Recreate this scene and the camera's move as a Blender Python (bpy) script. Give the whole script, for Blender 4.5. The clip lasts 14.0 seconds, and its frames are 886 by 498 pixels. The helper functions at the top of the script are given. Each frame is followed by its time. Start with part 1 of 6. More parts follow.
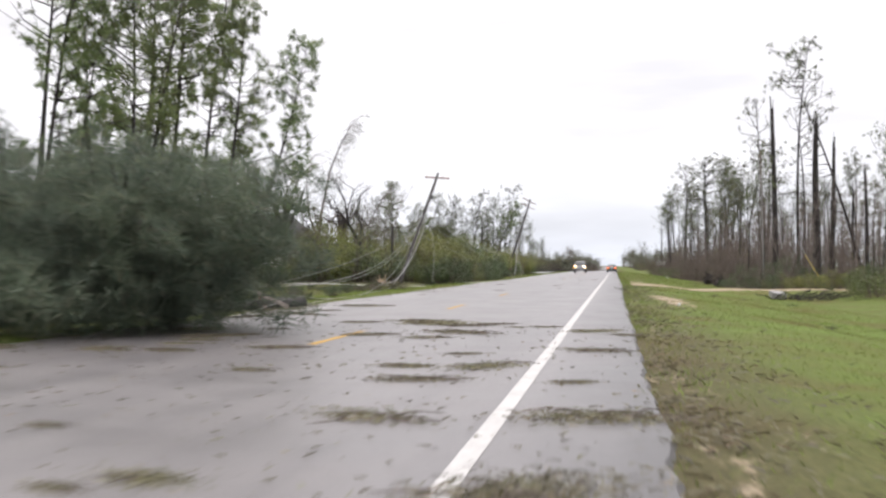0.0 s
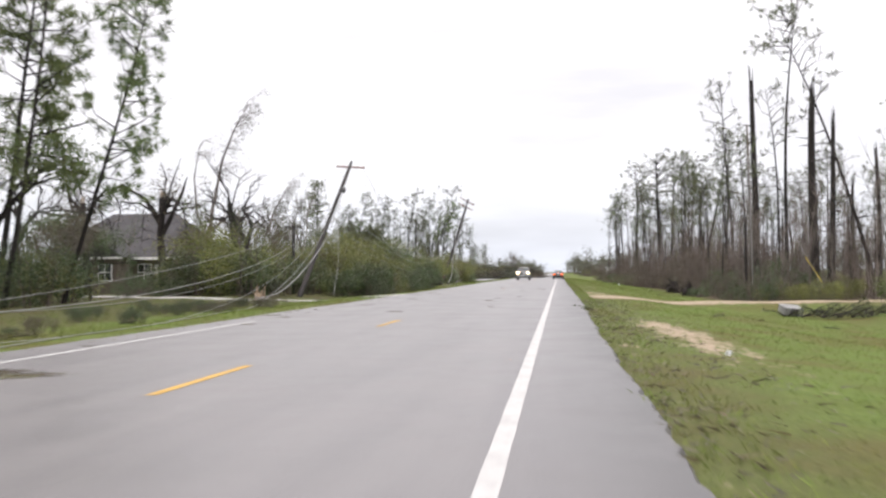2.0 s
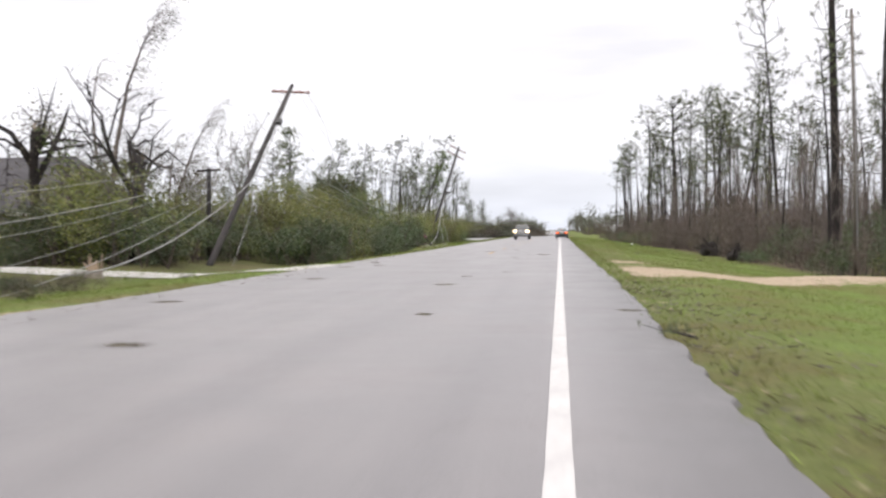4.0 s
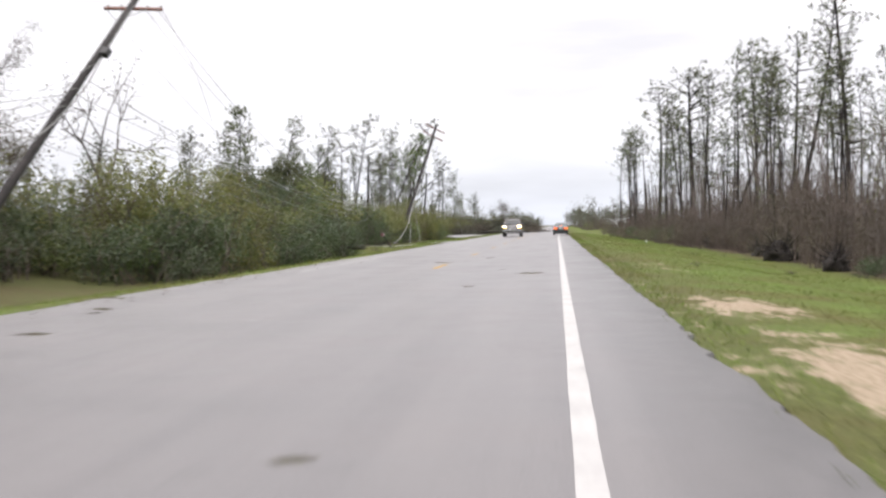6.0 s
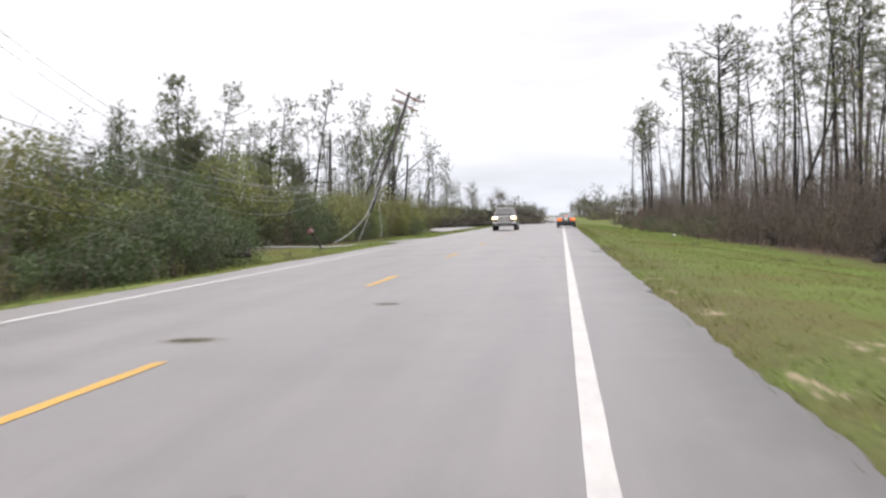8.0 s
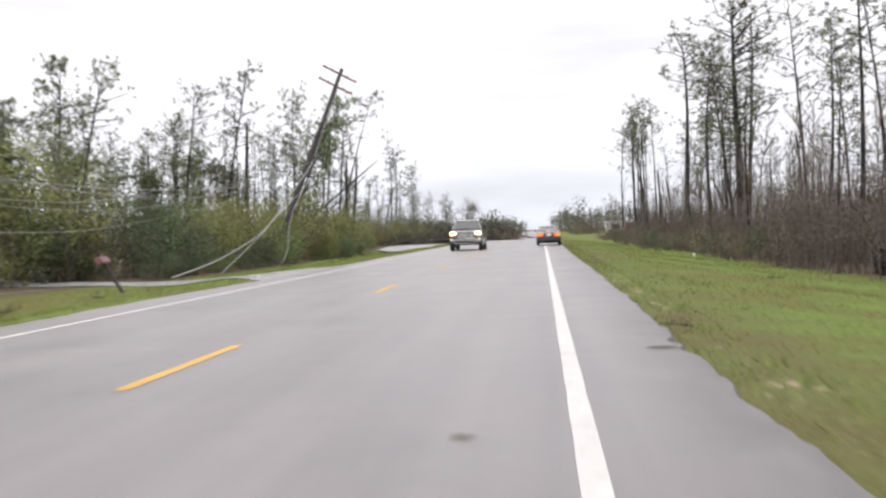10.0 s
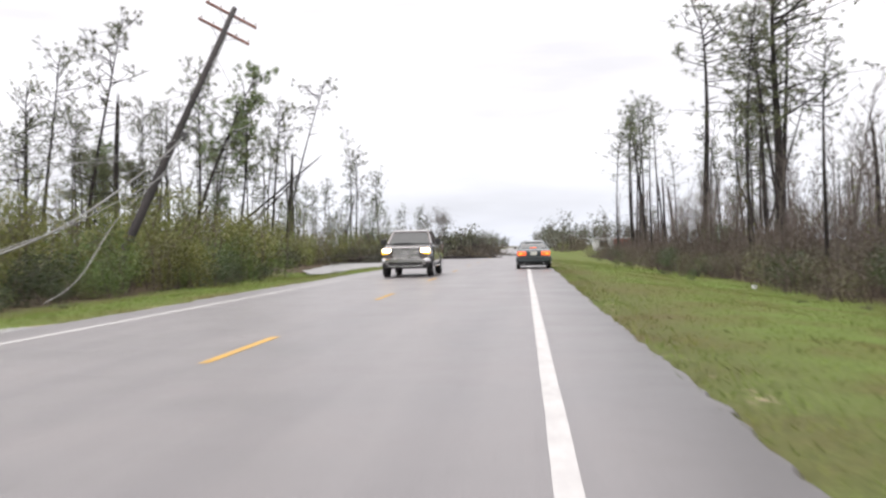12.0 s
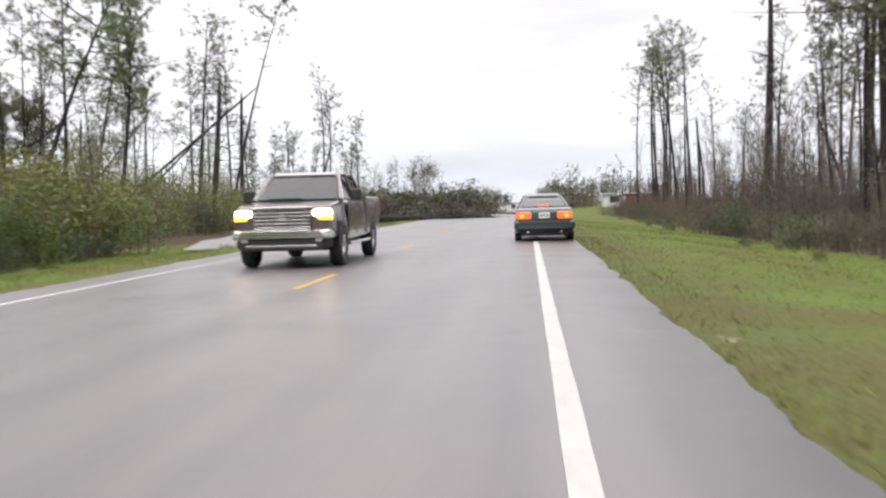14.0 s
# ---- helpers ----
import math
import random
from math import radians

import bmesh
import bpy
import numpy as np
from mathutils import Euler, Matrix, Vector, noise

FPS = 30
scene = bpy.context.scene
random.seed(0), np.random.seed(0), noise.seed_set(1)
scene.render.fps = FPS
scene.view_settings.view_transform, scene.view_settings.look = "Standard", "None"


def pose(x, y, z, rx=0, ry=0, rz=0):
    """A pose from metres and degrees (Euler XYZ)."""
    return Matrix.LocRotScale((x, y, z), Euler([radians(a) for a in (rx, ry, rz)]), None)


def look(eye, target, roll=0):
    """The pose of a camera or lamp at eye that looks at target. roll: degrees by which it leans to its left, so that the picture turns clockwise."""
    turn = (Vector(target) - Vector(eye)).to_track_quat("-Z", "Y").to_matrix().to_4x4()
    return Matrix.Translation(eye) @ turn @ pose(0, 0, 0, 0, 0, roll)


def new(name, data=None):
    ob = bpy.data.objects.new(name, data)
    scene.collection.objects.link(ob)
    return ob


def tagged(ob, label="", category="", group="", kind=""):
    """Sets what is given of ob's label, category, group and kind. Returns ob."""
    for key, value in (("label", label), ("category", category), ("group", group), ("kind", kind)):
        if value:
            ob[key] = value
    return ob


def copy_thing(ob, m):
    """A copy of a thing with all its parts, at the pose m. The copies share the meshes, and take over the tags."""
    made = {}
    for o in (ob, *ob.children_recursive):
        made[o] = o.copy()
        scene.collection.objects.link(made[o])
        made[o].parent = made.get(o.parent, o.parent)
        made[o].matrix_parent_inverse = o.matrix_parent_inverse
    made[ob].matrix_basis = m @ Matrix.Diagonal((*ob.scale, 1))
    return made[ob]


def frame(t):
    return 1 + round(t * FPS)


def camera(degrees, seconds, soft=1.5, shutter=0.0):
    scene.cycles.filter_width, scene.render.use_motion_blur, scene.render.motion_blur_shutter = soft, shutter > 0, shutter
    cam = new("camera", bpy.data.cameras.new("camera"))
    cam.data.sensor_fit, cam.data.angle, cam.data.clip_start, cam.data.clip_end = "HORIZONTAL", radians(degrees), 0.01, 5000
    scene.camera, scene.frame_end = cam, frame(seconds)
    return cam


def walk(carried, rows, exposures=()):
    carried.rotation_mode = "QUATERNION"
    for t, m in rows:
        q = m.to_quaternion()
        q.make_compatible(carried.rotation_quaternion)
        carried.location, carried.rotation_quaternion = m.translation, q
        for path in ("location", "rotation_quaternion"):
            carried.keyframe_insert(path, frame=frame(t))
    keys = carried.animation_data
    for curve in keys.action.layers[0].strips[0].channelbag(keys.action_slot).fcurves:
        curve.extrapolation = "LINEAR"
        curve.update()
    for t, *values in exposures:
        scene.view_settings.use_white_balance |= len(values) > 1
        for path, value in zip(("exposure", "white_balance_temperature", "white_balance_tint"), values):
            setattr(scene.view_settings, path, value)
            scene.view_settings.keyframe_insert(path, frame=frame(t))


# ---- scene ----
# camera: seconds, x, y, yaw, pitch, roll
EYE = 1.177
ROWS = [
    (0, 0.900, -20.28, 9.929, 0.984, 0.085),
    (0.5, 0.820, -16.10, 9.935, 1.035, -0.348),
    (1, 0.655, -11.96, 9.587, 0.749, 0.034),
    (1.5, 0.498, -7.67, 7.125, -0.018, -0.171),
    (2, 0.402, -3.18, 6.714, 1.391, 0.528),
    (2.5, 0.302, 1.63, 6.362, 0.620, 0.567),
    (3, 0.183, 6.29, 6.792, -0.155, 0.580),
    (5.5, -0.106, 33.77, 6.608, -1.382, 0.870),
    (6, -0.136, 39.54, 6.611, -1.283, 1.002),
    (6.5, -0.146, 45.39, 6.937, -1.554, 1.027),
    (7, -0.143, 51.15, 6.952, -2.171, 1.266),
    (9.5, -0.191, 78.29, 6.335, -0.984, 2.003),
    (10, -0.209, 83.92, 5.734, -0.960, 1.911),
    (10.5, -0.228, 89.18, 5.571, -1.510, 1.614),
    (11, -0.197, 94.60, 4.920, -1.863, 1.906),
    (11.5, -0.212, 100.11, 4.099, -1.157, 1.023),
    (12, -0.188, 105.68, 4.728, -0.103, 1.195),
    (12.5, -0.159, 110.85, 5.174, -1.477, 1.231),
    (13, -0.176, 116.19, 5.219, -2.384, 1.485),
    (13.5, -0.195, 121.33, 4.841, -2.279, 1.315),
    (14, -0.207, 126.25, 4.919, -2.607, 1.531),
]
cam = camera(48.45, 14.0, soft=2.5, shutter=0.55)
walk(cam, [(t, pose(x, y, EYE, 90 + pitch, roll, yaw)) for t, x, y, yaw, pitch, roll in ROWS], [(0, 0.30, 6500, 14), (14, 0.30, 6500, 14)])

import collections

# ---- light: overcast sky, weak wide sun ----
world = bpy.data.worlds.new("overcast_sky")
scene.world = world
world.use_nodes = True
wn, wl = world.node_tree.nodes, world.node_tree.links
wn.clear()
w_out = wn.new("ShaderNodeOutputWorld")
w_bg = wn.new("ShaderNodeBackground")
w_sky = wn.new("ShaderNodeTexSky")
w_sky.sky_type, w_sky.sun_disc = "NISHITA", False
w_sky.sun_elevation, w_sky.sun_rotation = radians(50), radians(200)
w_co = wn.new("ShaderNodeTexCoord")
w_sep = wn.new("ShaderNodeSeparateXYZ")
w_ramp = wn.new("ShaderNodeValToRGB")
w_ramp.color_ramp.elements[0].position, w_ramp.color_ramp.elements[0].color = 0.0, (0.74, 0.79, 0.87, 1)
w_ramp.color_ramp.elements[1].position, w_ramp.color_ramp.elements[1].color = 1.0, (3.2, 3.13, 3.05, 1)
for at, col in ((0.035, (0.80, 0.835, 0.90, 1)), (0.09, (0.90, 0.905, 0.93, 1)), (0.15, (0.96, 0.955, 0.97, 1)), (0.32, (1.15, 1.14, 1.14, 1))):
    e = w_ramp.color_ramp.elements.new(at)
    e.color = col
w_map = wn.new("ShaderNodeMapping")
w_map.inputs["Scale"].default_value = (1.6, 1.6, 9.0)
w_noise = wn.new("ShaderNodeTexNoise")
w_noise.inputs["Scale"].default_value, w_noise.inputs["Detail"].default_value = 1.7, 6.0
w_band = wn.new("ShaderNodeMapRange")
w_band.inputs["From Min"].default_value, w_band.inputs["From Max"].default_value = 0.3, 0.7
w_band.inputs["To Min"].default_value, w_band.inputs["To Max"].default_value = 0.80, 1.17
w_mul = wn.new("ShaderNodeMix")
w_mul.data_type, w_mul.blend_type = "RGBA", "MULTIPLY"
w_mul.inputs["Factor"].default_value = 1.0
w_dim = wn.new("ShaderNodeMix")
w_dim.data_type, w_dim.blend_type = "RGBA", "MULTIPLY"
w_dim.inputs["Factor"].default_value = 1.0
w_dim.inputs["B"].default_value = (0.12, 0.12, 0.12, 1)
w_mix = wn.new("ShaderNodeMix")
w_mix.data_type = "RGBA"
w_mix.inputs["Factor"].default_value = 0.92
wl.new(w_co.outputs["Generated"], w_sep.inputs[0])
wl.new(w_sep.outputs["Z"], w_ramp.inputs["Fac"])
wl.new(w_co.outputs["Generated"], w_map.inputs["Vector"])
wl.new(w_map.outputs[0], w_noise.inputs["Vector"])
wl.new(w_noise.outputs["Fac"], w_band.inputs["Value"])
wl.new(w_ramp.outputs["Color"], w_mul.inputs["A"])
wl.new(w_band.outputs[0], w_mul.inputs["B"])
wl.new(w_sky.outputs[0], w_dim.inputs["A"])
wl.new(w_dim.outputs["Result"], w_mix.inputs["A"])
wl.new(w_mul.outputs["Result"], w_mix.inputs["B"])
wl.new(w_mix.outputs["Result"], w_bg.inputs["Color"])
wl.new(w_bg.outputs[0], w_out.inputs[0])

sun = new("sun", bpy.data.lights.new("sun", "SUN"))
sun.data.energy, sun.data.angle, sun.data.color = 1.1, radians(25), (1.0, 0.95, 0.91)
sun.matrix_world = look((0, 0, 0), (0.34, 0.55, -1.0))


# ---- materials ----
def node_mat(name):
    m = bpy.data.materials.new(name)
    m.use_nodes = True
    n = m.node_tree.nodes
    return m, n, m.node_tree.links, n["Principled BSDF"]


def ramp_node(n, stops):
    r = n.new("ShaderNodeValToRGB")
    el = r.color_ramp.elements
    el[0].position, el[0].color = stops[0][0], (*stops[0][1], 1)
    el[1].position, el[1].color = stops[-1][0], (*stops[-1][1], 1)
    for p, c in stops[1:-1]:
        el.new(p).color = (*c, 1)
    return r


def noise_node(n, l, scale, detail=4.0, vec=None, stretch=None, rough=0.55):
    t = n.new("ShaderNodeTexNoise")
    t.inputs["Scale"].default_value, t.inputs["Detail"].default_value = scale, detail
    t.inputs["Roughness"].default_value = rough
    co = n.new("ShaderNodeTexCoord")
    src = co.outputs["Object"]
    if stretch:
        mp = n.new("ShaderNodeMapping")
        mp.inputs["Scale"].default_value = stretch
        l.new(src, mp.inputs["Vector"])
        src = mp.outputs[0]
    l.new(src, t.inputs["Vector"])
    return t


def mix_node(n, l, a, b, fac, blend="MIX"):
    m = n.new("ShaderNodeMix")
    m.data_type, m.blend_type = "RGBA", blend
    for key, v in (("A", a), ("B", b), ("Factor", fac)):
        if isinstance(v, (int, float)):
            m.inputs[key].default_value = v
        elif isinstance(v, tuple):
            m.inputs[key].default_value = (*v, 1)
        else:
            l.new(v, m.inputs[key])
    return m.outputs["Result"]


def bump(n, l, b, height, strength, dist=0.02):
    u = n.new("ShaderNodeBump")
    u.inputs["Strength"].default_value, u.inputs["Distance"].default_value = strength, dist
    l.new(height, u.inputs["Height"])
    l.new(u.outputs[0], b.inputs["Normal"])


def surface(name, stops, scale=6.0, stretch=None, rough=0.7, metal=0.0, bumps=0.3, dist=0.01, wear=None, coarse=0.4):
    """A grain of colours over a coarser variation, with relief."""
    m, n, l, b = node_mat(name)
    fine = noise_node(n, l, scale, 6.0, stretch=stretch)
    r = ramp_node(n, stops)
    l.new(fine.outputs["Fac"], r.inputs["Fac"])
    big = noise_node(n, l, scale * 0.13, 3.0)
    rb = ramp_node(n, [(0.3, (1 - coarse,) * 3), (0.7, (1 + coarse * 0.5,) * 3)])
    l.new(big.outputs["Fac"], rb.inputs["Fac"])
    col = mix_node(n, l, r.outputs[0], rb.outputs[0], 1.0, "MULTIPLY")
    if wear:
        wn2 = noise_node(n, l, scale * 0.6, 8.0, rough=0.7)
        wr = ramp_node(n, [(wear[0], (0, 0, 0)), (wear[0] + 0.08, (1, 1, 1))])
        l.new(wn2.outputs["Fac"], wr.inputs["Fac"])
        col = mix_node(n, l, col, wear[1], wr.outputs[0])
    l.new(col, b.inputs["Base Color"])
    b.inputs["Roughness"].default_value, b.inputs["Metallic"].default_value = rough, metal
    if bumps:
        bump(n, l, b, fine.outputs["Fac"], bumps, dist)
    return m


def foliage(name, stops, trans=0.3, rough=0.55):
    """Leaves: a colour for each leaf, varied again from plant to plant."""
    m, n, l, b = node_mat(name)
    geo = n.new("ShaderNodeNewGeometry")
    r = ramp_node(n, stops)
    l.new(geo.outputs["Random Per Island"], r.inputs["Fac"])
    info = n.new("ShaderNodeObjectInfo")
    hsv = n.new("ShaderNodeHueSaturation")
    vr = n.new("ShaderNodeMapRange")
    vr.inputs["To Min"].default_value, vr.inputs["To Max"].default_value = 0.72, 1.25
    l.new(info.outputs["Random"], vr.inputs["Value"])
    l.new(vr.outputs[0], hsv.inputs["Value"])
    hr = n.new("ShaderNodeMapRange")
    hr.inputs["To Min"].default_value, hr.inputs["To Max"].default_value = 0.485, 0.515
    l.new(info.outputs["Random"], hr.inputs["Value"])
    l.new(hr.outputs[0], hsv.inputs["Hue"])
    clump = noise_node(n, l, 0.7, 3.0)
    rc = ramp_node(n, [(0.34, (0.62, 0.64, 0.66)), (0.66, (1.28, 1.28, 1.2))])
    l.new(clump.outputs["Fac"], rc.inputs["Fac"])
    l.new(mix_node(n, l, r.outputs[0], rc.outputs[0], 1.0, "MULTIPLY"), hsv.inputs["Color"])
    l.new(hsv.outputs[0], b.inputs["Base Color"])
    b.inputs["Roughness"].default_value = rough
    t = n.new("ShaderNodeBsdfTranslucent")
    l.new(hsv.outputs[0], t.inputs["Color"])
    mx = n.new("ShaderNodeMixShader")
    mx.inputs[0].default_value = trans
    l.new(b.outputs[0], mx.inputs[1])
    l.new(t.outputs[0], mx.inputs[2])
    l.new(mx.outputs[0], n["Material Output"].inputs["Surface"])
    return m


def glow(name, col, strength):
    m, n, l, b = node_mat(name)
    b.inputs["Base Color"].default_value = (*col, 1)
    b.inputs["Emission Color"].default_value = (*col, 1)
    b.inputs["Emission Strength"].default_value = strength
    b.inputs["Roughness"].default_value = 0.2
    return m


def plain(name, col, rough=0.5, metal=0.0, coat=0.0):
    m = surface(name, [(0.3, tuple(c * 0.88 for c in col)), (0.7, tuple(min(1, c * 1.1) for c in col))], 9.0, rough=rough, metal=metal, bumps=0.0, coarse=0.12)
    m.node_tree.nodes["Principled BSDF"].inputs["Coat Weight"].default_value = coat
    return m


def asphalt():
    m, n, l, b = node_mat("asphalt")
    grit = noise_node(n, l, 55.0, 5.0)
    r = ramp_node(n, [(0.3, (0.081, 0.075, 0.077)), (0.5, (0.104, 0.097, 0.099)), (0.72, (0.139, 0.130, 0.133))])
    l.new(grit.outputs["Fac"], r.inputs["Fac"])
    # long streaks along the lanes, and blotches
    streak = noise_node(n, l, 1.0, 4.0, stretch=(1.6, 0.06, 1.0))
    rs = ramp_node(n, [(0.30, (0.80, 0.80, 0.81)), (0.6, (1.04, 1.04, 1.03))])
    l.new(streak.outputs["Fac"], rs.inputs["Fac"])
    col = mix_node(n, l, r.outputs[0], rs.outputs[0], 1.0, "MULTIPLY")
    blot = noise_node(n, l, 0.55, 6.0, rough=0.65)
    rb = ramp_node(n, [(0.28, (0.82, 0.82, 0.82)), (0.5, (1.0, 1.0, 1.0)), (0.75, (1.1, 1.09, 1.08))])
    l.new(blot.outputs["Fac"], rb.inputs["Fac"])
    col = mix_node(n, l, col, rb.outputs[0], 1.0, "MULTIPLY")
    # fine cracks
    v = n.new("ShaderNodeTexVoronoi")
    v.feature = "DISTANCE_TO_EDGE"
    v.inputs["Scale"].default_value = 0.45
    co = n.new("ShaderNodeTexCoord")
    wob = noise_node(n, l, 1.3, 5.0)
    add = n.new("ShaderNodeVectorMath")
    add.operation = "MULTIPLY_ADD"
    add.inputs[1].default_value = (1.6, 1.6, 1.6)
    l.new(wob.outputs["Color"], add.inputs[0])
    l.new(co.outputs["Object"], add.inputs[2])
    l.new(add.outputs[0], v.inputs["Vector"])
    rc = ramp_node(n, [(0.0, (0.62, 0.62, 0.62)), (0.008, (1, 1, 1))])
    l.new(v.outputs["Distance"], rc.inputs["Fac"])
    col = mix_node(n, l, col, rc.outputs[0], 0.55, "MULTIPLY")
    # dark oily stains on the outer shoulder
    xyz = n.new("ShaderNodeSeparateXYZ")
    l.new(co.outputs["Object"], xyz.inputs[0])
    sh = n.new("ShaderNodeMapRange")
    sh.inputs["From Min"].default_value, sh.inputs["From Max"].default_value = 0.2, 1.1
    l.new(xyz.outputs["X"], sh.inputs["Value"])
    stn = noise_node(n, l, 0.8, 6.0, stretch=(1.0, 0.5, 1.0), rough=0.7)
    rst = ramp_node(n, [(0.22, (0, 0, 0)), (0.48, (1, 1, 1))])
    l.new(stn.outputs["Fac"], rst.inputs["Fac"])
    amt = n.new("ShaderNodeMath")
    amt.operation = "MULTIPLY"
    l.new(sh.outputs[0], amt.inputs[0])
    l.new(rst.outputs[0], amt.inputs[1])
    col = mix_node(n, l, col, (0.050, 0.047, 0.048), amt.outputs[0])
    l.new(col, b.inputs["Base Color"])
    rr = n.new("ShaderNodeMapRange")
    rr.inputs["To Min"].default_value, rr.inputs["To Max"].default_value = 0.26, 0.50
    l.new(blot.outputs["Fac"], rr.inputs["Value"])
    l.new(rr.outputs[0], b.inputs["Roughness"])
    bump(n, l, b, grit.outputs["Fac"], 0.22, 0.006)
    return m


VERGE = [(0.28, (0.090, 0.074, 0.028)), (0.40, (0.084, 0.088, 0.026)), (0.50, (0.082, 0.108, 0.026)), (0.62, (0.090, 0.130, 0.030)), (0.78, (0.130, 0.150, 0.042))]


def verge_colour(n, l, fac):
    """Grass tones, with wide browned patches."""
    r = ramp_node(n, VERGE)
    l.new(fac, r.inputs["Fac"])
    wide = noise_node(n, l, 0.13, 5.0, stretch=(1.5, 0.8, 1.0))
    rw = ramp_node(n, [(0.50, (0, 0, 0)), (0.70, (0.7, 0.7, 0.7))])
    l.new(wide.outputs["Fac"], rw.inputs["Fac"])
    return mix_node(n, l, r.outputs[0], (0.092, 0.077, 0.032), rw.outputs[0])



def grass_mat():
    m, n, l, b = node_mat("grass_blades")
    g1 = noise_node(n, l, 0.42, 8.0, rough=0.68)
    tone = verge_colour(n, l, g1.outputs["Fac"])
    geo = n.new("ShaderNodeNewGeometry")
    v = n.new("ShaderNodeMapRange")
    v.inputs["To Min"].default_value, v.inputs["To Max"].default_value = 1.1, 1.75
    l.new(geo.outputs["Random Per Island"], v.inputs["Value"])
    hs = n.new("ShaderNodeHueSaturation")
    l.new(tone, hs.inputs["Color"])
    l.new(v.outputs[0], hs.inputs["Value"])
    l.new(hs.outputs[0], b.inputs["Base Color"])
    b.inputs["Roughness"].default_value, b.inputs["Specular IOR Level"].default_value = 0.8, 0.12
    return m


def ground_mat():
    m, n, l, b = node_mat("verge_ground")
    g1 = noise_node(n, l, 0.42, 8.0, rough=0.68)
    g2 = noise_node(n, l, 16.0, 4.0)
    tone = verge_colour(n, l, g1.outputs["Fac"])
    rf = ramp_node(n, [(0.3, (0.66, 0.66, 0.64)), (0.7, (1.2, 1.2, 1.15))])
    l.new(g2.outputs["Fac"], rf.inputs["Fac"])
    grass = mix_node(n, l, tone, rf.outputs[0], 1.0, "MULTIPLY")
    rd = ramp_node(n, [(0.3, (0.13, 0.098, 0.062)), (0.5, (0.255, 0.205, 0.148)), (0.75, (0.35, 0.29, 0.22))])
    l.new(g2.outputs["Fac"], rd.inputs["Fac"])
    at = n.new("ShaderNodeAttribute")
    at.attribute_name = "bare"
    dirt = n.new("ShaderNodeMath")
    dirt.operation = "ADD"
    sub = n.new("ShaderNodeMapRange")
    sub.inputs["From Min"].default_value, sub.inputs["From Max"].default_value = 0.25, 0.75
    sub.inputs["To Min"].default_value, sub.inputs["To Max"].default_value = -0.38, 0.38
    l.new(g1.outputs["Fac"], sub.inputs["Value"])
    l.new(at.outputs["Fac"], dirt.inputs[0])
    l.new(sub.outputs[0], dirt.inputs[1])
    # debris combed into streaks across the sand
    comb = noise_node(n, l, 1.0, 6.0, stretch=(3.4, 1.1, 1.0), rough=0.7)
    cm = n.new("ShaderNodeMapRange")
    cm.inputs["From Min"].default_value, cm.inputs["From Max"].default_value = 0.3, 0.7
    cm.inputs["To Min"].default_value, cm.inputs["To Max"].default_value = -0.34, 0.34
    l.new(comb.outputs["Fac"], cm.inputs["Value"])
    both = n.new("ShaderNodeMath")
    both.operation = "ADD"
    l.new(dirt.outputs[0], both.inputs[0])
    l.new(cm.outputs[0], both.inputs[1])
    dirt = both
    edge = ramp_node(n, [(0.42, (0, 0, 0)), (0.66, (1, 1, 1))])
    l.new(dirt.outputs[0], edge.inputs["Fac"])
    litter = n.new("ShaderNodeAttribute")
    litter.attribute_name = "litter"
    rl = ramp_node(n, [(0.3, (0.030, 0.024, 0.016)), (0.6, (0.075, 0.056, 0.036)), (0.8, (0.12, 0.095, 0.065))])
    l.new(g2.outputs["Fac"], rl.inputs["Fac"])
    floor_col = mix_node(n, l, grass, rl.outputs[0], litter.outputs["Fac"])
    l.new(mix_node(n, l, floor_col, rd.outputs[0], edge.outputs[0]), b.inputs["Base Color"])
    b.inputs["Roughness"].default_value, b.inputs["Specular IOR Level"].default_value = 0.95, 0.12
    bump(n, l, b, g2.outputs["Fac"], 0.7, 0.05)
    return m


ASPHALT = asphalt()
GROUND = ground_mat()
WHITE_LINE = surface("white_road_paint", [(0.3, (0.29, 0.285, 0.28)), (0.7, (0.38, 0.375, 0.37))], 14.0, rough=0.6, bumps=0.2, wear=(0.66, (0.20, 0.20, 0.198)), coarse=0.15)
YELLOW_LINE = surface("yellow_road_paint", [(0.3, (0.30, 0.165, 0.012)), (0.7, (0.40, 0.235, 0.02))], 14.0, rough=0.6, bumps=0.2, wear=(0.60, (0.17, 0.15, 0.115)), coarse=0.15)
CONCRETE = surface("old_concrete", [(0.3, (0.27, 0.265, 0.25)), (0.7, (0.40, 0.39, 0.37))], 7.0, rough=0.85)
PALE_ASPHALT = surface("side_road_asphalt", [(0.3, (0.13, 0.13, 0.13)), (0.7, (0.20, 0.20, 0.198))], 11.0, rough=0.45)
BARK = surface("pine_bark", [(0.3, (0.007, 0.006, 0.005)), (0.55, (0.016, 0.012, 0.011)), (0.8, (0.036, 0.027, 0.023))], 7.0, stretch=(1, 1, 0.25), rough=0.95, bumps=0.9, dist=0.03)
GREY_BARK = surface("grey_bark", [(0.3, (0.06, 0.05, 0.042)), (0.6, (0.125, 0.108, 0.092)), (0.8, (0.20, 0.175, 0.15))], 7.0, stretch=(1, 1, 0.3), rough=0.9, bumps=0.7, dist=0.02)
STEM = surface("brush_stems", [(0.3, (0.050, 0.039, 0.032)), (0.7, (0.130, 0.102, 0.085))], 5.0, rough=0.9, bumps=0.0)
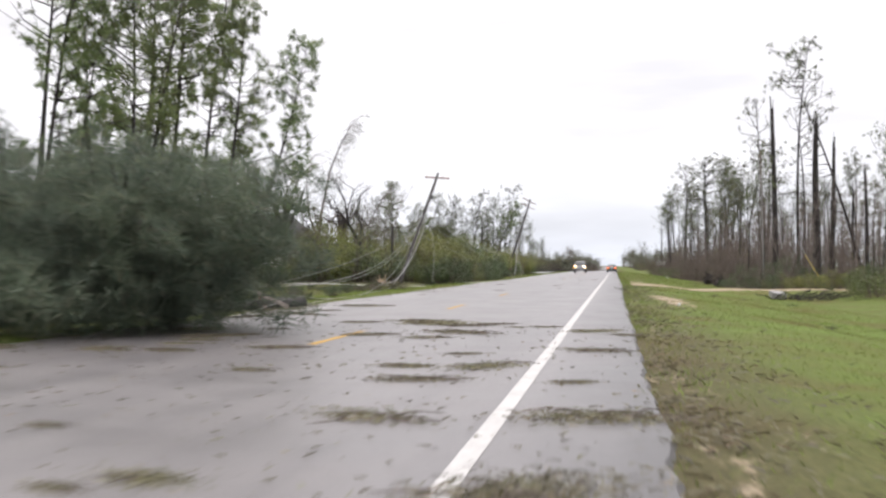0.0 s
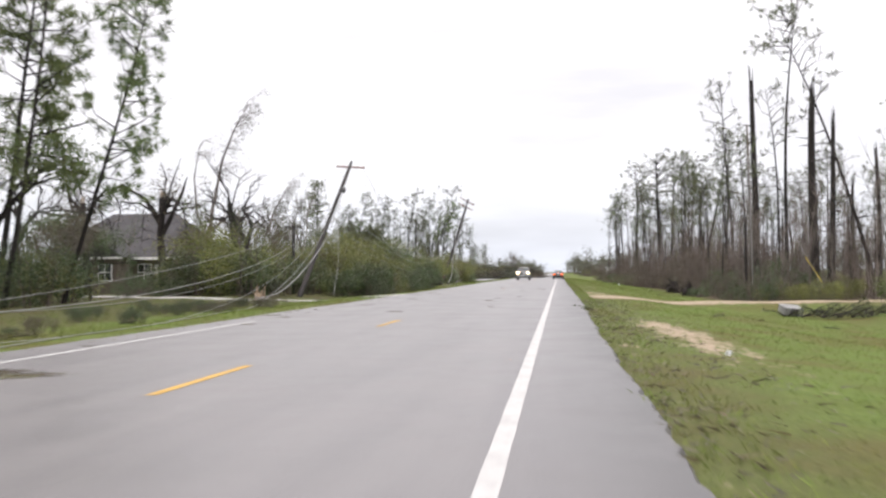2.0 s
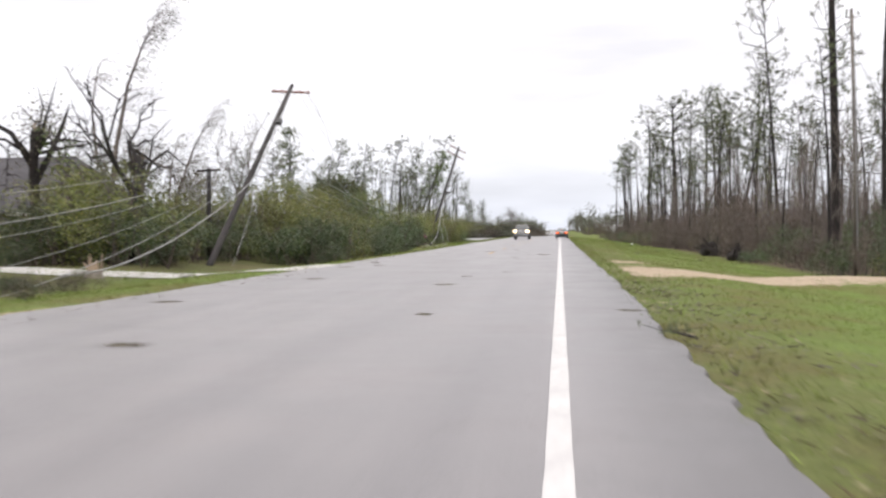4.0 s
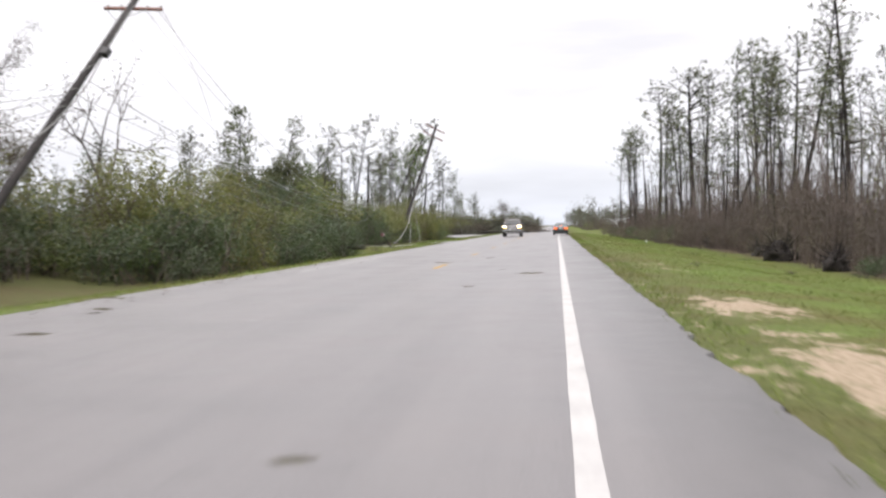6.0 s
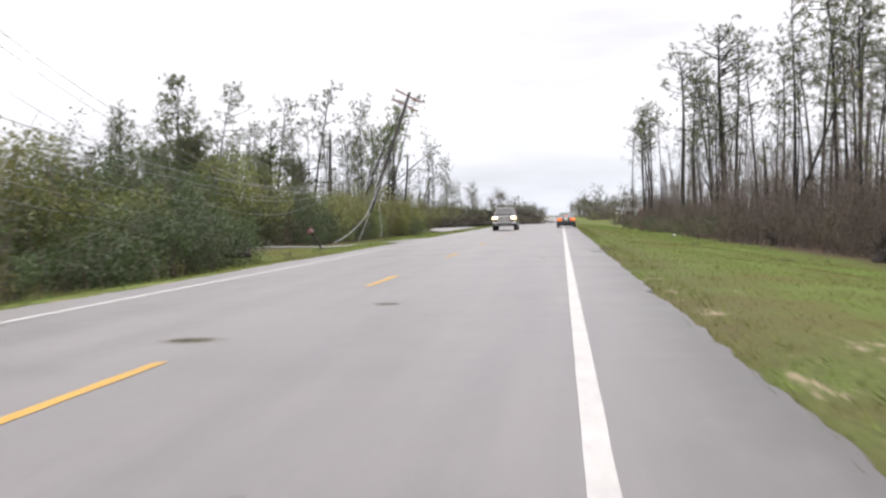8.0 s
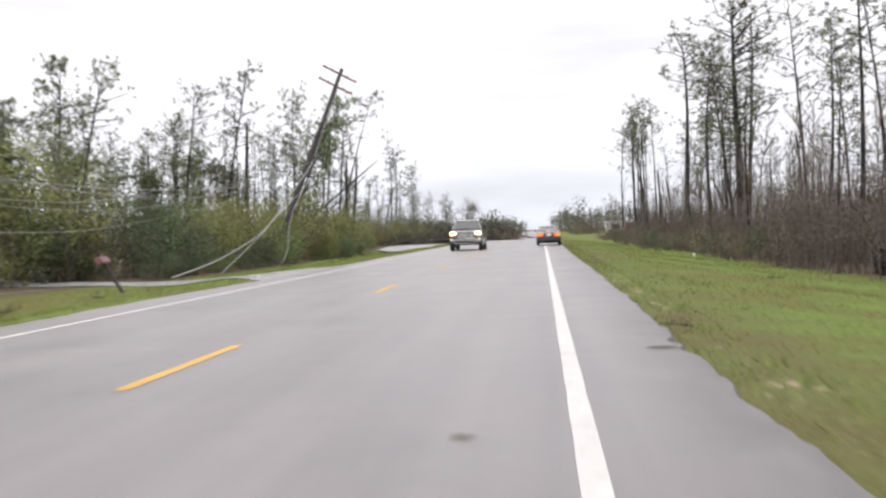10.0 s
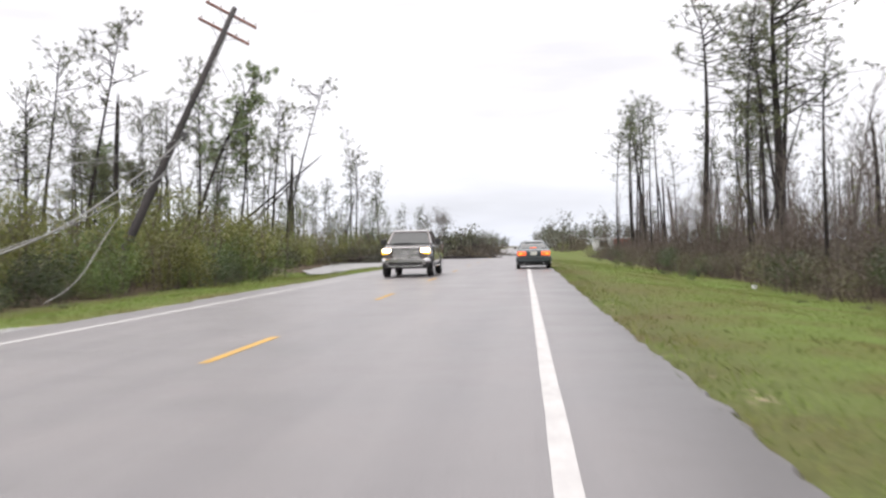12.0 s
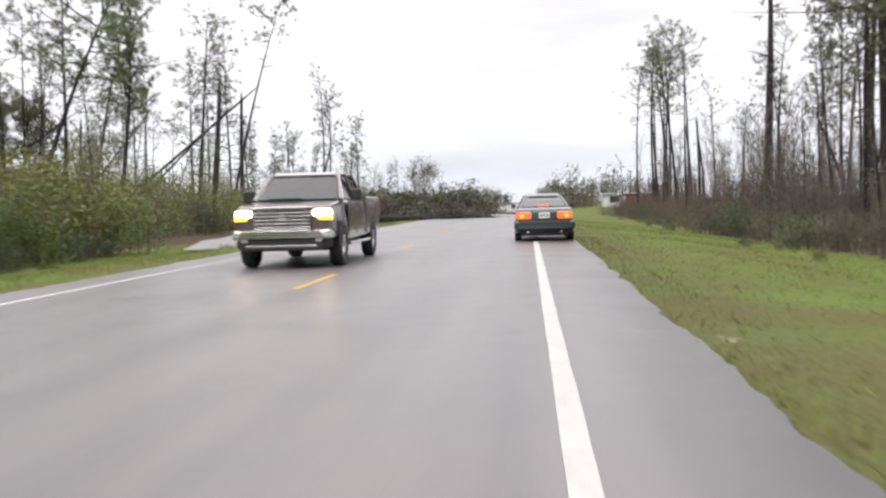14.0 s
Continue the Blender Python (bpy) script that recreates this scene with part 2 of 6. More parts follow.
SPLINTER = surface("splintered_wood", [(0.3, (0.20, 0.14, 0.09)), (0.7, (0.42, 0.33, 0.24))], 8.0, stretch=(1, 1, 0.2), rough=0.8)
POLE_WOOD = surface("weathered_pole_wood", [(0.3, (0.012, 0.010, 0.010)), (0.6, (0.027, 0.023, 0.022)), (0.8, (0.055, 0.049, 0.045))], 6.0, stretch=(1, 1, 0.12), rough=0.85, bumps=0.6)
ARM_WOOD = surface("crossarm_wood", [(0.3, (0.13, 0.058, 0.042)), (0.7, (0.25, 0.125, 0.095))], 6.0, rough=0.85)
WIRE = plain("weathered_wire", (0.19, 0.19, 0.185), 0.5, 0.3)
CERAMIC = plain("grey_ceramic", (0.35, 0.34, 0.33), 0.25)
STEEL = plain("galvanised_steel", (0.33, 0.34, 0.35), 0.45, 0.8)
SOIL = surface("dark_root_soil", [(0.3, (0.010, 0.009, 0.009)), (0.7, (0.040, 0.033, 0.028))], 6.0, rough=0.95, bumps=0.9, dist=0.05)
NEEDLES = foliage("pine_needles", [(0.0, (0.056, 0.070, 0.034)), (0.4, (0.086, 0.103, 0.048)), (0.8, (0.125, 0.142, 0.066)), (1.0, (0.14, 0.135, 0.075))], 0.4)
DARK_NEEDLES = foliage("fallen_pine_needles", [(0.0, (0.082, 0.118, 0.088)), (0.45, (0.112, 0.152, 0.108)), (0.8, (0.142, 0.178, 0.120)), (1.0, (0.17, 0.16, 0.12))], 0.5)
LEAVES = foliage("green_leaves", [(0.0, (0.066, 0.096, 0.026)), (0.45, (0.092, 0.130, 0.034)), (0.8, (0.122, 0.160, 0.044)), (1.0, (0.145, 0.145, 0.052))])
OLIVE = foliage("olive_shrub_leaves", [(0.0, (0.108, 0.120, 0.030)), (0.45, (0.135, 0.148, 0.038)), (0.8, (0.162, 0.172, 0.048)), (1.0, (0.175, 0.155, 0.065))])
DARK_LEAVES = foliage("dark_shrub_leaves", [(0.0, (0.038, 0.060, 0.025)), (0.5, (0.054, 0.080, 0.032)), (1.0, (0.080, 0.098, 0.042))])
BROWN_LEAVES = foliage("browned_leaves", [(0.0, (0.066, 0.052, 0.040)), (0.45, (0.090, 0.072, 0.054)), (0.8, (0.112, 0.094, 0.066)), (1.0, (0.100, 0.098, 0.052))], 0.35)
SPRING = foliage("fresh_green_needles", [(0.0, (0.080, 0.108, 0.044)), (0.45, (0.114, 0.148, 0.060)), (0.8, (0.145, 0.180, 0.074)), (1.0, (0.17, 0.165, 0.085))], 0.6)
TWIG = surface("grey_brown_twigs", [(0.3, (0.085, 0.070, 0.060)), (0.7, (0.185, 0.158, 0.138))], 5.0, rough=0.9, bumps=0.0)
UMBER = foliage("umber_olive_leaves", [(0.0, (0.060, 0.056, 0.030)), (0.45, (0.082, 0.077, 0.040)), (0.8, (0.104, 0.098, 0.050)), (1.0, (0.11, 0.092, 0.058))], 0.3)
GRASS = grass_mat()
LITTER = foliage("torn_leaf_litter", [(0.0, (0.075, 0.065, 0.042)), (0.4, (0.110, 0.098, 0.058)), (0.75, (0.130, 0.130, 0.062)), (1.0, (0.20, 0.15, 0.10))], 0.2)
HAZE_LEAVES = foliage("far_woodland_leaves", [(0.0, (0.050, 0.060, 0.040)), (0.5, (0.085, 0.095, 0.060)), (1.0, (0.13, 0.125, 0.09))], 0.2)
SHINGLE = surface("dark_roof_shingles", [(0.3, (0.028, 0.026, 0.029)), (0.7, (0.052, 0.049, 0.053))], 9.0, rough=0.9, bumps=0.5)
BRICK = surface("tan_brick", [(0.3, (0.085, 0.066, 0.052)), (0.7, (0.14, 0.11, 0.086))], 9.0, rough=0.85)
TRIM = plain("white_trim", (0.72, 0.72, 0.70), 0.5)
GLASS = plain("dark_window_glass", (0.018, 0.020, 0.022), 0.05)
TINT = plain("tinted_car_glass", (0.030, 0.034, 0.034), 0.06)
CAR_PAINT = plain("dark_green_grey_car_paint", (0.045, 0.058, 0.062), 0.3, 0.35, 0.6)
TRUCK_PAINT = plain("grey_brown_truck_paint", (0.122, 0.106, 0.104), 0.20, 0.45, 1.0)
CHROME = plain("chrome", (0.72, 0.72, 0.72), 0.12, 1.0)
BLACK = plain("black_plastic", (0.015, 0.015, 0.015), 0.55)
RUBBER = plain("tyre_rubber", (0.020, 0.020, 0.020), 0.85)
RIM = plain("alloy_rim", (0.45, 0.45, 0.46), 0.3, 0.9)
TAIL = glow("lit_tail_lens", (0.95, 0.14, 0.03), 0.6)
TAIL_AMBER = glow("lit_amber_lens", (1.0, 0.36, 0.05), 0.9)
HEAD = glow("lit_headlight", (1.0, 0.82, 0.52), 9.0)
AMBER = glow("lit_amber_signal", (1.0, 0.50, 0.03), 2.0)
PLATE = plain("number_plate", (0.80, 0.78, 0.70), 0.5)
PLATE_INK = plain("plate_bars", (0.06, 0.12, 0.10), 0.5)
PALE_WOOD = surface("weathered_pale_wood", [(0.3, (0.17, 0.14, 0.125)), (0.7, (0.33, 0.29, 0.265))], 8.0, stretch=(1, 1, 0.2), rough=0.85)
MAIL_RED = plain("faded_red_mailbox", (0.16, 0.070, 0.075), 0.6)
WHITE_METAL = plain("white_sheet_metal", (0.62, 0.63, 0.64), 0.5, 0.1)
GUARD_YELLOW = plain("yellow_plastic", (0.50, 0.36, 0.03), 0.5)
RED_WALL = plain("red_painted_wall", (0.30, 0.09, 0.06), 0.7)


# ---- mesh tools ----
class Geo:
    """Gathers points and faces for one mesh."""

    def __init__(self):
        self.v, self.f = [], []

    def faces(self, pts, faces):
        k = len(self.v)
        self.v.extend([tuple(p) for p in pts])
        self.f.extend([tuple(i + k for i in q) for q in faces])

    def arrays(self, pts, n):
        """Every n points make one face."""
        k = len(self.v)
        self.v.extend(map(tuple, pts.tolist()))
        self.f.extend([tuple(range(k + i, k + i + n)) for i in range(0, len(pts), n)])

    def tube(self, pts, radii, sides=6, cap=True):
        pts = [Vector(p) for p in pts]
        ring, out = [], []
        ref = Vector((0.31, 0.95, 0.11))
        for i, p in enumerate(pts):
            d = (pts[min(i + 1, len(pts) - 1)] - pts[max(i - 1, 0)]).normalized()
            a = d.cross(ref)
            if a.length < 1e-3:
                a = d.cross(Vector((1, 0, 0)))
            a.normalize()
            b = d.cross(a)
            for s in range(sides):
                t = 2 * math.pi * s / sides
                out.append(p + (a * math.cos(t) + b * math.sin(t)) * radii[i])
        for i in range(len(pts) - 1):
            for s in range(sides):
                s2 = (s + 1) % sides
                ring.append((i * sides + s, i * sides + s2, (i + 1) * sides + s2, (i + 1) * sides + s))
        if cap:
            ring.append(tuple(range(sides))[::-1])
            ring.append(tuple((len(pts) - 1) * sides + s for s in range(sides)))
        self.faces(out, ring)

    def mesh(self, name, mat, smooth=False):
        me = bpy.data.meshes.new(name)
        me.from_pydata(self.v, [], self.f)
        me.materials.append(mat)
        if smooth:
            me.polygons.foreach_set("use_smooth", [True] * len(me.polygons))
        me.update()
        return me


def part(name, geo, mat, parent, label="", smooth=False, m=None):
    """One mesh object under a thing or under a part."""
    ob = new(name, geo.mesh(name, mat, smooth) if isinstance(geo, Geo) else geo)
    ob.parent = parent
    if m is not None:
        ob.matrix_basis = m
    return tagged(ob, label)


def box(x0, x1, y0, y1, z0, z1, bev=0.0):
    bm = bmesh.new()
    bmesh.ops.create_cube(bm, size=1.0)
    for v in bm.verts:
        v.co = ((x0 + x1) / 2 + v.co.x * (x1 - x0), (y0 + y1) / 2 + v.co.y * (y1 - y0), (z0 + z1) / 2 + v.co.z * (z1 - z0))
    if bev:
        bmesh.ops.bevel(bm, geom=bm.edges[:], offset=bev, segments=2, affect="EDGES", profile=0.5)
    g = Geo()
    bm.verts.index_update()
    g.faces([v.co[:] for v in bm.verts], [[v.index for v in f.verts] for f in bm.faces])
    bm.free()
    return g


def loft(rings, caps=True):
    g = Geo()
    n = len(rings[0])
    pts = [p for r in rings for p in r]
    fs = []
    for i in range(len(rings) - 1):
        for s in range(n):
            s2 = (s + 1) % n
            fs.append((i * n + s, i * n + s2, (i + 1) * n + s2, (i + 1) * n + s))
    if caps:
        fs.append(tuple(range(n))[::-1])
        fs.append(tuple((len(rings) - 1) * n + s for s in range(n)))
    g.faces(pts, fs)
    return g


def blades(rng, base, tip, width):
    """Thin triangles from base points to tip points."""
    d = tip - base
    side = np.cross(d, rng.normal(size=d.shape))
    side /= np.linalg.norm(side, axis=1, keepdims=True) + 1e-9
    w = np.asarray(width).reshape(-1, 1) * 0.5
    return np.stack([base - side * w, base + side * w, tip], 1).reshape(-1, 3)


def leaf_quads(rng, c, size, slim=0.5):
    n = len(c)
    d = rng.normal(size=(n, 3))
    d /= np.linalg.norm(d, axis=1, keepdims=True)
    s = np.cross(d, rng.normal(size=(n, 3)))
    s /= np.linalg.norm(s, axis=1, keepdims=True)
    L = (size * rng.uniform(0.6, 1.3, n)).reshape(-1, 1) * 0.5
    return np.stack([c - d * L, c + s * L * slim, c + d * L, c - s * L * slim], 1).reshape(-1, 3)


TEMPLATES = {}


def place(key, build, m, label="", category="", group=""):
    """The first call builds a kind of thing, later ones copy it."""
    s = m.to_scale()
    if key not in TEMPLATES:
        TEMPLATES[key] = build()
        ob = TEMPLATES[key]
        ob.matrix_basis = m
    else:
        src = TEMPLATES[key]
        k = src.scale
        ob = copy_thing(src, m @ Matrix.Diagonal((1 / k[0], 1 / k[1], 1 / k[2], 1)))
    return tagged(ob, label, category, group)


def at(x, y, z, s=1.0, turn=0.0, lean=0.0, toward=0.0, sz=1.0):
    """A pose with scale; leaning by lean degrees toward a compass angle (0 is +x, 90 is +y)."""
    a = radians(toward)
    tip = Matrix.Rotation(radians(lean), 4, Vector((-math.sin(a), math.cos(a), 0)))
    return Matrix.Translation((x, y, z)) @ tip @ Matrix.Rotation(radians(turn), 4, "Z") @ Matrix.Diagonal((s, s, s * sz, 1))


# ---- ground, road ----
def smooth01(t):
    t = np.clip(t, 0, 1)
    return t * t * (3 - 2 * t)


def ground_z(x, y):
    """Height of the verges: level at the road, a shallow ditch on both sides."""
    x, y = np.asarray(x, float), np.asarray(y, float)
    right = -0.05 - 0.88 * smooth01((x - 1.6) / 9.5) + 0.40 * smooth01((x - 11.5) / 6.0)
    right = right + (np.maximum(right, -0.42) - right) * np.exp(-(((y - 47.5) / 4.2) ** 4))
    dip = 0.5 * smooth01((y - 52) / 10.0) * (1 - smooth01((y - 98) / 10.0))
    left = -0.04 - (0.26 + dip) * smooth01((-8.6 - x) / 4.5) + (0.10 + 0.8 * dip) * smooth01((-15 - x) / 6.0)
    z = np.where(x > -3.5, np.where(x > 1.0, right, -0.05), np.where(x < -8.0, left, -0.05))
    wob = 0.04 * np.sin(x * 0.7 + 1.3 * np.sin(y * 0.21)) * np.sin(y * 0.37 + 0.6 * x)
    return z + wob * smooth01(np.maximum(x - 1.6, -8.6 - x) / 2.0)


def gz(x, y):
    return float(ground_z(x, y))


def bare_at(x, y):
    """Where sand shows through the grass."""
    x, y = np.asarray(x, float), np.asarray(y, float)
    mouth = np.clip((4.5 - x) / 3.0, 0, 1)
    mid = 46.2 + 0.19 * (x - 2)
    drive = smooth01((x - 1.5) / 0.7) * np.where(x > 1.2, np.clip(1.55 - np.abs(y - mid) / (2.2 + 2.6 * mouth), 0, 1), 0)
    path = np.exp(-(((x - 2.9 - 0.05 * (16 - y)) / 0.8) ** 2) - ((y - 17.0) / 7.5) ** 2) * 0.76
    edge = np.exp(-((x - 1.55) / 0.3) ** 2) * 0.32
    left = np.exp(-((x + 8.35) / 0.35) ** 2) * 0.45
    worn = np.exp(-(((x - 2.6) / 1.0) ** 2) - ((y - 54.5) / 2.5) ** 2) * 0.85
    worn = np.maximum(worn, np.exp(-(((x - 2.9) / 0.8) ** 2) - ((y - 70.0) / 4.5) ** 2) * 0.50)
    return np.clip(np.maximum.reduce([drive * 0.80, path, edge, left, worn]), 0, 1)


def litter_at(x, y):
    """The dark forest floor behind the verges."""
    x, y = np.asarray(x, float), np.asarray(y, float)
    y = y + smooth01((np.abs(x) - 14) / 14.0) * (5 * np.sin(x * 0.13 + 1) + 3 * np.sin(x * 0.41))
    field = 0.45 * smooth01((x - 16) / 14.0) * (0.6 + 0.4 * np.sin(x * 0.21 + 1.7 * np.sin(y * 0.12)))
    brown = field + np.where(x > 0, np.exp(-(((x - 1.4) / 1.5) ** 2)) * (0.42 + 0.40 * (1 - smooth01((np.asarray(y) + 9) / 14.0))), 0)
    return np.clip(brown + np.maximum(smooth01((x - 10.2) / 2.0) * (0.1 + 0.9 * smooth01((np.asarray(y) - 48.5) / 4.0)) * (1 - 0.9 * smooth01((np.asarray(y) - 262) / 12.0)), smooth01((-12.4 - 2.6 * np.exp(-(((y - 106) / 11.0) ** 2)) - 2.6 * np.exp(-(((y - 158) / 10.0) ** 2)) - x) / 2.5) * (0.60 + 0.38 * smooth01((np.asarray(y) - 84) / 36.0))), 0, 1)


def sheet():
    xs = np.unique(np.concatenate([np.arange(-24, 24.01, 0.5), np.arange(1, 10, 0.25), np.geomspace(24, 3500, 26), -np.geomspace(24, 3500, 26)]))
    ys = np.unique(np.concatenate([np.arange(-26, 64, 0.5), np.arange(64, 200, 1.0), np.geomspace(200, 4200, 40), -np.geomspace(26, 1500, 20)]))
    X, Y = np.meshgrid(xs, ys)
    Z = ground_z(X, Y)
    nx, ny = len(xs), len(ys)
    pts = np.stack([X, Y, Z], -1).reshape(-1, 3)
    i = np.arange(nx * ny).reshape(ny, nx)
    q = np.stack([i[:-1, :-1], i[:-1, 1:], i[1:, 1:], i[1:, :-1]], -1).reshape(-1, 4)
    me = bpy.data.meshes.new("ground")
    me.from_pydata(pts.tolist(), [], q.tolist())
    for key, fn in (("bare", bare_at), ("litter", litter_at)):
        a = me.attributes.new(key, "FLOAT", "POINT")
        a.data.foreach_set("value", fn(pts[:, 0], pts[:, 1]).astype(np.float32))
    me.polygons.foreach_set("use_smooth", [True] * len(me.polygons))
    me.materials.append(GROUND)
    return tagged(new("ground", me), "grassy roadside ground with sandy bare patches", "ground", kind="structure")


sheet()

rng = np.random.default_rng(5)


def road_sheet():
    g = Geo()
    ys = np.concatenate([np.arange(-60, 220, 0.22), np.geomspace(220, 1500, 30)])

    def ragged(a):
        out = sum(rng.normal(0, a * k) * np.sin(ys * f + rng.uniform(0, 6.28)) for f, k in ((0.17, 0.7), (0.41, 0.45), (0.93, 0.3), (2.1, 0.25), (4.3, 0.2), (8.7, 0.2)))
        # broken-out chips here and there
        for c in rng.uniform(-30, 215, 42):
            out = out - rng.uniform(0.4, 1.7) * a * np.exp(-(((ys - c) / rng.uniform(0.15, 0.5)) ** 2))
        return out + rng.normal(0, a * 0.35, len(ys))

    r1 = 1.17 + 0.12 * smooth01((-8 - ys) / 6.0) + 0.10 * np.exp(-(((ys - 48) / 20.0) ** 2)) + ragged(0.05)
    l1 = -8.2 + ragged(0.07)
    cols = [l1 - 0.12, l1, np.full(len(ys), -5.4), np.full(len(ys), -3.6), np.full(len(ys), -1.8), r1, r1 + 0.12]
    zz = [-0.16, 0.0, 0.0, 0.0, 0.0, 0.0, -0.16]
    pts, fs, n = [], [], len(cols)
    for j, y in enumerate(ys):
        pts += [(cols[c][j], y, zz[c]) for c in range(n)]
    for j in range(len(ys) - 1):
        fs += [(j * n + c, j * n + c + 1, (j + 1) * n + c + 1, (j + 1) * n + c) for c in range(n - 1)]
    g.faces(pts, fs)
    return tagged(new("road", g.mesh("road", ASPHALT)), "grey worn asphalt two-lane road with broken edges", "road", kind="structure")


ROAD = road_sheet()


def stripe(name, x, y0, y1, w, mat, step=0.5):
    g = Geo()
    ys = np.arange(y0, y1 + step / 2, step)
    a = x - w / 2 + rng.normal(0, 0.002, len(ys))
    b = x + w / 2 + rng.normal(0, 0.002, len(ys))
    k = len(ys)
    pts = [(a[i], ys[i], 0.004) for i in range(k)] + [(b[i], ys[i], 0.004) for i in range(k)]
    g.faces(pts, [(i, k + i, k + i + 1, i + 1) for i in range(k - 1)])
    return part(name, g, mat, ROAD)


tagged(stripe("edge_line", 0.0, -60, 520, 0.145, WHITE_LINE), "worn white edge line")
tagged(stripe("edge_line", -7.2, 5, 21, 0.13, WHITE_LINE), "worn white edge line")
tagged(stripe("edge_line", -7.2, 66, 520, 0.13, WHITE_LINE), "worn white edge line")
for k in (*range(-3, 3), *range(6, 34)):
    y = -6.06 + 12.19 * k
    stripe("centre_dash", -3.6, y, y + 3.05, 0.125, YELLOW_LINE, 0.305)


def apron(name, pts, mat, z, label, category):
    """A flat paved or wet patch that follows the ground."""
    bm = bmesh.new()
    bm.faces.new([bm.verts.new((x, y, 0)) for x, y in pts])
    bmesh.ops.triangulate(bm, faces=bm.faces[:])
    for _ in range(4):
        bmesh.ops.subdivide_edges(bm, edges=[e for e in bm.edges if e.calc_length() > 1.0], cuts=1)
        bmesh.ops.triangulate(bm, faces=bm.faces[:])
    for v in bm.verts:
        v.co.z = (gz(v.co.x, v.co.y) if z is None else z) + (0.03 if z is None else 0)
        if v.is_boundary:
            v.co.x += 0.12 * math.sin(v.co.y * 5.1 + v.co.x * 3.7)
    me = bpy.data.meshes.new(name)
    bm.to_mesh(me)
    bm.free()
    me.materials.append(mat)
    return tagged(new(name, me), label, category, kind="structure")


apron("driveway", [(-8.1, 47), (-12, 47.6), (-22, 52), (-34, 62), (-34, 66), (-21, 56), (-12, 52), (-8.1, 53)], CONCRETE, None, "pale concrete driveway across the grass", "driveway")
apron("driveway", [(-8.1, 111), (-10, 114.3), (-16, 116.4), (-28, 118), (-28, 121), (-16, 119), (-10.5, 119.5), (-8.1, 122)], PALE_ASPHALT, None, "grey asphalt side driveway joining the road", "driveway")
apron("driveway", [(-9.4, 158), (-10.4, 170), (-10.5, 186), (-11, 197), (-17.5, 197), (-16.5, 186), (-14.4, 168), (-12, 159)], PALE_ASPHALT, -0.15, "wet grey pull-off beside the road", "driveway")


# ---- plants ----
def curve_pts(rng, H, bend, n=9):
    """The line of a trunk: upright, with a gentle sweep."""
    a, b = rng.uniform(0, 6.28), rng.uniform(0, 6.28)
    out = []
    for i in range(n):
        t = i / (n - 1)
        out.append((bend * t * t * math.cos(a) + 0.02 * H * math.sin(3 * t + b) * t, bend * t * t * math.sin(a) + 0.02 * H * math.cos(2.6 * t + a) * t, H * t))
    return out


def along(pts, t):
    f = min(max(t, 0), 0.9999) * (len(pts) - 1)
    i = int(f)
    return Vector(pts[i]).lerp(Vector(pts[i + 1]), f - i)


def tuft(rng, g, c, r, n, w):
    d = rng.normal(size=(n, 3)) + np.array([0, 0, 0.35])
    d /= np.linalg.norm(d, axis=1, keepdims=True)
    c = np.array(c)
    base = c + d * r * 0.12
    g.arrays(blades(rng, base, c + d * r * rng.uniform(0.6, 1.1, (n, 1)), w * rng.uniform(0.7, 1.4, n)), 3)


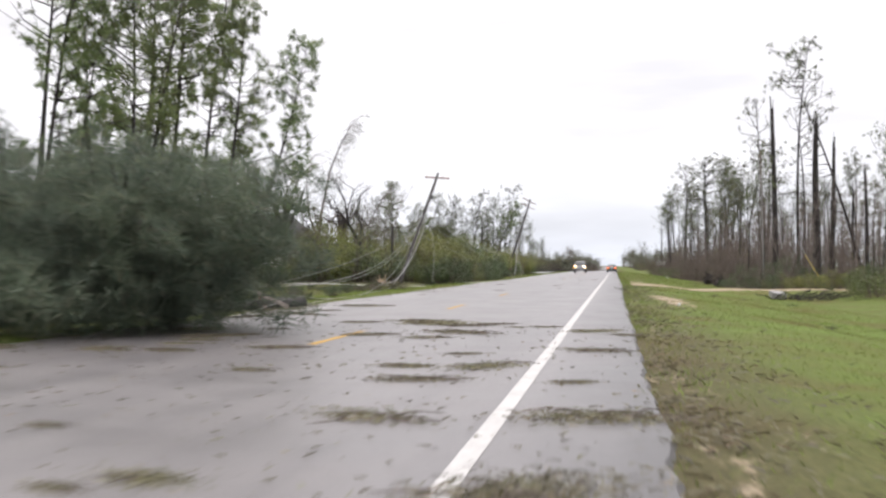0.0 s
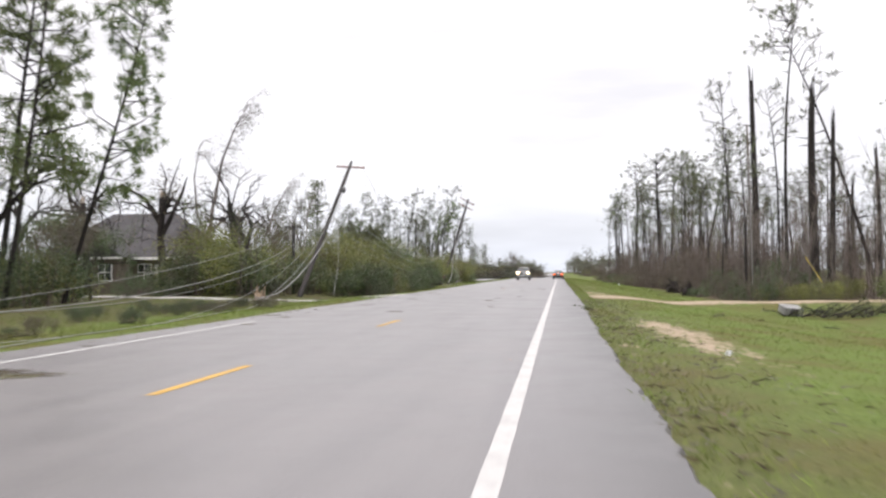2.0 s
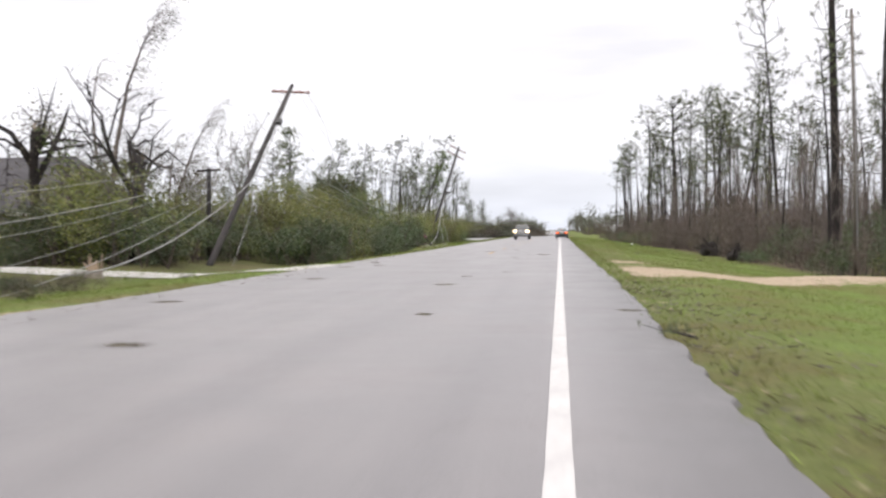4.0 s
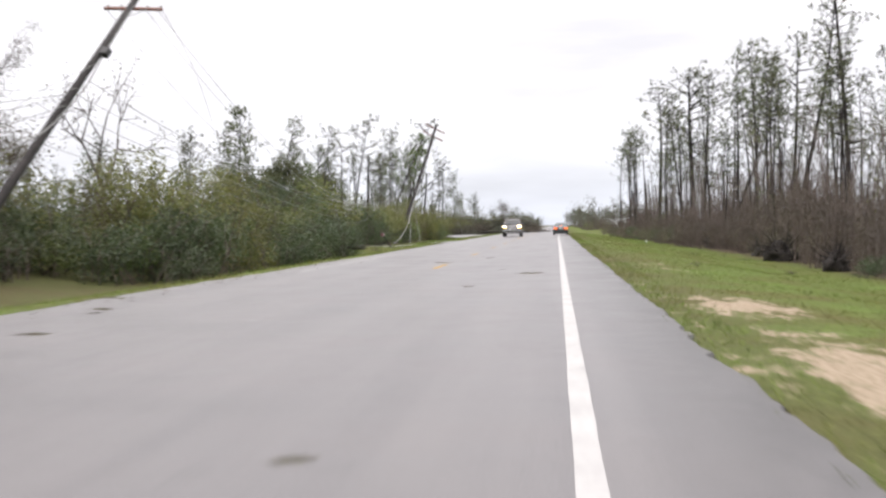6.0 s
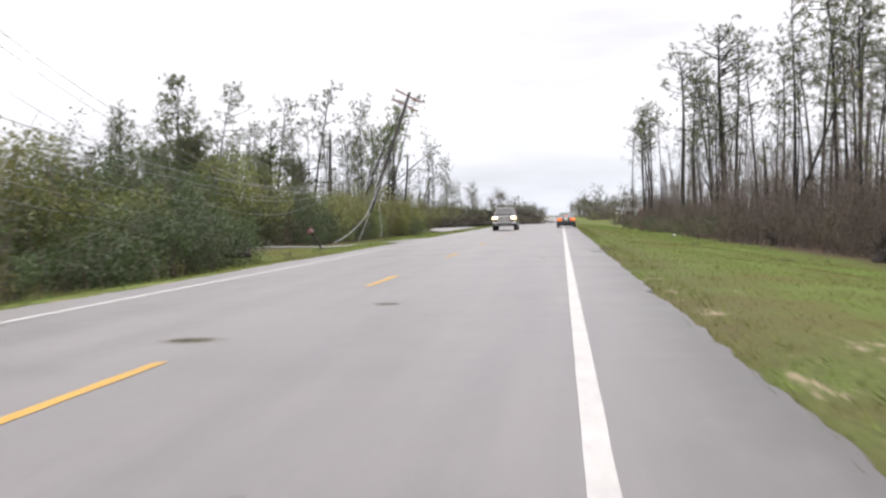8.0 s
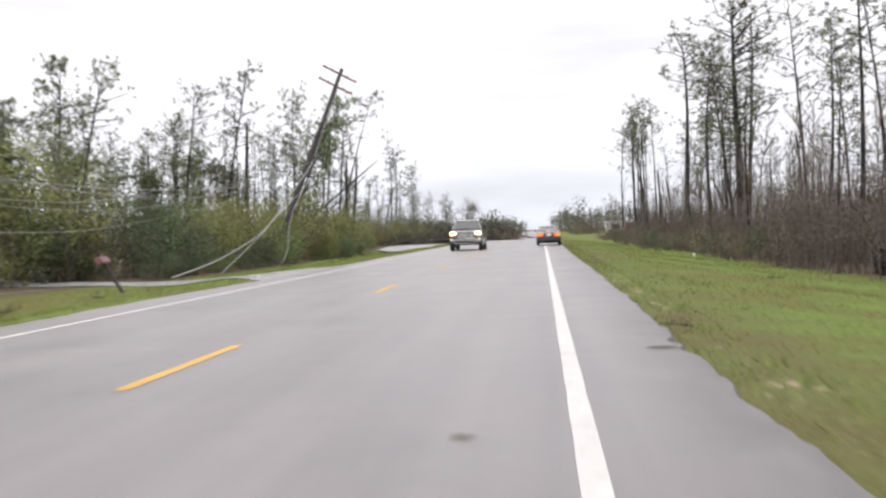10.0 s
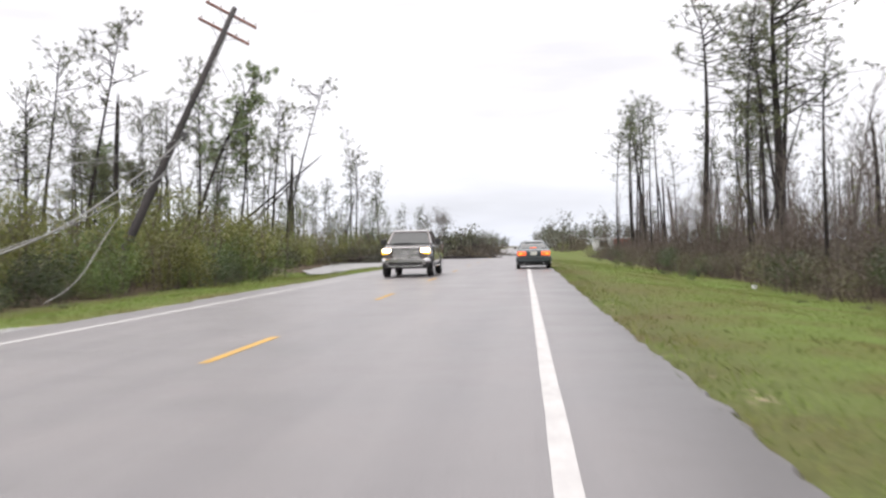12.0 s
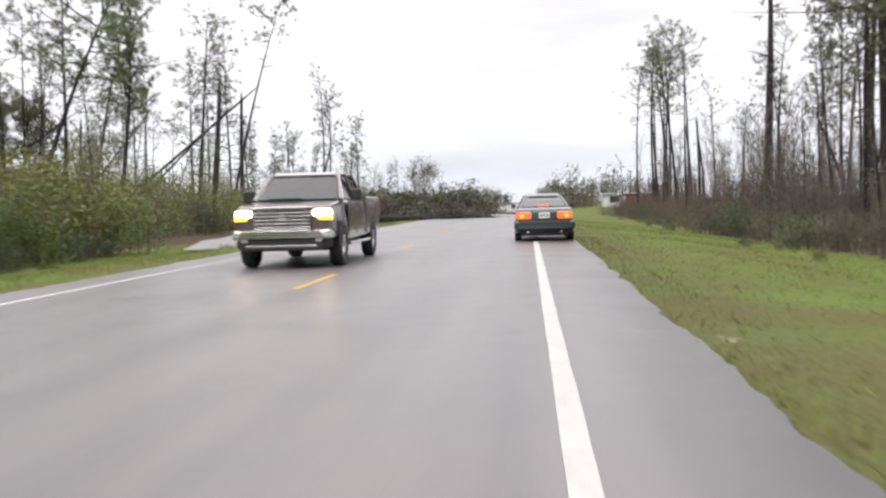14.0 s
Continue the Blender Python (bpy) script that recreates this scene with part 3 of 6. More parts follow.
def pine(seed, H=17.0, crown=0.45, limbs=26, reach=2.2, thick=1.0, tufts=3, bend=0.5, snap=False, needles=None, blade=0.062, stubs=8, puff=(0.26, 0.48, 12)):
    """A tall pine: bare trunk with dead stubs, thinned limbs with tufts near the top."""
    def build():
        rg = np.random.default_rng(seed)
        root = new("pine_tree")
        pts = curve_pts(rg, H, bend)
        r0 = (0.06 + 0.0080 * H) * thick
        trunk, crown_g = Geo(), Geo()
        top_r = 0.55 if snap else 0.12
        trunk.tube([(pts[0][0], pts[0][1], -0.6)] + pts, [r0 * 1.3] + [r0 * (1 - (1 - top_r) * (i / 8) ** 1.1) for i in range(9)], 8)
        if snap:
            p = Vector(pts[-1])
            for _ in range(6):
                a = rg.uniform(0, 6.28)
                q = p + Vector((math.cos(a), math.sin(a), 0)) * r0 * 0.35
                trunk.tube([q - Vector((0, 0, 0.3)), q + Vector((rg.normal() * 0.05, rg.normal() * 0.05, rg.uniform(0.3, 1.2)))], [r0 * 0.22, 0.01], 4)
        for _ in range(stubs):
            t = rg.uniform(0.25, 1 - crown * 0.6)
            a, L = rg.uniform(0, 6.28), rg.uniform(0.3, 1.3)
            p = along(pts, t)
            trunk.tube([p, p + Vector((math.cos(a) * L, math.sin(a) * L, rg.uniform(-0.1, 0.5) * L))], [0.045, 0.012], 4)
        wind = rg.uniform(0, 6.28)
        for k in range(limbs):
            t = 1 - crown * (k / max(1, limbs)) ** 1.1 - 0.02
            p = along(pts, t)
            a = rg.uniform(0, 6.28) if rg.random() < 0.65 else wind + rg.normal() * 0.7
            low = (1 - t) / max(crown, 0.01)
            L = reach * (0.30 + 0.85 * math.sin(min(1.0, low * 0.95 + 0.1) * 2.3)) * rg.uniform(0.45, 1.3)
            up = rg.uniform(0.05, 0.55) + 0.45 * (1 - low)
            head = Vector((math.cos(a), math.sin(a), up)).normalized()
            mid = p + head * L * 0.5 + Vector(rg.normal(size=3)) * 0.12 * L
            end = p + (head + Vector((0, 0, rg.uniform(-0.25, 0.35)))).normalized() * L + Vector(rg.normal(size=3)) * 0.14 * L
            trunk.tube([p, mid, end], [0.018 + 0.011 * L * thick, 0.010 + 0.006 * L, 0.008], 4, False)
            for j in range(tufts + 1):
                s = mid.lerp(end, rg.uniform(-0.2, 1.0))
                q = s + (head * 0.5 + Vector(rg.normal(size=3)) * 0.75).normalized() * rg.uniform(0.25, 0.75)
                trunk.tube([s, q], [0.014, 0.005], 3, False)
                tuft(rg, crown_g, q, rg.uniform(puff[0], puff[1]), puff[2], blade)
        part("trunk", trunk, BARK, root, smooth=True)
        if crown_g.v:
            part("crown", crown_g, needles or NEEDLES, root)
        return root
    return build


def broadleaf(seed, H=12.0, leaf=1400, spread=3.2, leafmat=None, bark=None, bare=False, size=0.26, thick=1.0):
    """A forked tree with torn limbs, bare or in leaf."""
    def build():
        rg = np.random.default_rng(seed)
        root = new("broadleaf_tree")
        wood, crown_g = Geo(), Geo()
        ends = []
        fork = H * rg.uniform(0.22, 0.34)
        r0 = 0.02 * H * thick
        wood.tube([(0, 0, -0.5), (0.05, 0, fork * 0.5), (0.1, 0.05, fork)], [r0 * 1.35, r0, r0 * 0.85], 8)

        def grow(p, d, L, r, depth):
            mid = p + d * L * 0.5 + Vector(rg.normal(size=3)) * L * 0.07
            end = p + d * L + Vector(rg.normal(size=3)) * L * 0.08
            wood.tube([p, mid, end], [r, r * 0.75, r * 0.5], 6 if depth < 2 else 4, False)
            if depth >= 3:
                ends.append(end)
                if bare:
                    for _ in range(4):
                        q = mid.lerp(end, rg.random())
                        wood.tube([q, q + Vector(rg.normal(size=3)) * 0.5 + Vector((0, 0, 0.25))], [0.014, 0.005], 3, False)
                return
            for _ in range(3 if depth else 4):
                nd = (d + Vector(rg.normal(size=3)) * 0.62 + Vector((0, 0, 0.22))).normalized()
                grow(mid.lerp(end, rg.uniform(0.35, 1.0)), nd, L * rg.uniform(0.55, 0.78), r * 0.5, depth + 1)

        for k in range(3):
            a = rg.uniform(0, 6.28)
            d = Vector((math.cos(a) * 0.55, math.sin(a) * 0.55, 1)).normalized()
            grow(Vector((0.1, 0.05, fork)), d, H * 0.30, r0 * 0.62, 1)
        if leaf:
            e = np.array([tuple(v) for v in ends])
            c = e[rg.integers(0, len(e), leaf)] + rg.normal(0, spread * 0.16, (leaf, 3))
            crown_g.arrays(leaf_quads(rg, c, size, 0.55), 4)
            part("crown", crown_g, leafmat or LEAVES, root)
        part("trunk", wood, bark or GREY_BARK, root, smooth=True)
        return root
    return build


def shrub(seed, w=3.2, h=2.8, leaves=900, leafmat=None, stems=14, size=0.24, upright=False, name="shrub"):
    """A clump of stems with leaves in several uneven lobes."""
    def build():
        rg = np.random.default_rng(seed)
        root = new(name)
        wood, crown_g = Geo(), Geo()
        for _ in range(stems):
            a, r = rg.uniform(0, 6.28), w * 0.42 * math.sqrt(rg.random())
            p = Vector((math.cos(a) * r, math.sin(a) * r, -0.5))
            top = h * rg.uniform(0.6, 1.15)
            sway = 0.6 if upright else 0.7
            q = p + Vector((rg.normal() * sway * 0.5, rg.normal() * sway * 0.5, top * 0.6 + 0.4))
            e = q + Vector((rg.normal() * sway * 0.6, rg.normal() * sway * 0.6, top * 0.4))
            wood.tube([p, q, e], [0.028, 0.018, 0.006], 4, False)
            for _ in range(3 if upright else 2):
                s = q.lerp(e, rg.random())
                wood.tube([s, s + Vector((rg.normal() * 0.35, rg.normal() * 0.35, rg.uniform(0.1, 0.7)))], [0.010, 0.004], 3, False)
        lobes = 9
        lc = np.stack([rg.normal(0, w * 0.24, lobes), rg.normal(0, w * 0.24, lobes), rg.uniform(0.25, 0.8, lobes) * h], 1)
        lr = rg.uniform(0.22, 0.42, lobes) * min(w, h)
        k = rg.integers(0, lobes, leaves)
        d = rg.normal(size=(leaves, 3))
        d /= np.linalg.norm(d, axis=1, keepdims=True)
        c = lc[k] + d * (lr[k] * rg.uniform(0.35, 1.15, leaves) ** 0.6)[:, None]
        c[:, 2] = np.abs(c[:, 2] - 0.05) + 0.02
        d = rg.normal(size=(leaves, 3))
        d /= np.linalg.norm(d, axis=1, keepdims=True)
        crown_g.arrays(blades(rg, c, c + d * size * rg.uniform(0.6, 1.3, (leaves, 1)), np.full(leaves, size * 0.62)), 3)
        part("stem_frame", wood, STEM, root)
        part("foliage", crown_g, leafmat or OLIVE, root)
        return root
    return build


def sapling(seed, H=7.0, leaf=60, mat=None):
    """A thin young tree, mostly bare, with upswept twigs."""
    def build():
        rg = np.random.default_rng(seed)
        root = new("young_tree")
        wood, crown_g = Geo(), Geo()
        pts = curve_pts(rg, H, rg.uniform(0.2, 0.9), 7)
        wood.tube([(0, 0, -0.5)] + pts, [0.07] + [0.06 * (1 - 0.85 * i / 6) for i in range(7)], 5, False)
        ends = []
        for _ in range(22):
            p = along(pts, rg.uniform(0.25, 1.0))
            a, L = rg.uniform(0, 6.28), rg.uniform(0.5, 1.5)
            e = p + Vector((math.cos(a) * 0.55, math.sin(a) * 0.55, 0.75)) * L
            wood.tube([p, e], [0.022, 0.006], 3, False)
            ends.append(tuple(e))
            for _ in range(2):
                q = p.lerp(e, rg.uniform(0.3, 0.9))
                wood.tube([q, q + Vector((rg.normal() * 0.3, rg.normal() * 0.3, 0.4))], [0.010, 0.004], 3, False)
        if leaf:
            e = np.array(ends)
            c = e[rg.integers(0, len(e), leaf)] + rg.normal(0, 0.28, (leaf, 3))
            crown_g.arrays(leaf_quads(rg, c, 0.17, 0.5), 4)
            part("crown", crown_g, mat or OLIVE, root)
        part("trunk", wood, GREY_BARK, root)
        return root
    return build


PINES = {
    "full_a": pine(22, 17, 0.66, 52, 2.6, 0.9, 5, 0.8),
    "full_b": pine(23, 15, 0.70, 50, 2.3, 0.8, 5, 1.2),
    "tuft_a": pine(24, 17, 0.66, 36, 2.7, 0.7, 4, 0.9, needles=SPRING, blade=0.042, puff=(0.32, 0.62, 40)),
    "tuft_b": pine(25, 15, 0.72, 36, 2.4, 0.65, 4, 1.3, needles=SPRING, blade=0.042, puff=(0.32, 0.60, 40)),
    "clump_a": pine(26, 16, 0.46, 36, 2.5, 0.85, 4, 0.8, needles=SPRING, blade=0.036, puff=(0.28, 0.52, 32)),
    "dense_a": pine(28, 8, 0.86, 62, 1.7, 0.9, 6, 0.4, blade=0.05, puff=(0.28, 0.48, 18)),
    "pine_a": pine(11, 20, 0.36, 32, 2.7, 1.05, 3),
    "pine_b": pine(12, 18, 0.30, 26, 2.3, 0.9, 3, 0.9),
    "pine_c": pine(13, 16, 0.36, 24, 2.0, 0.8, 3, 0.7),
    "pine_d": pine(14, 21, 0.52, 50, 3.6, 1.35, 4, 0.3),
    "pine_e": pine(15, 17, 0.24, 18, 2.0, 0.85, 3, 1.4),
    "pine_f": pine(16, 15, 0.50, 36, 1.9, 0.75, 4, 0.5),
    "snag_a": pine(17, 15, 0.0, 0, 1, 1.5, 0, 0.25, True, stubs=12),
    "snag_b": pine(18, 10, 0.0, 0, 1, 1.5, 0, 0.2, True, stubs=7),
    "snag_c": pine(27, 12, 0.0, 0, 1, 2.1, 0, 0.3, True, stubs=16),
    "bare_a": pine(19, 17, 0.38, 22, 1.8, 0.72, 1, 0.8, blade=0.05),
    "bare_b": pine(20, 14, 0.34, 18, 1.5, 0.66, 1, 1.1, blade=0.05),
    "slim_a": pine(21, 19, 0.17, 16, 2.3, 0.72, 3, 0.8),
}
P_LABEL = {
    "pine": "tall wind-thinned pine with sparse green crown",
    "snag": "dark snapped pine trunk without a crown",
    "bare": "thin storm-stripped pine with few needles",
    "full": "green pine with drooping full crown",
    "slim": "slender leaning pine with a small crown",
    "clum": "green pine with a clumpy high crown",
    "dens": "dense low green pine",
    "tuft": "bright green pine with tufted open crown",
}
H0 = {"clump_a": 16, "dense_a": 8, "tuft_a": 17, "tuft_b": 15, "full_a": 17, "full_b": 15, "pine_a": 20, "pine_b": 18, "pine_c": 16, "pine_d": 21, "pine_e": 17, "pine_f": 15, "snag_a": 15, "snag_b": 10, "snag_c": 12, "bare_a": 17, "bare_b": 14, "slim_a": 19}


def put_pine(key, x, y, top=None, turn=0, lean=0, toward=0, label="", group="", girth=1.0):
    z = gz(x, y)
    s = 1.0 if top is None else (top - z) / (H0[key] * math.cos(radians(lean)))
    return place(key, PINES[key], at(x, y, z, s * girth, turn, lean, toward, 1 / girth), label or P_LABEL[key[:4]], "tree", group)


G_R, G_L = "pines of the wood", "pines behind the thicket"
# single trees that stand out on the side of the edge line
put_pine("snag_a", 15.4, 74.0, 15.6, 20, 1, 180, "tall dark pine trunk snapped at the top", G_R)
put_pine("slim_a", 16.6, 69.5, 20.4, 40, 0.5, 0, "slender tall pine with a flat thin crown", G_R)
put_pine("snag_c", 17.0, 63.5, 12.4, 70, 1, 90, "thick black pine trunk snapped to a spike", G_R)
put_pine("snag_b", 18.2, 64.5, 10.8, 170, 2, 0, group=G_R)
put_pine("snag_b", 20.0, 60.0, 8.2, 30, 0, 0, group=G_R)
put_pine("bare_b", 20.0, 60.2, 17.0, 70, 14, 165, "bent bare pine leaning over a snapped trunk", G_R)
put_pine("pine_b", 15.4, 192, 21.5, 10, 0, 0, "thick tall pine with a thin high crown", G_R, 1.45)
put_pine("pine_d", 18.7, 180, 21.8, 0, 0, 0, "large dark pine with a wide branching crown", G_R, 1.4)
put_pine("pine_a", 22.3, 194, 23.5, 90, 2, 0, group=G_R)
put_pine("slim_a", 16.5, 178, 13.5, 120, 17, 10, group=G_R)
put_pine("pine_e", 17.9, 142, 17.8, 200, 2, 20, group=G_R)
put_pine("pine_a", 26.0, 154, 21.6, 220, 3, 10, group=G_R)
put_pine("pine_b", 16.4, 112, 17.0, 60, 13, 10, "leaning pine with torn crown", G_R)
put_pine("bare_b", 19.7, 109, 22.0, 0, 1, 180, group=G_R)
put_pine("bare_b", 23.0, 102, 20.0, 80, 1, 0, group=G_R)
for i, (dx, dy, key, h) in enumerate(((-0.6, -4, "bare_a", 17), (0.3, 0, "slim_a", 19.5), (1.2, 4, "bare_a", 20.3), (0.2, 8, "bare_b", 18), (2.0, 11, "pine_c", 20), (0.9, 15, "bare_a", 20.5), (2.4, -2, "slim_a", 18))):
    put_pine(key, 14.4 + dx, 234 + dy, h, 47 * i, 1.5, 40 * i, group=G_R)

rng = np.random.default_rng(21)
FILL_KINDS = ["pine_a", "pine_b", "pine_c", "pine_e", "pine_f", "bare_a", "bare_b", "slim_a", "bare_a", "bare_b", "snag_b", "pine_c"]


def wood_fill(count, x0, x1, y0, y1, low, high, group, kinds, clear=1.6, power=1.0, lean=4, toward=None):
    taken = []
    while len(taken) < count:
        x = x0 + (x1 - x0) * rng.random() ** power
        y = rng.uniform(y0, y1)
        if any((x - a) ** 2 + (y - b) ** 2 < clear for a, b in taken):
            continue
        taken.append((x, y))
        key = kinds[rng.integers(0, len(kinds))]
        h = rng.uniform(low, high) * (0.62 if key.startswith("snag") else 1.0)
        big = rng.random() < 0.12
        put_pine(key, x, y, h, rng.uniform(0, 360), rng.uniform(8, 22) if big else rng.uniform(0, lean), rng.uniform(0, 360) if toward is None else toward + rng.normal() * 40, group=group)


wood_fill(40, 13.5, 40, 50, 120, 8, 13.5, G_R, FILL_KINDS + ["bare_a", "bare_b", "bare_a", "slim_a", "snag_b"], 2.0, 1.3)
wood_fill(66, 13.0, 44, 120, 250, 9, 17, G_R, FILL_KINDS + ["bare_a", "snag_b", "bare_b", "snag_b"], 2.0, 1.4, 7)
wood_fill(14, 20, 44, 51, 82, 9, 15, G_R, FILL_KINDS, 2.0, 1.0)
wood_fill(12, 15.5, 30, 112, 150, 11, 15.5, G_R, FILL_KINDS, 2.0, 1.0)
wood_fill(26, 34, 66, 250, 400, 8, 13, G_R, FILL_KINDS, 4.0, 1.2)

# single trees on the far side of the road
put_pine("pine_c", -25.4, 160, 15.0, 30, 8, 60, group=G_L)
put_pine("snag_b", -23.4, 160.5, 9.6, 0, 0, 0, "black snapped pine trunk", G_L)
put_pine("snag_b", -26.2, 215, 11.0, 0, 0, 0, "black snapped pine trunk", G_L)
put_pine("pine_c", -31.5, 147, 13.7, 140, 10, 20, group=G_L)
put_pine("clump_a", -43.0, 166, 16.7, 0, 9, 0, "leaning pine with tufted dark clumps", G_L)
put_pine("slim_a", -28.0, 216, 20.2, 10, 14, 10, "leaning slender pine behind the thicket", G_L)
put_pine("bare_a", -24.7, 243, 17.5, 50, 2, 0, group=G_L)
put_pine("pine_f", -24.0, 243, 14.5, 90, 3, 0, group=G_L)
put_pine("pine_b", -23.0, 193, 14.5, 0, 3, 0, group=G_L)
put_pine("clump_a", -22.6, 168.5, 13.4, 210, 17, 15, "leaning pine with a bright green clumpy crown", G_L)
put_pine("clump_a", -20.5, 173, 11.4, 40, 10, 20, "leaning green pine with a full crown", G_L)
put_pine("full_b", -24.0, 178, 12.0, 140, 8, 5, "green pine with a full crown", G_L)
put_pine("pine_d", -31.0, 164, 11.5, 20, 3, 5, "round-crowned green pine behind the thicket", G_L)
for x, y, h, key in ((-24.3, 124, 6.9, "dense_a"), (-26.8, 127, 6.4, "dense_a"), (-22.0, 122, 5.0, "dense_a"), (-41.5, 200, 12.0, "tuft_a"), (-45.0, 203, 11.0, "dense_a"), (-38.0, 198, 9.5, "dense_a"), (-33.0, 150, 7.2, "dense_a"), (-28.5, 152, 6.0, "dense_a"), (-37.0, 146, 7.6, "dense_a")):
    put_pine(key, x, y, h, 40 * x, 4, 10, "dense green pine behind the thicket", G_L, 1.1)
for x, y, h, ln, tw in ((-30.0, 190, 8.6, 52, 4), (-27.0, 187, 7.0, 48, -6), (-33.5, 193, 7.8, 40, 8), (-34.0, 176, 6.0, 55, 12)):
    put_pine("snag_b", x, y, h, 30 * x, ln, tw, "snapped pine trunk leaning low across others", G_L, 0.4)
LEAFY = broadleaf(31, 11.5, 2600, 3.4, LEAVES, BARK, size=0.2)
wood_fill(30, -58, -21, 112, 166, 5, 8.5, G_L, ["pine_f", "full_b", "bare_b", "pine_f", "full_a"], 2.2, 0.8, 6, 10)
wood_fill(62, -62, -20, 166, 260, 8, 15.5, G_L, ["pine_f", "pine_c", "bare_a", "bare_b", "pine_f", "pine_b", "slim_a", "snag_b"], 2.2, 0.8, 6, 10)
wood_fill(14, -50, -25, 84, 126, 4.5, 6.6, G_L, ["pine_f", "full_b", "bare_b", "full_a", "pine_c"], 2.6, 0.9, 6, 10)
wood_fill(24, -60, -26, 260, 420, 7, 12, G_L, ["pine_f", "pine_c", "bare_a", "pine_f"], 4.0, 0.8, 6, 10)
put_pine("pine_f", -27.0, 359, 11.5, 0, 3, 0, group=G_L)

# the stand beside the fallen tree
for i, (x, y, h, key, ln, tw) in enumerate(((-28.4, 44.5, 21, "tuft_a", 8, 20), (-24.2, 43.5, 16.0, "tuft_b", 17, 0), (-27.5, 38.5, 20, "pine_a", 4, 40), (-31, 42, 20, "pine_d", 3, 0),
                                            (-35, 40, 19, "tuft_a", 5, 30), (-26, 33, 19, "tuft_a", 8, 20), (-33, 33, 20, "pine_a", 3, 10), (-24.5, 28, 18, "tuft_b", 5, 30), (-29, 27, 20, "tuft_a", 4, 0), (-21.5, 23, 16, "tuft_b", 5, 30), (-38, 47, 19, "tuft_a", 4, 0), (-23.5, 37, 17, "tuft_b", 10, 15))):
    put_pine(key, x, y, h, 77 * i, ln, tw, "leaning green pine in a roadside stand", "roadside pine stand")
for i, (x, y, s) in enumerate(((-27, 41, 0.9), (-30, 36, 1.0), (-22.5, 31, 0.75), (-34, 44, 1.0))):
    place("leafy_a", LEAFY, at(x, y, gz(x, y), s, 60 * i, 4, 30), "green broadleaf tree among roadside pines", "tree")

# storm-stripped yard trees by the house
OAK1, OAK2 = broadleaf(41, 10.0, 0, bare=True, bark=BARK, thick=1.3), broadleaf(42, 16.0, 260, 3.0, BROWN_LEAVES, GREY_BARK, True, 0.22, 0.6)


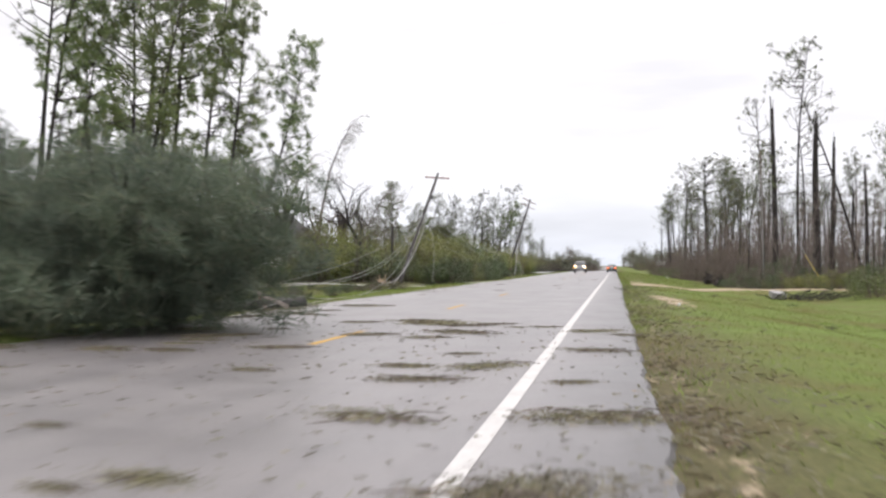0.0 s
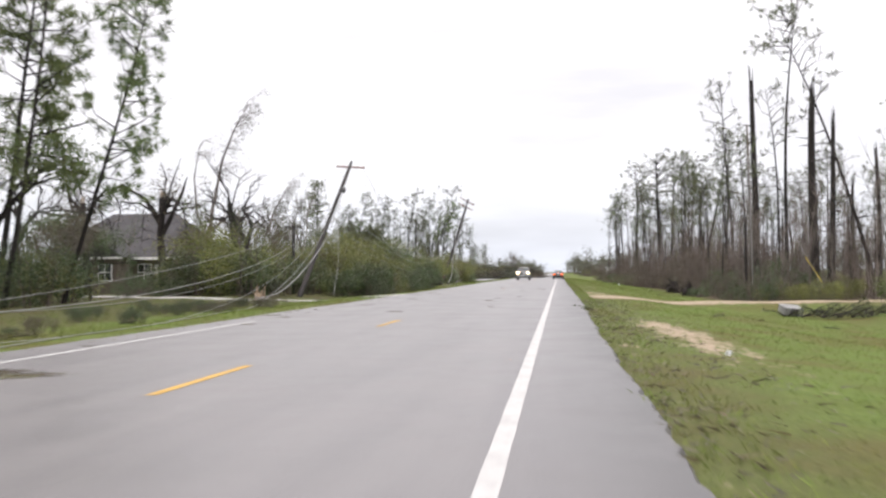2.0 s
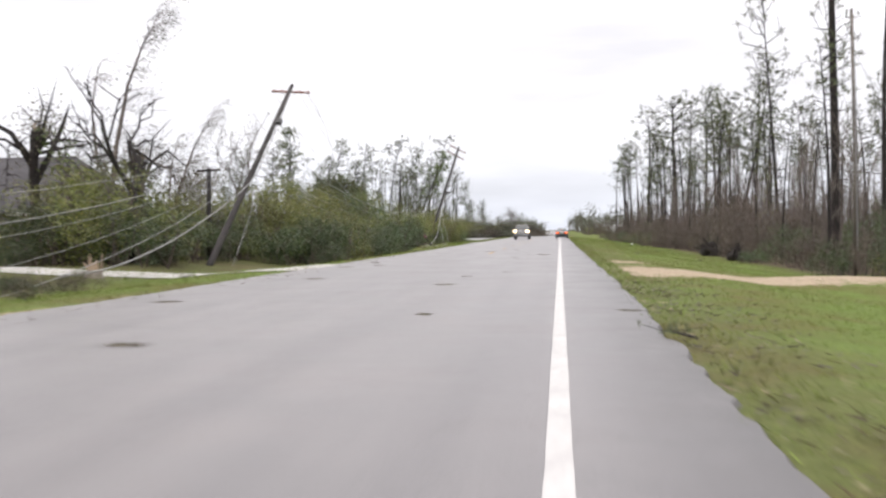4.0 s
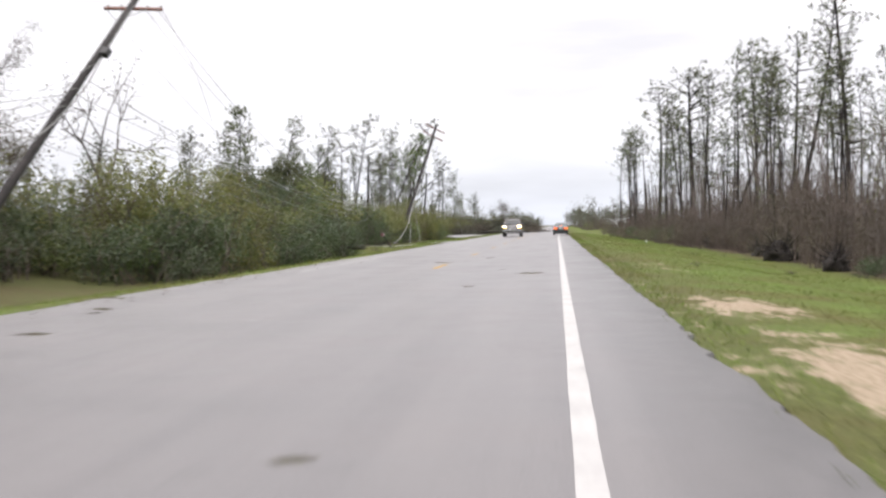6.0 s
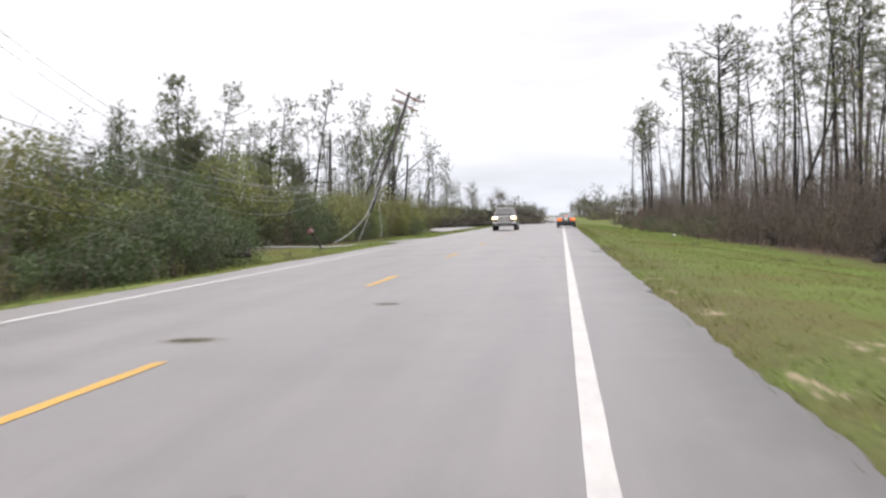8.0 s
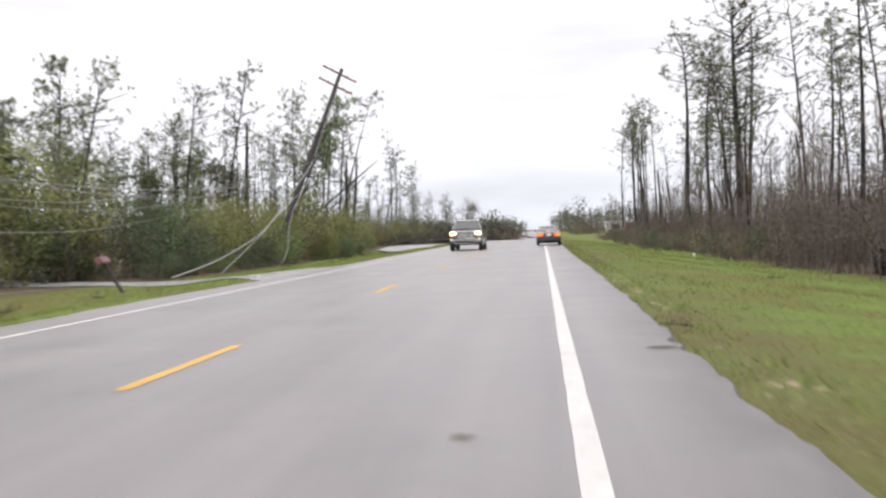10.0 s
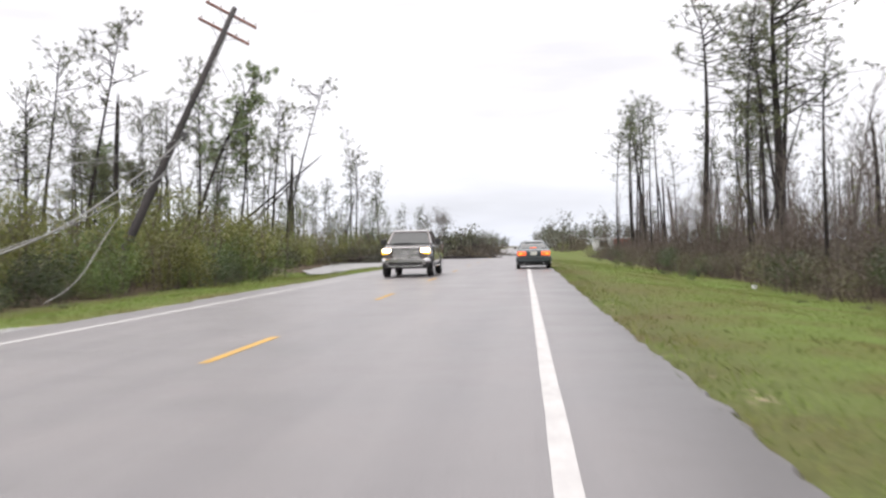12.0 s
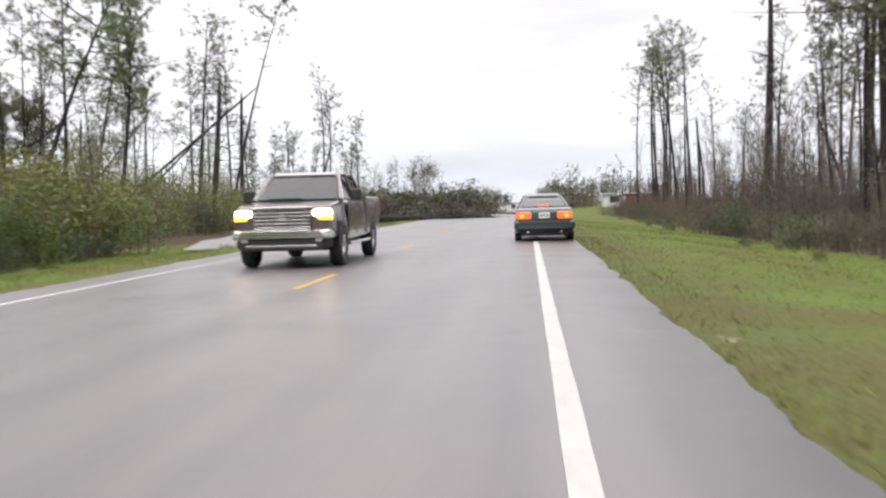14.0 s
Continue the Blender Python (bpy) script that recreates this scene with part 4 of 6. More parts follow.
def broken_oak(seed, H, leaf=900):
    """A thick dark trunk torn off at the top, its limbs arching over and hanging."""
    def build():
        rg = np.random.default_rng(seed)
        root = new("broken_tree")
        wood, crown_g, torn, ends = Geo(), Geo(), Geo(), []
        wood.tube([(0, 0, -0.6), (0.05, 0, H * 0.3), (-0.08, 0.05, H * 0.65), (0.05, 0, H)], [0.46, 0.31, 0.27, 0.24], 9)
        for _ in range(7):
            p = Vector((rg.normal() * 0.14, rg.normal() * 0.14, H - 0.15))
            torn.tube([p, p + Vector((rg.normal() * 0.15, rg.normal() * 0.15, rg.uniform(0.3, 0.9)))], [0.10, 0.015], 4)
        wood.tube([(0, 0, H * 0.6), (0.7, 0.1, H * 0.78), (1.6, 0.2, H * 1.05), (2.0, 0.2, H * 1.22)], [0.24, 0.19, 0.13, 0.03], 7, False)
        wood.tube([(0, 0, H * 0.7), (-1.2, -0.2, H * 0.98), (-3.0, -0.3, H * 1.12), (-4.8, 0.1, H * 0.98), (-5.8, 0.3, H * 0.72)], [0.20, 0.15, 0.10, 0.06, 0.015], 7, False)
        for k in range(6):
            a = rg.uniform(0, 6.28)
            d = Vector((math.cos(a) * 0.5, math.sin(a) * 0.5, 1)).normalized()
            p = Vector((0, 0, H * rg.uniform(0.55, 0.9)))
            q = p + d * rg.uniform(1.0, 3.4) + Vector(rg.normal(size=3)) * 0.3
            e = q + (d + Vector(rg.normal(size=3)) * 0.5).normalized() * rg.uniform(0.4, 2.0)
            wood.tube([p, p.lerp(q, 0.5) + Vector(rg.normal(size=3)) * 0.2, q, e], [0.13, 0.09, 0.06, 0.012], 5, False)
            for _ in range(8):
                s = p.lerp(q, rg.uniform(0.4, 1.0))
                t = s + Vector((rg.normal() * 0.6, rg.normal() * 0.6, rg.uniform(-0.3, 1.3)))
                wood.tube([s, t], [0.025, 0.006], 3, False)
                ends.append(tuple(t))
        for k in range(6):
            a = rg.uniform(0, 6.28) if k > 3 else (0.1, 3.0, 0.7, 3.7)[k]
            L = rg.uniform(1.6, 5.2)
            d = Vector((math.cos(a), math.sin(a), 0))
            p = Vector((0, 0, H * rg.uniform(0.68, 0.98)))
            q = p + d * L * 0.45 + Vector((0, 0, rg.uniform(0.5, 1.9)))
            e = p + d * L * 0.85 + Vector((0, 0, rg.uniform(-0.4, 1.3)))
            f = p + d * L + Vector((0, 0, rg.uniform(-3.0, -0.6)))
            wood.tube([p, q, e, f], [0.12, 0.085, 0.05, 0.012], 6, False)
            for _ in range(14):
                s = (q.lerp(e, rg.random()) if rg.random() < 0.5 else e.lerp(f, rg.random()))
                t = s + Vector((rg.normal() * 0.7, rg.normal() * 0.7, rg.uniform(-1.3, 0.9)))
                wood.tube([s, s.lerp(t, 0.5) + Vector((0, 0, 0.15)), t], [0.04, 0.025, 0.006], 4, False)
                ends.append(tuple(t))
        c = np.array(ends)[rg.integers(0, len(ends), leaf)] + rg.normal(0, 0.3, (leaf, 3))
        crown_g.arrays(leaf_quads(rg, c, 0.2, 0.5), 4)
        part("trunk", wood, BARK, root, smooth=True)
        part("torn_top", torn, SPLINTER, root, "pale splintered break")
        part("hanging_leaves", crown_g, BROWN_LEAVES, root)
        return root
    return build


place("torn_oak", broken_oak(44, 7.6), at(-31.0, 72.0, -0.2, 1.0, 20), "thick dark oak trunk torn off, limbs hanging", "tree")
place("torn_oak", broken_oak(44, 7.6), at(-36.8, 71.5, -0.2, 0.95, 150, 4, 180), "thick dark oak trunk torn off, limbs hanging", "tree")
place("torn_oak", broken_oak(44, 7.6), at(-26.8, 76.5, -0.2, 0.82, 250, 5, 0), "thick dark oak trunk torn off, limbs hanging", "tree")
place("oak_a", OAK1, at(-44.0, 73.5, -0.2, 1.15, 150), "bare dark oak with broken limbs beside the house", "tree")
place("oak_a", OAK1, at(-21.5, 64.5, -0.2, 1.05, 260), "small bare broken tree by the driveway", "tree")


def windswept(seed, H):
    """A tall pale tree bent one way, its fine twigs streaming down the wind."""
    def build():
        rg = np.random.default_rng(seed)
        root = new("windswept_tree")
        wood, leaf, ends = Geo(), Geo(), []
        stem = [(0, 0, -0.5), (0.1, 0, H * 0.2), (0.5, 0.1, H * 0.45), (1.4, 0.1, H * 0.72), (2.6, 0, H * 0.9), (3.6, -0.1, H)]
        fork = [(0.2, 0, H * 0.25), (-0.9, 0.3, H * 0.42), (-1.2, 0.4, H * 0.62), (-0.7, 0.3, H * 0.8)]
        side = [(0.3, 0, H * 0.32), (2.2, -0.3, H * 0.42), (4.2, -0.4, H * 0.36), (5.4, -0.4, H * 0.24)]
        wood.tube(stem, [0.26, 0.20, 0.15, 0.10, 0.05, 0.015], 8)
        wood.tube(fork, [0.15, 0.11, 0.07, 0.02], 6, False)
        wood.tube(side, [0.14, 0.10, 0.06, 0.015], 6, False)
        for line, low, count in ((stem[1:], 0.25, 46), (fork, 0.2, 20), (side, 0.2, 18)):
            for _ in range(count):
                p = along(line, rg.uniform(low, 1.0))
                L = rg.uniform(0.7, 2.2)
                q = p + Vector((rg.normal() * 0.25 + 0.25, rg.normal() * 0.4, 0.6)) * L * 0.5
                e = q + Vector((rg.uniform(0.3, 0.9), rg.normal() * 0.3, rg.uniform(-0.25, 0.6))) * L
                wood.tube([p, q, e], [0.03, 0.018, 0.005], 4, False)
                for _ in range(4):
                    a = q.lerp(e, rg.random())
                    b = a + Vector((rg.uniform(0.3, 0.9), rg.normal() * 0.25, rg.uniform(-0.5, 0.3)))
                    wood.tube([a, b], [0.010, 0.004], 3, False)
                    ends.append(tuple(b))
        n = 1500
        c = np.array(ends)[rg.integers(0, len(ends), n)] + rg.normal(0, 0.22, (n, 3))
        leaf.arrays(leaf_quads(rg, c, 0.16, 0.4), 4)
        part("trunk", wood, TWIG, root, smooth=True)
        part("torn_leaves", leaf, HAZE_LEAVES, root)
        return root
    return build


place("windswept", windswept(46, 16.0), at(-30.2, 80, -0.2, 1.0, 5), "tall pale tree bent over and stripped by wind", "tree")
place("windswept", windswept(46, 16.0), at(-25.5, 78, -0.2, 0.6, -15, 10, 0), "small tree bent over by wind beside the pole", "tree")
place("oak_b", OAK2, at(-24.5, 90, -0.2, 0.72, 130, 4, 40), "tall pale tree stripped by wind", "tree")
OAK3 = broadleaf(43, 7.5, 1500, 3.0, BROWN_LEAVES, GREY_BARK, True, 0.16, 0.8)
for x, y, k, q in ((-27.5, 74.0, 0.85, 0), (-24.5, 79.5, 0.9, 80), (-40.0, 73.0, 0.9, 140)):
    place("oak_c", OAK3, at(x, y, -0.2, k, q, 5, 30), "browned yard tree with torn hanging limbs", "tree")
place("oak_b", OAK2, at(-26.0, 74, -0.2, 0.5, 200, 10, 30), "small browned tree stripped by wind", "tree")

for i, (x, y, s) in enumerate(((-33, 60, 0.62), (-30.2, 57, 0.52), (-36.5, 64, 0.66), (-27.5, 53, 0.45), (-21, 118.3, 0.45), (-19.5, 111.5, 0.36), (-24, 121.5, 0.52), (-23.5, 126.5, 0.46), (-22, 105, 0.44), (-46, 66, 0.85), (-50, 70, 0.95), (-54, 64, 0.9), (-48, 60, 0.8), (-57, 72, 1.0), (-43.5, 63, 0.6))):
    place("shade_tree", broadleaf(34, 11.0, 2600, 3.6, DARK_LEAVES, BARK, size=0.22), at(x, y, gz(x, y), s, 70 * i, 3, 30), "dark green broadleaf tree above the undergrowth", "tree")
for i, (x, y, s) in enumerate(((-28.2, 50.5, 0.62), (-27, 49, 0.75), (-29.5, 53.5, 0.7), (-29.2, 74, 0.75), (-27.6, 70.5, 0.55))):
    place("oak_c", OAK3, at(x, y, gz(x, y), s, 50 * i, 5, 30), "browned yard tree with torn hanging limbs", "tree")

# young trees in the brush, most of them leafless
def twig_tree(seed, H=6.0):
    """A leafless young tree with a haze of fine upright twigs."""
    def build():
        rg = np.random.default_rng(seed)
        root = new("bare_young_tree")
        wood = Geo()
        pts = curve_pts(rg, H, rg.uniform(0.2, 1.0), 6)
        wood.tube([(0, 0, -0.5)] + pts, [0.055] + [0.048 * (1 - 0.85 * i / 5) for i in range(6)], 5, False)
        for _ in range(26):
            p = along(pts, rg.uniform(0.12, 1.0))
            a, L = rg.uniform(0, 6.28), rg.uniform(0.5, 1.7)
            e = p + Vector((math.cos(a) * 0.5, math.sin(a) * 0.5, 0.8)) * L
            wood.tube([p, e], [0.018, 0.006], 3, False)
            for _ in range(3):
                q = p.lerp(e, rg.uniform(0.2, 0.95))
                wood.tube([q, q + Vector((rg.normal() * 0.3, rg.normal() * 0.3, rg.uniform(0.2, 0.7)))], [0.009, 0.004], 3, False)
        part("trunk", wood, TWIG, root)
        return root
    return build


for i in range(330):
    x, y = 13.0 + 24 * rng.random(), rng.uniform(52, 235)
    k = i % 4
    place("twigs_%d" % k, twig_tree(171 + k, 6.0), at(x, y, gz(x, y), rng.uniform(0.5, 1.25), rng.uniform(0, 360), rng.uniform(0, 10), rng.uniform(0, 360)), "leafless grey-brown young tree with fine twigs", "tree", "young trees in the brush")
for i in range(120):
    x, y = 12.6 + 22 * rng.random() ** 1.4, rng.uniform(52, 262)
    k = i % 4
    place("sapling_%d" % k, sapling(71 + k, 7.0, (0, 50, 90, 30)[k], (OLIVE, BROWN_LEAVES, OLIVE, BROWN_LEAVES)[k]), at(x, y, gz(x, y), rng.uniform(0.6, 1.35), rng.uniform(0, 360), rng.uniform(0, 9), rng.uniform(0, 360)), "thin grey young tree, almost bare", "tree", "young trees in the brush")
for i in range(64):
    x, y = -18 - 16 * rng.random(), rng.uniform(60, 250)
    k = 4 + i % 3
    place("sapling_%d" % k, sapling(75 + k, 6.0, 420, (DARK_LEAVES, LEAVES, DARK_LEAVES)[k - 4]), at(x, y, gz(x, y), rng.uniform(0.6, 1.1), rng.uniform(0, 360), rng.uniform(0, 12), rng.uniform(0, 360)), "leafy young tree rising from the thicket", "tree", "young trees in the thicket")

# thickets
SHRUBS = {
    "olive_a": shrub(51, 3.6, 2.9, 3500, OLIVE, size=0.12),
    "olive_b": shrub(52, 3.0, 2.4, 2800, LEAVES, size=0.115),
    "olive_c": shrub(53, 3.4, 3.3, 3300, OLIVE, 16, 0.12),
    "dark_a": shrub(54, 3.4, 2.8, 3200, DARK_LEAVES, size=0.12),
    "dark_b": shrub(55, 2.8, 2.0, 2300, DARK_LEAVES, size=0.115),
    "brown_a": shrub(56, 3.2, 2.6, 1500, BROWN_LEAVES, 34, 0.085, True, "bare_shrub"),
    "brown_b": shrub(57, 3.0, 3.3, 1200, BROWN_LEAVES, 36, 0.085, True, "bare_shrub"),
    "shade_a": shrub(59, 3.0, 2.2, 2000, DARK_LEAVES, 22, 0.12, False, "bare_shrub"),
    "brown_c": shrub(58, 3.4, 1.9, 2000, UMBER, 26, 0.09, True, "bare_shrub"),
}
S_LABEL = {"oliv": "dense olive-green roadside shrub", "dark": "dark green roadside shrub", "shad": "dark tangled shrub below broken oaks", "brow": "browned leggy shrub at the edge of the wood"}


FAR_SHRUBS = []


def put_shrub(key, x, y, s=1.0, sz=1.0, group="", label="", dz=0.0):
    """Shrubs far off or deep in the thicket are gathered for one joined mesh."""
    if key in TEMPLATES and (y > 196 or x < -29 or x > 17 or (x < -19 and y > 121)):
        FAR_SHRUBS.append((key, at(x, y, gz(x, y) + dz, s, rng.uniform(0, 360), rng.uniform(0, 5), rng.uniform(0, 360), sz)))
        return
    place(key, SHRUBS[key], at(x, y, gz(x, y) + dz, s, rng.uniform(0, 360), rng.uniform(0, 5), rng.uniform(0, 360), sz), label or S_LABEL[key[:4]], "shrub", group)


def thicket(x0, dx, rows, y0, y1, step, kinds, group, s0, s1, jitter=0.7):
    for r in range(rows):
        y = y0
        while y < y1:
            x = x0 + dx * r + rng.normal() * jitter
            grow = 1.0 + 0.14 * r
            put_shrub(kinds[rng.integers(0, len(kinds))], x, y, rng.uniform(s0, s1) * grow * (1.35 if rng.random() < 0.12 else 1.0), rng.uniform(0.7, 1.2), group)
            y += step * rng.uniform(0.75, 1.3) * (1 + max(0, y - 180) / 120)


TH_L, TH_R = "thicket across the road", "brush along the wood"
GREEN = ["olive_a", "olive_b", "olive_c", "dark_a", "dark_b", "olive_a"]
thicket(-14.6, -2.3, 3, 75, 98, 2.3, ["olive_b", "dark_a", "dark_b", "olive_b", "dark_a", "olive_c", "olive_b", "shade_a"], TH_L, 0.72, 1.1)
thicket(-20.6, -2.4, 3, 62, 79, 2.1, ["dark_a", "shade_a", "dark_b", "dark_a", "olive_c"], TH_L, 0.9, 1.25)
thicket(-17.3, -2.4, 2, 121, 140, 2.3, ["dark_a", "brown_a", "dark_b", "brown_b", "olive_c"], TH_L, 0.8, 1.1)
thicket(-15.0, -1.0, 1, 121, 142, 2.0, ["dark_b", "dark_a", "olive_b"], TH_L, 0.32, 0.5, 0.3)
thicket(-13.6, -1.0, 1, 144, 160, 2.2, ["dark_b", "olive_b", "dark_a"], TH_L, 0.3, 0.45, 0.3)
thicket(-15.2, -2.4, 3, 141, 160, 2.3, ["olive_a", "olive_b", "olive_c", "olive_a"], TH_L, 0.75, 1.0)
thicket(-19.5, -2.4, 3, 160, 205, 2.4, ["olive_a", "olive_b", "olive_c", "olive_a", "olive_c", "dark_b"], TH_L, 0.85, 1.1)
thicket(-17.5, -2.6, 2, 205, 330, 2.8, GREEN, TH_L, 0.9, 1.2)
thicket(-19.5, -2.4, 2, 108, 124, 2.2, ["dark_a", "dark_b", "olive_c"], TH_L, 0.75, 1.0)
for x, y, k in ((-17.8, 99.5, 1.15), (-18.8, 103.5, 1.35), (-20.8, 107.0, 1.6), (-18.5, 95.5, 1.1)):
    put_shrub("dark_a", x, y, k, 1.15, TH_L, "large dark green evergreen shrub")
for x, y, k in ((-12.9, 95.5, 0.72), (-13.3, 98.6, 0.8), (-14.0, 101.6, 0.85), (-13.8, 92.6, 0.85), (-15.6, 103.8, 0.95), (-16.4, 100.5, 1.1)):
    put_shrub("dark_a", x, y, k, 0.95, TH_L, "dark green shrub at the end of the thicket")
put_shrub("olive_b", -15.6, 106.5, 0.6, 0.9, TH_L, "small bright green shrub in the grass")
for i in range(34):
    x = -12.0 - 5.5 * rng.random()
    put_shrub(("shade_a", "brown_c", "dark_b")[i % 3], x, rng.uniform(20, 45), rng.uniform(0.16, 0.34), rng.uniform(0.6, 1.0), "weeds by the driveway", "low dark weedy shrub in the grass")
thicket(-24.5, -3.0, 2, 20, 46, 2.6, ["dark_a", "olive_c", "dark_a", "olive_a"], "undergrowth below the pines", 0.8, 1.15)
thicket(-14.4, -2.6, 3, 3, 17, 2.4, ["dark_a", "dark_a", "dark_b"], "undergrowth below the pines", 0.8, 1.15)
for i in range(11):
    put_shrub(("dark_b", "dark_a")[i % 2], -46.5 + 1.5 * i, 74.2 - 0.25 * i + rng.normal() * 0.3, rng.uniform(0.5, 0.75), 0.9, "garden shrubs before the house", "dark evergreen shrub before the house")
for i in range(20):
    x = -46 + 24 * rng.random()
    put_shrub(("shade_a", "dark_a", "brown_a", "shade_a")[i % 4], x, 68.5 + 0.12 * (-22 - x) + rng.normal() * 1.3, rng.uniform(0.4, 0.8), rng.uniform(0.7, 1.0), "garden shrubs before the house", "dark tangled shrub below broken oaks")
thicket(-26.0, -3.0, 1, 58, 72, 2.6, ["dark_a", "dark_b", "brown_a"], "garden shrubs before the house", 0.5, 0.8)
RUST = ["brown_a", "brown_b", "brown_c", "brown_b", "brown_a"]
BROWN = ["brown_a", "brown_b", "brown_c", "brown_a", "dark_a", "brown_b", "dark_b"]
thicket(12.6, 2.4, 3, 54, 84, 2.0, BROWN, TH_R, 0.36, 0.72, 0.6)
thicket(12.6, 2.4, 3, 84, 130, 2.0, RUST, TH_R, 0.55, 1.02, 0.6)
thicket(11.3, 2.4, 3, 130, 262, 2.2, RUST + ["dark_b", "brown_c", "brown_c"], TH_R, 0.5, 0.98, 0.6)
thicket(12.0, 4.0, 2, 388, 470, 4.0, ["olive_a", "dark_a", "brown_a", "brown_b"], TH_R, 1.1, 1.7, 1.0)
thicket(14.0, 2.2, 2, 50.5, 57, 2.0, ["olive_b", "olive_a"], TH_R, 0.4, 0.6)
thicket(15.5, 2.5, 1, 36, 44, 2.4, ["dark_a", "dark_b", "olive_b"], TH_R, 0.6, 0.85)


def far_wood(name, spots, seed, label):
    """Distant woodland in one mesh: many uneven crowns on thin trunks."""
    rg = np.random.default_rng(seed)
    wood, crown_g = Geo(), Geo()
    for x, y, h, r in spots:
        z = -0.2
        wood.tube([(x, y, z), (x + rg.normal() * 0.4, y, z + h * 0.8)], [0.22, 0.08], 4, False)
        n = int(46 * r)
        lob = rg.normal(0, 0.42, (6, 3)) * np.array([r, r, h * 0.42]) + np.array([x, y, z + h * 0.55])
        c = lob[rg.integers(0, 6, n)] + rg.normal(0, 0.33 * r, (n, 3))
        c[:, 2] = np.clip(c[:, 2], 0.2, h * 1.08)
        crown_g.arrays(leaf_quads(rg, c, 0.6, 0.6), 4)
    root = new(name)
    part("trunks", wood, GREY_BARK, root)
    part("crowns", crown_g, HAZE_LEAVES, root)
    return tagged(root, label, "woodland", kind="stuff")


spots = []
for i in range(300):
    y = 330 + 620 * rng.random() ** 1.3
    side = 1 if i % 2 else -1
    y = y + 55 if side > 0 else y
    near = 8.0 if side > 0 else 13.5
    x = (near if side > 0 else -near) + side * 55 * rng.random() ** 1.8
    h = (rng.uniform(6.5, 11.5) if side > 0 else rng.uniform(4, 8)) * (1 + (y - 330) / 1400)
    spots.append((x, y, h, rng.uniform(1.8, 3.4)))
far_wood("far_woodland", spots, 61, "hazy grey-green woodland closing the distance")
spots = []
for i in range(210):
    x = -62 - 130 * rng.random()
    y = rng.uniform(40, 420)
    spots.append((x, y, rng.uniform(6, 12), rng.uniform(2.2, 3.8)))
for i in range(130):
    x = 46 + 70 * rng.random()
    y = rng.uniform(60, 420)
    spots.append((x, y, rng.uniform(6, 11), rng.uniform(2.2, 3.6)))
far_wood("background_woodland", spots, 62, "grey-green woodland behind the roadside trees")


# ---- fallen tree, poles and wires ----
def fallen_tree():
    rg = np.random.default_rng(81)
    root = new("fallen_tree")
    wood, crown_g = Geo(), Geo()
    wood.tube([(-24, 1.0, 0.5), (-18, -1.2, 1.0), (-12, -3.0, 1.3), (-7, -4.2, 1.1)], [0.30, 0.25, 0.17, 0.06], 9)
    for _ in range(120):
        t = rg.uniform(0.45, 1.0)
        p = Vector((-24 + 17 * t, 1.0 - 5.2 * t, 0.6 + 0.9 * t))
        d = Vector((rg.normal() * 0.9 + 0.35, rg.normal() * 0.9, abs(rg.normal()) * 0.8 - 0.1)).normalized()
        L = rg.uniform(1.2, 3.4)
        e = p + d * L
        e.z = max(e.z, 0.12)
        wood.tube([p, p.lerp(e, 0.55) + Vector((0, 0, 0.15)), e], [0.06, 0.035, 0.012], 4, False)
    n = 2300
    d = rg.normal(size=(n, 3))
    d /= np.linalg.norm(d, axis=1, keepdims=True)
    r = rg.uniform(0.40, 1.12, (n, 1)) ** 0.6
    lump = 1 + 0.16 * np.sin(5 * d[:, :1] + 3) * np.cos(4 * d[:, 1:2]) + 0.15 * np.sin(9 * d[:, 2:3] + 4 * d[:, :1]) + 0.08 * np.sin(17 * d[:, :1] + 11 * d[:, 2:3])
    c = np.array([-10.6, -3.7, 1.0]) + d * r * lump * np.array([4.9, 3.8, 1.95])
    d2 = d[:1300]
    c2 = np.array([-7.9, -3.2, 1.7]) + d2 * r[:1300] * lump[:1300] * np.array([2.9, 2.7, 1.5])
    d3 = d[1300:1800]
    c3 = np.array([-12.8, -3.4, 3.3]) + d3 * r[1300:1800] * np.array([2.3, 1.8, 1.3])
    c = np.concatenate([c, c2, c3])
    c[:, 2] = np.abs(c[:, 2]) + 0.08
    for q in c:
        tuft(rg, crown_g, q, rg.uniform(0.3, 0.6), 34, 0.015)
    part("trunk", wood, BARK, root, smooth=True)
    part("crown", crown_g, DARK_NEEDLES, root)
    return tagged(root, "dark green uprooted pine lying across the far lane", "fallen tree")


fallen_tree()


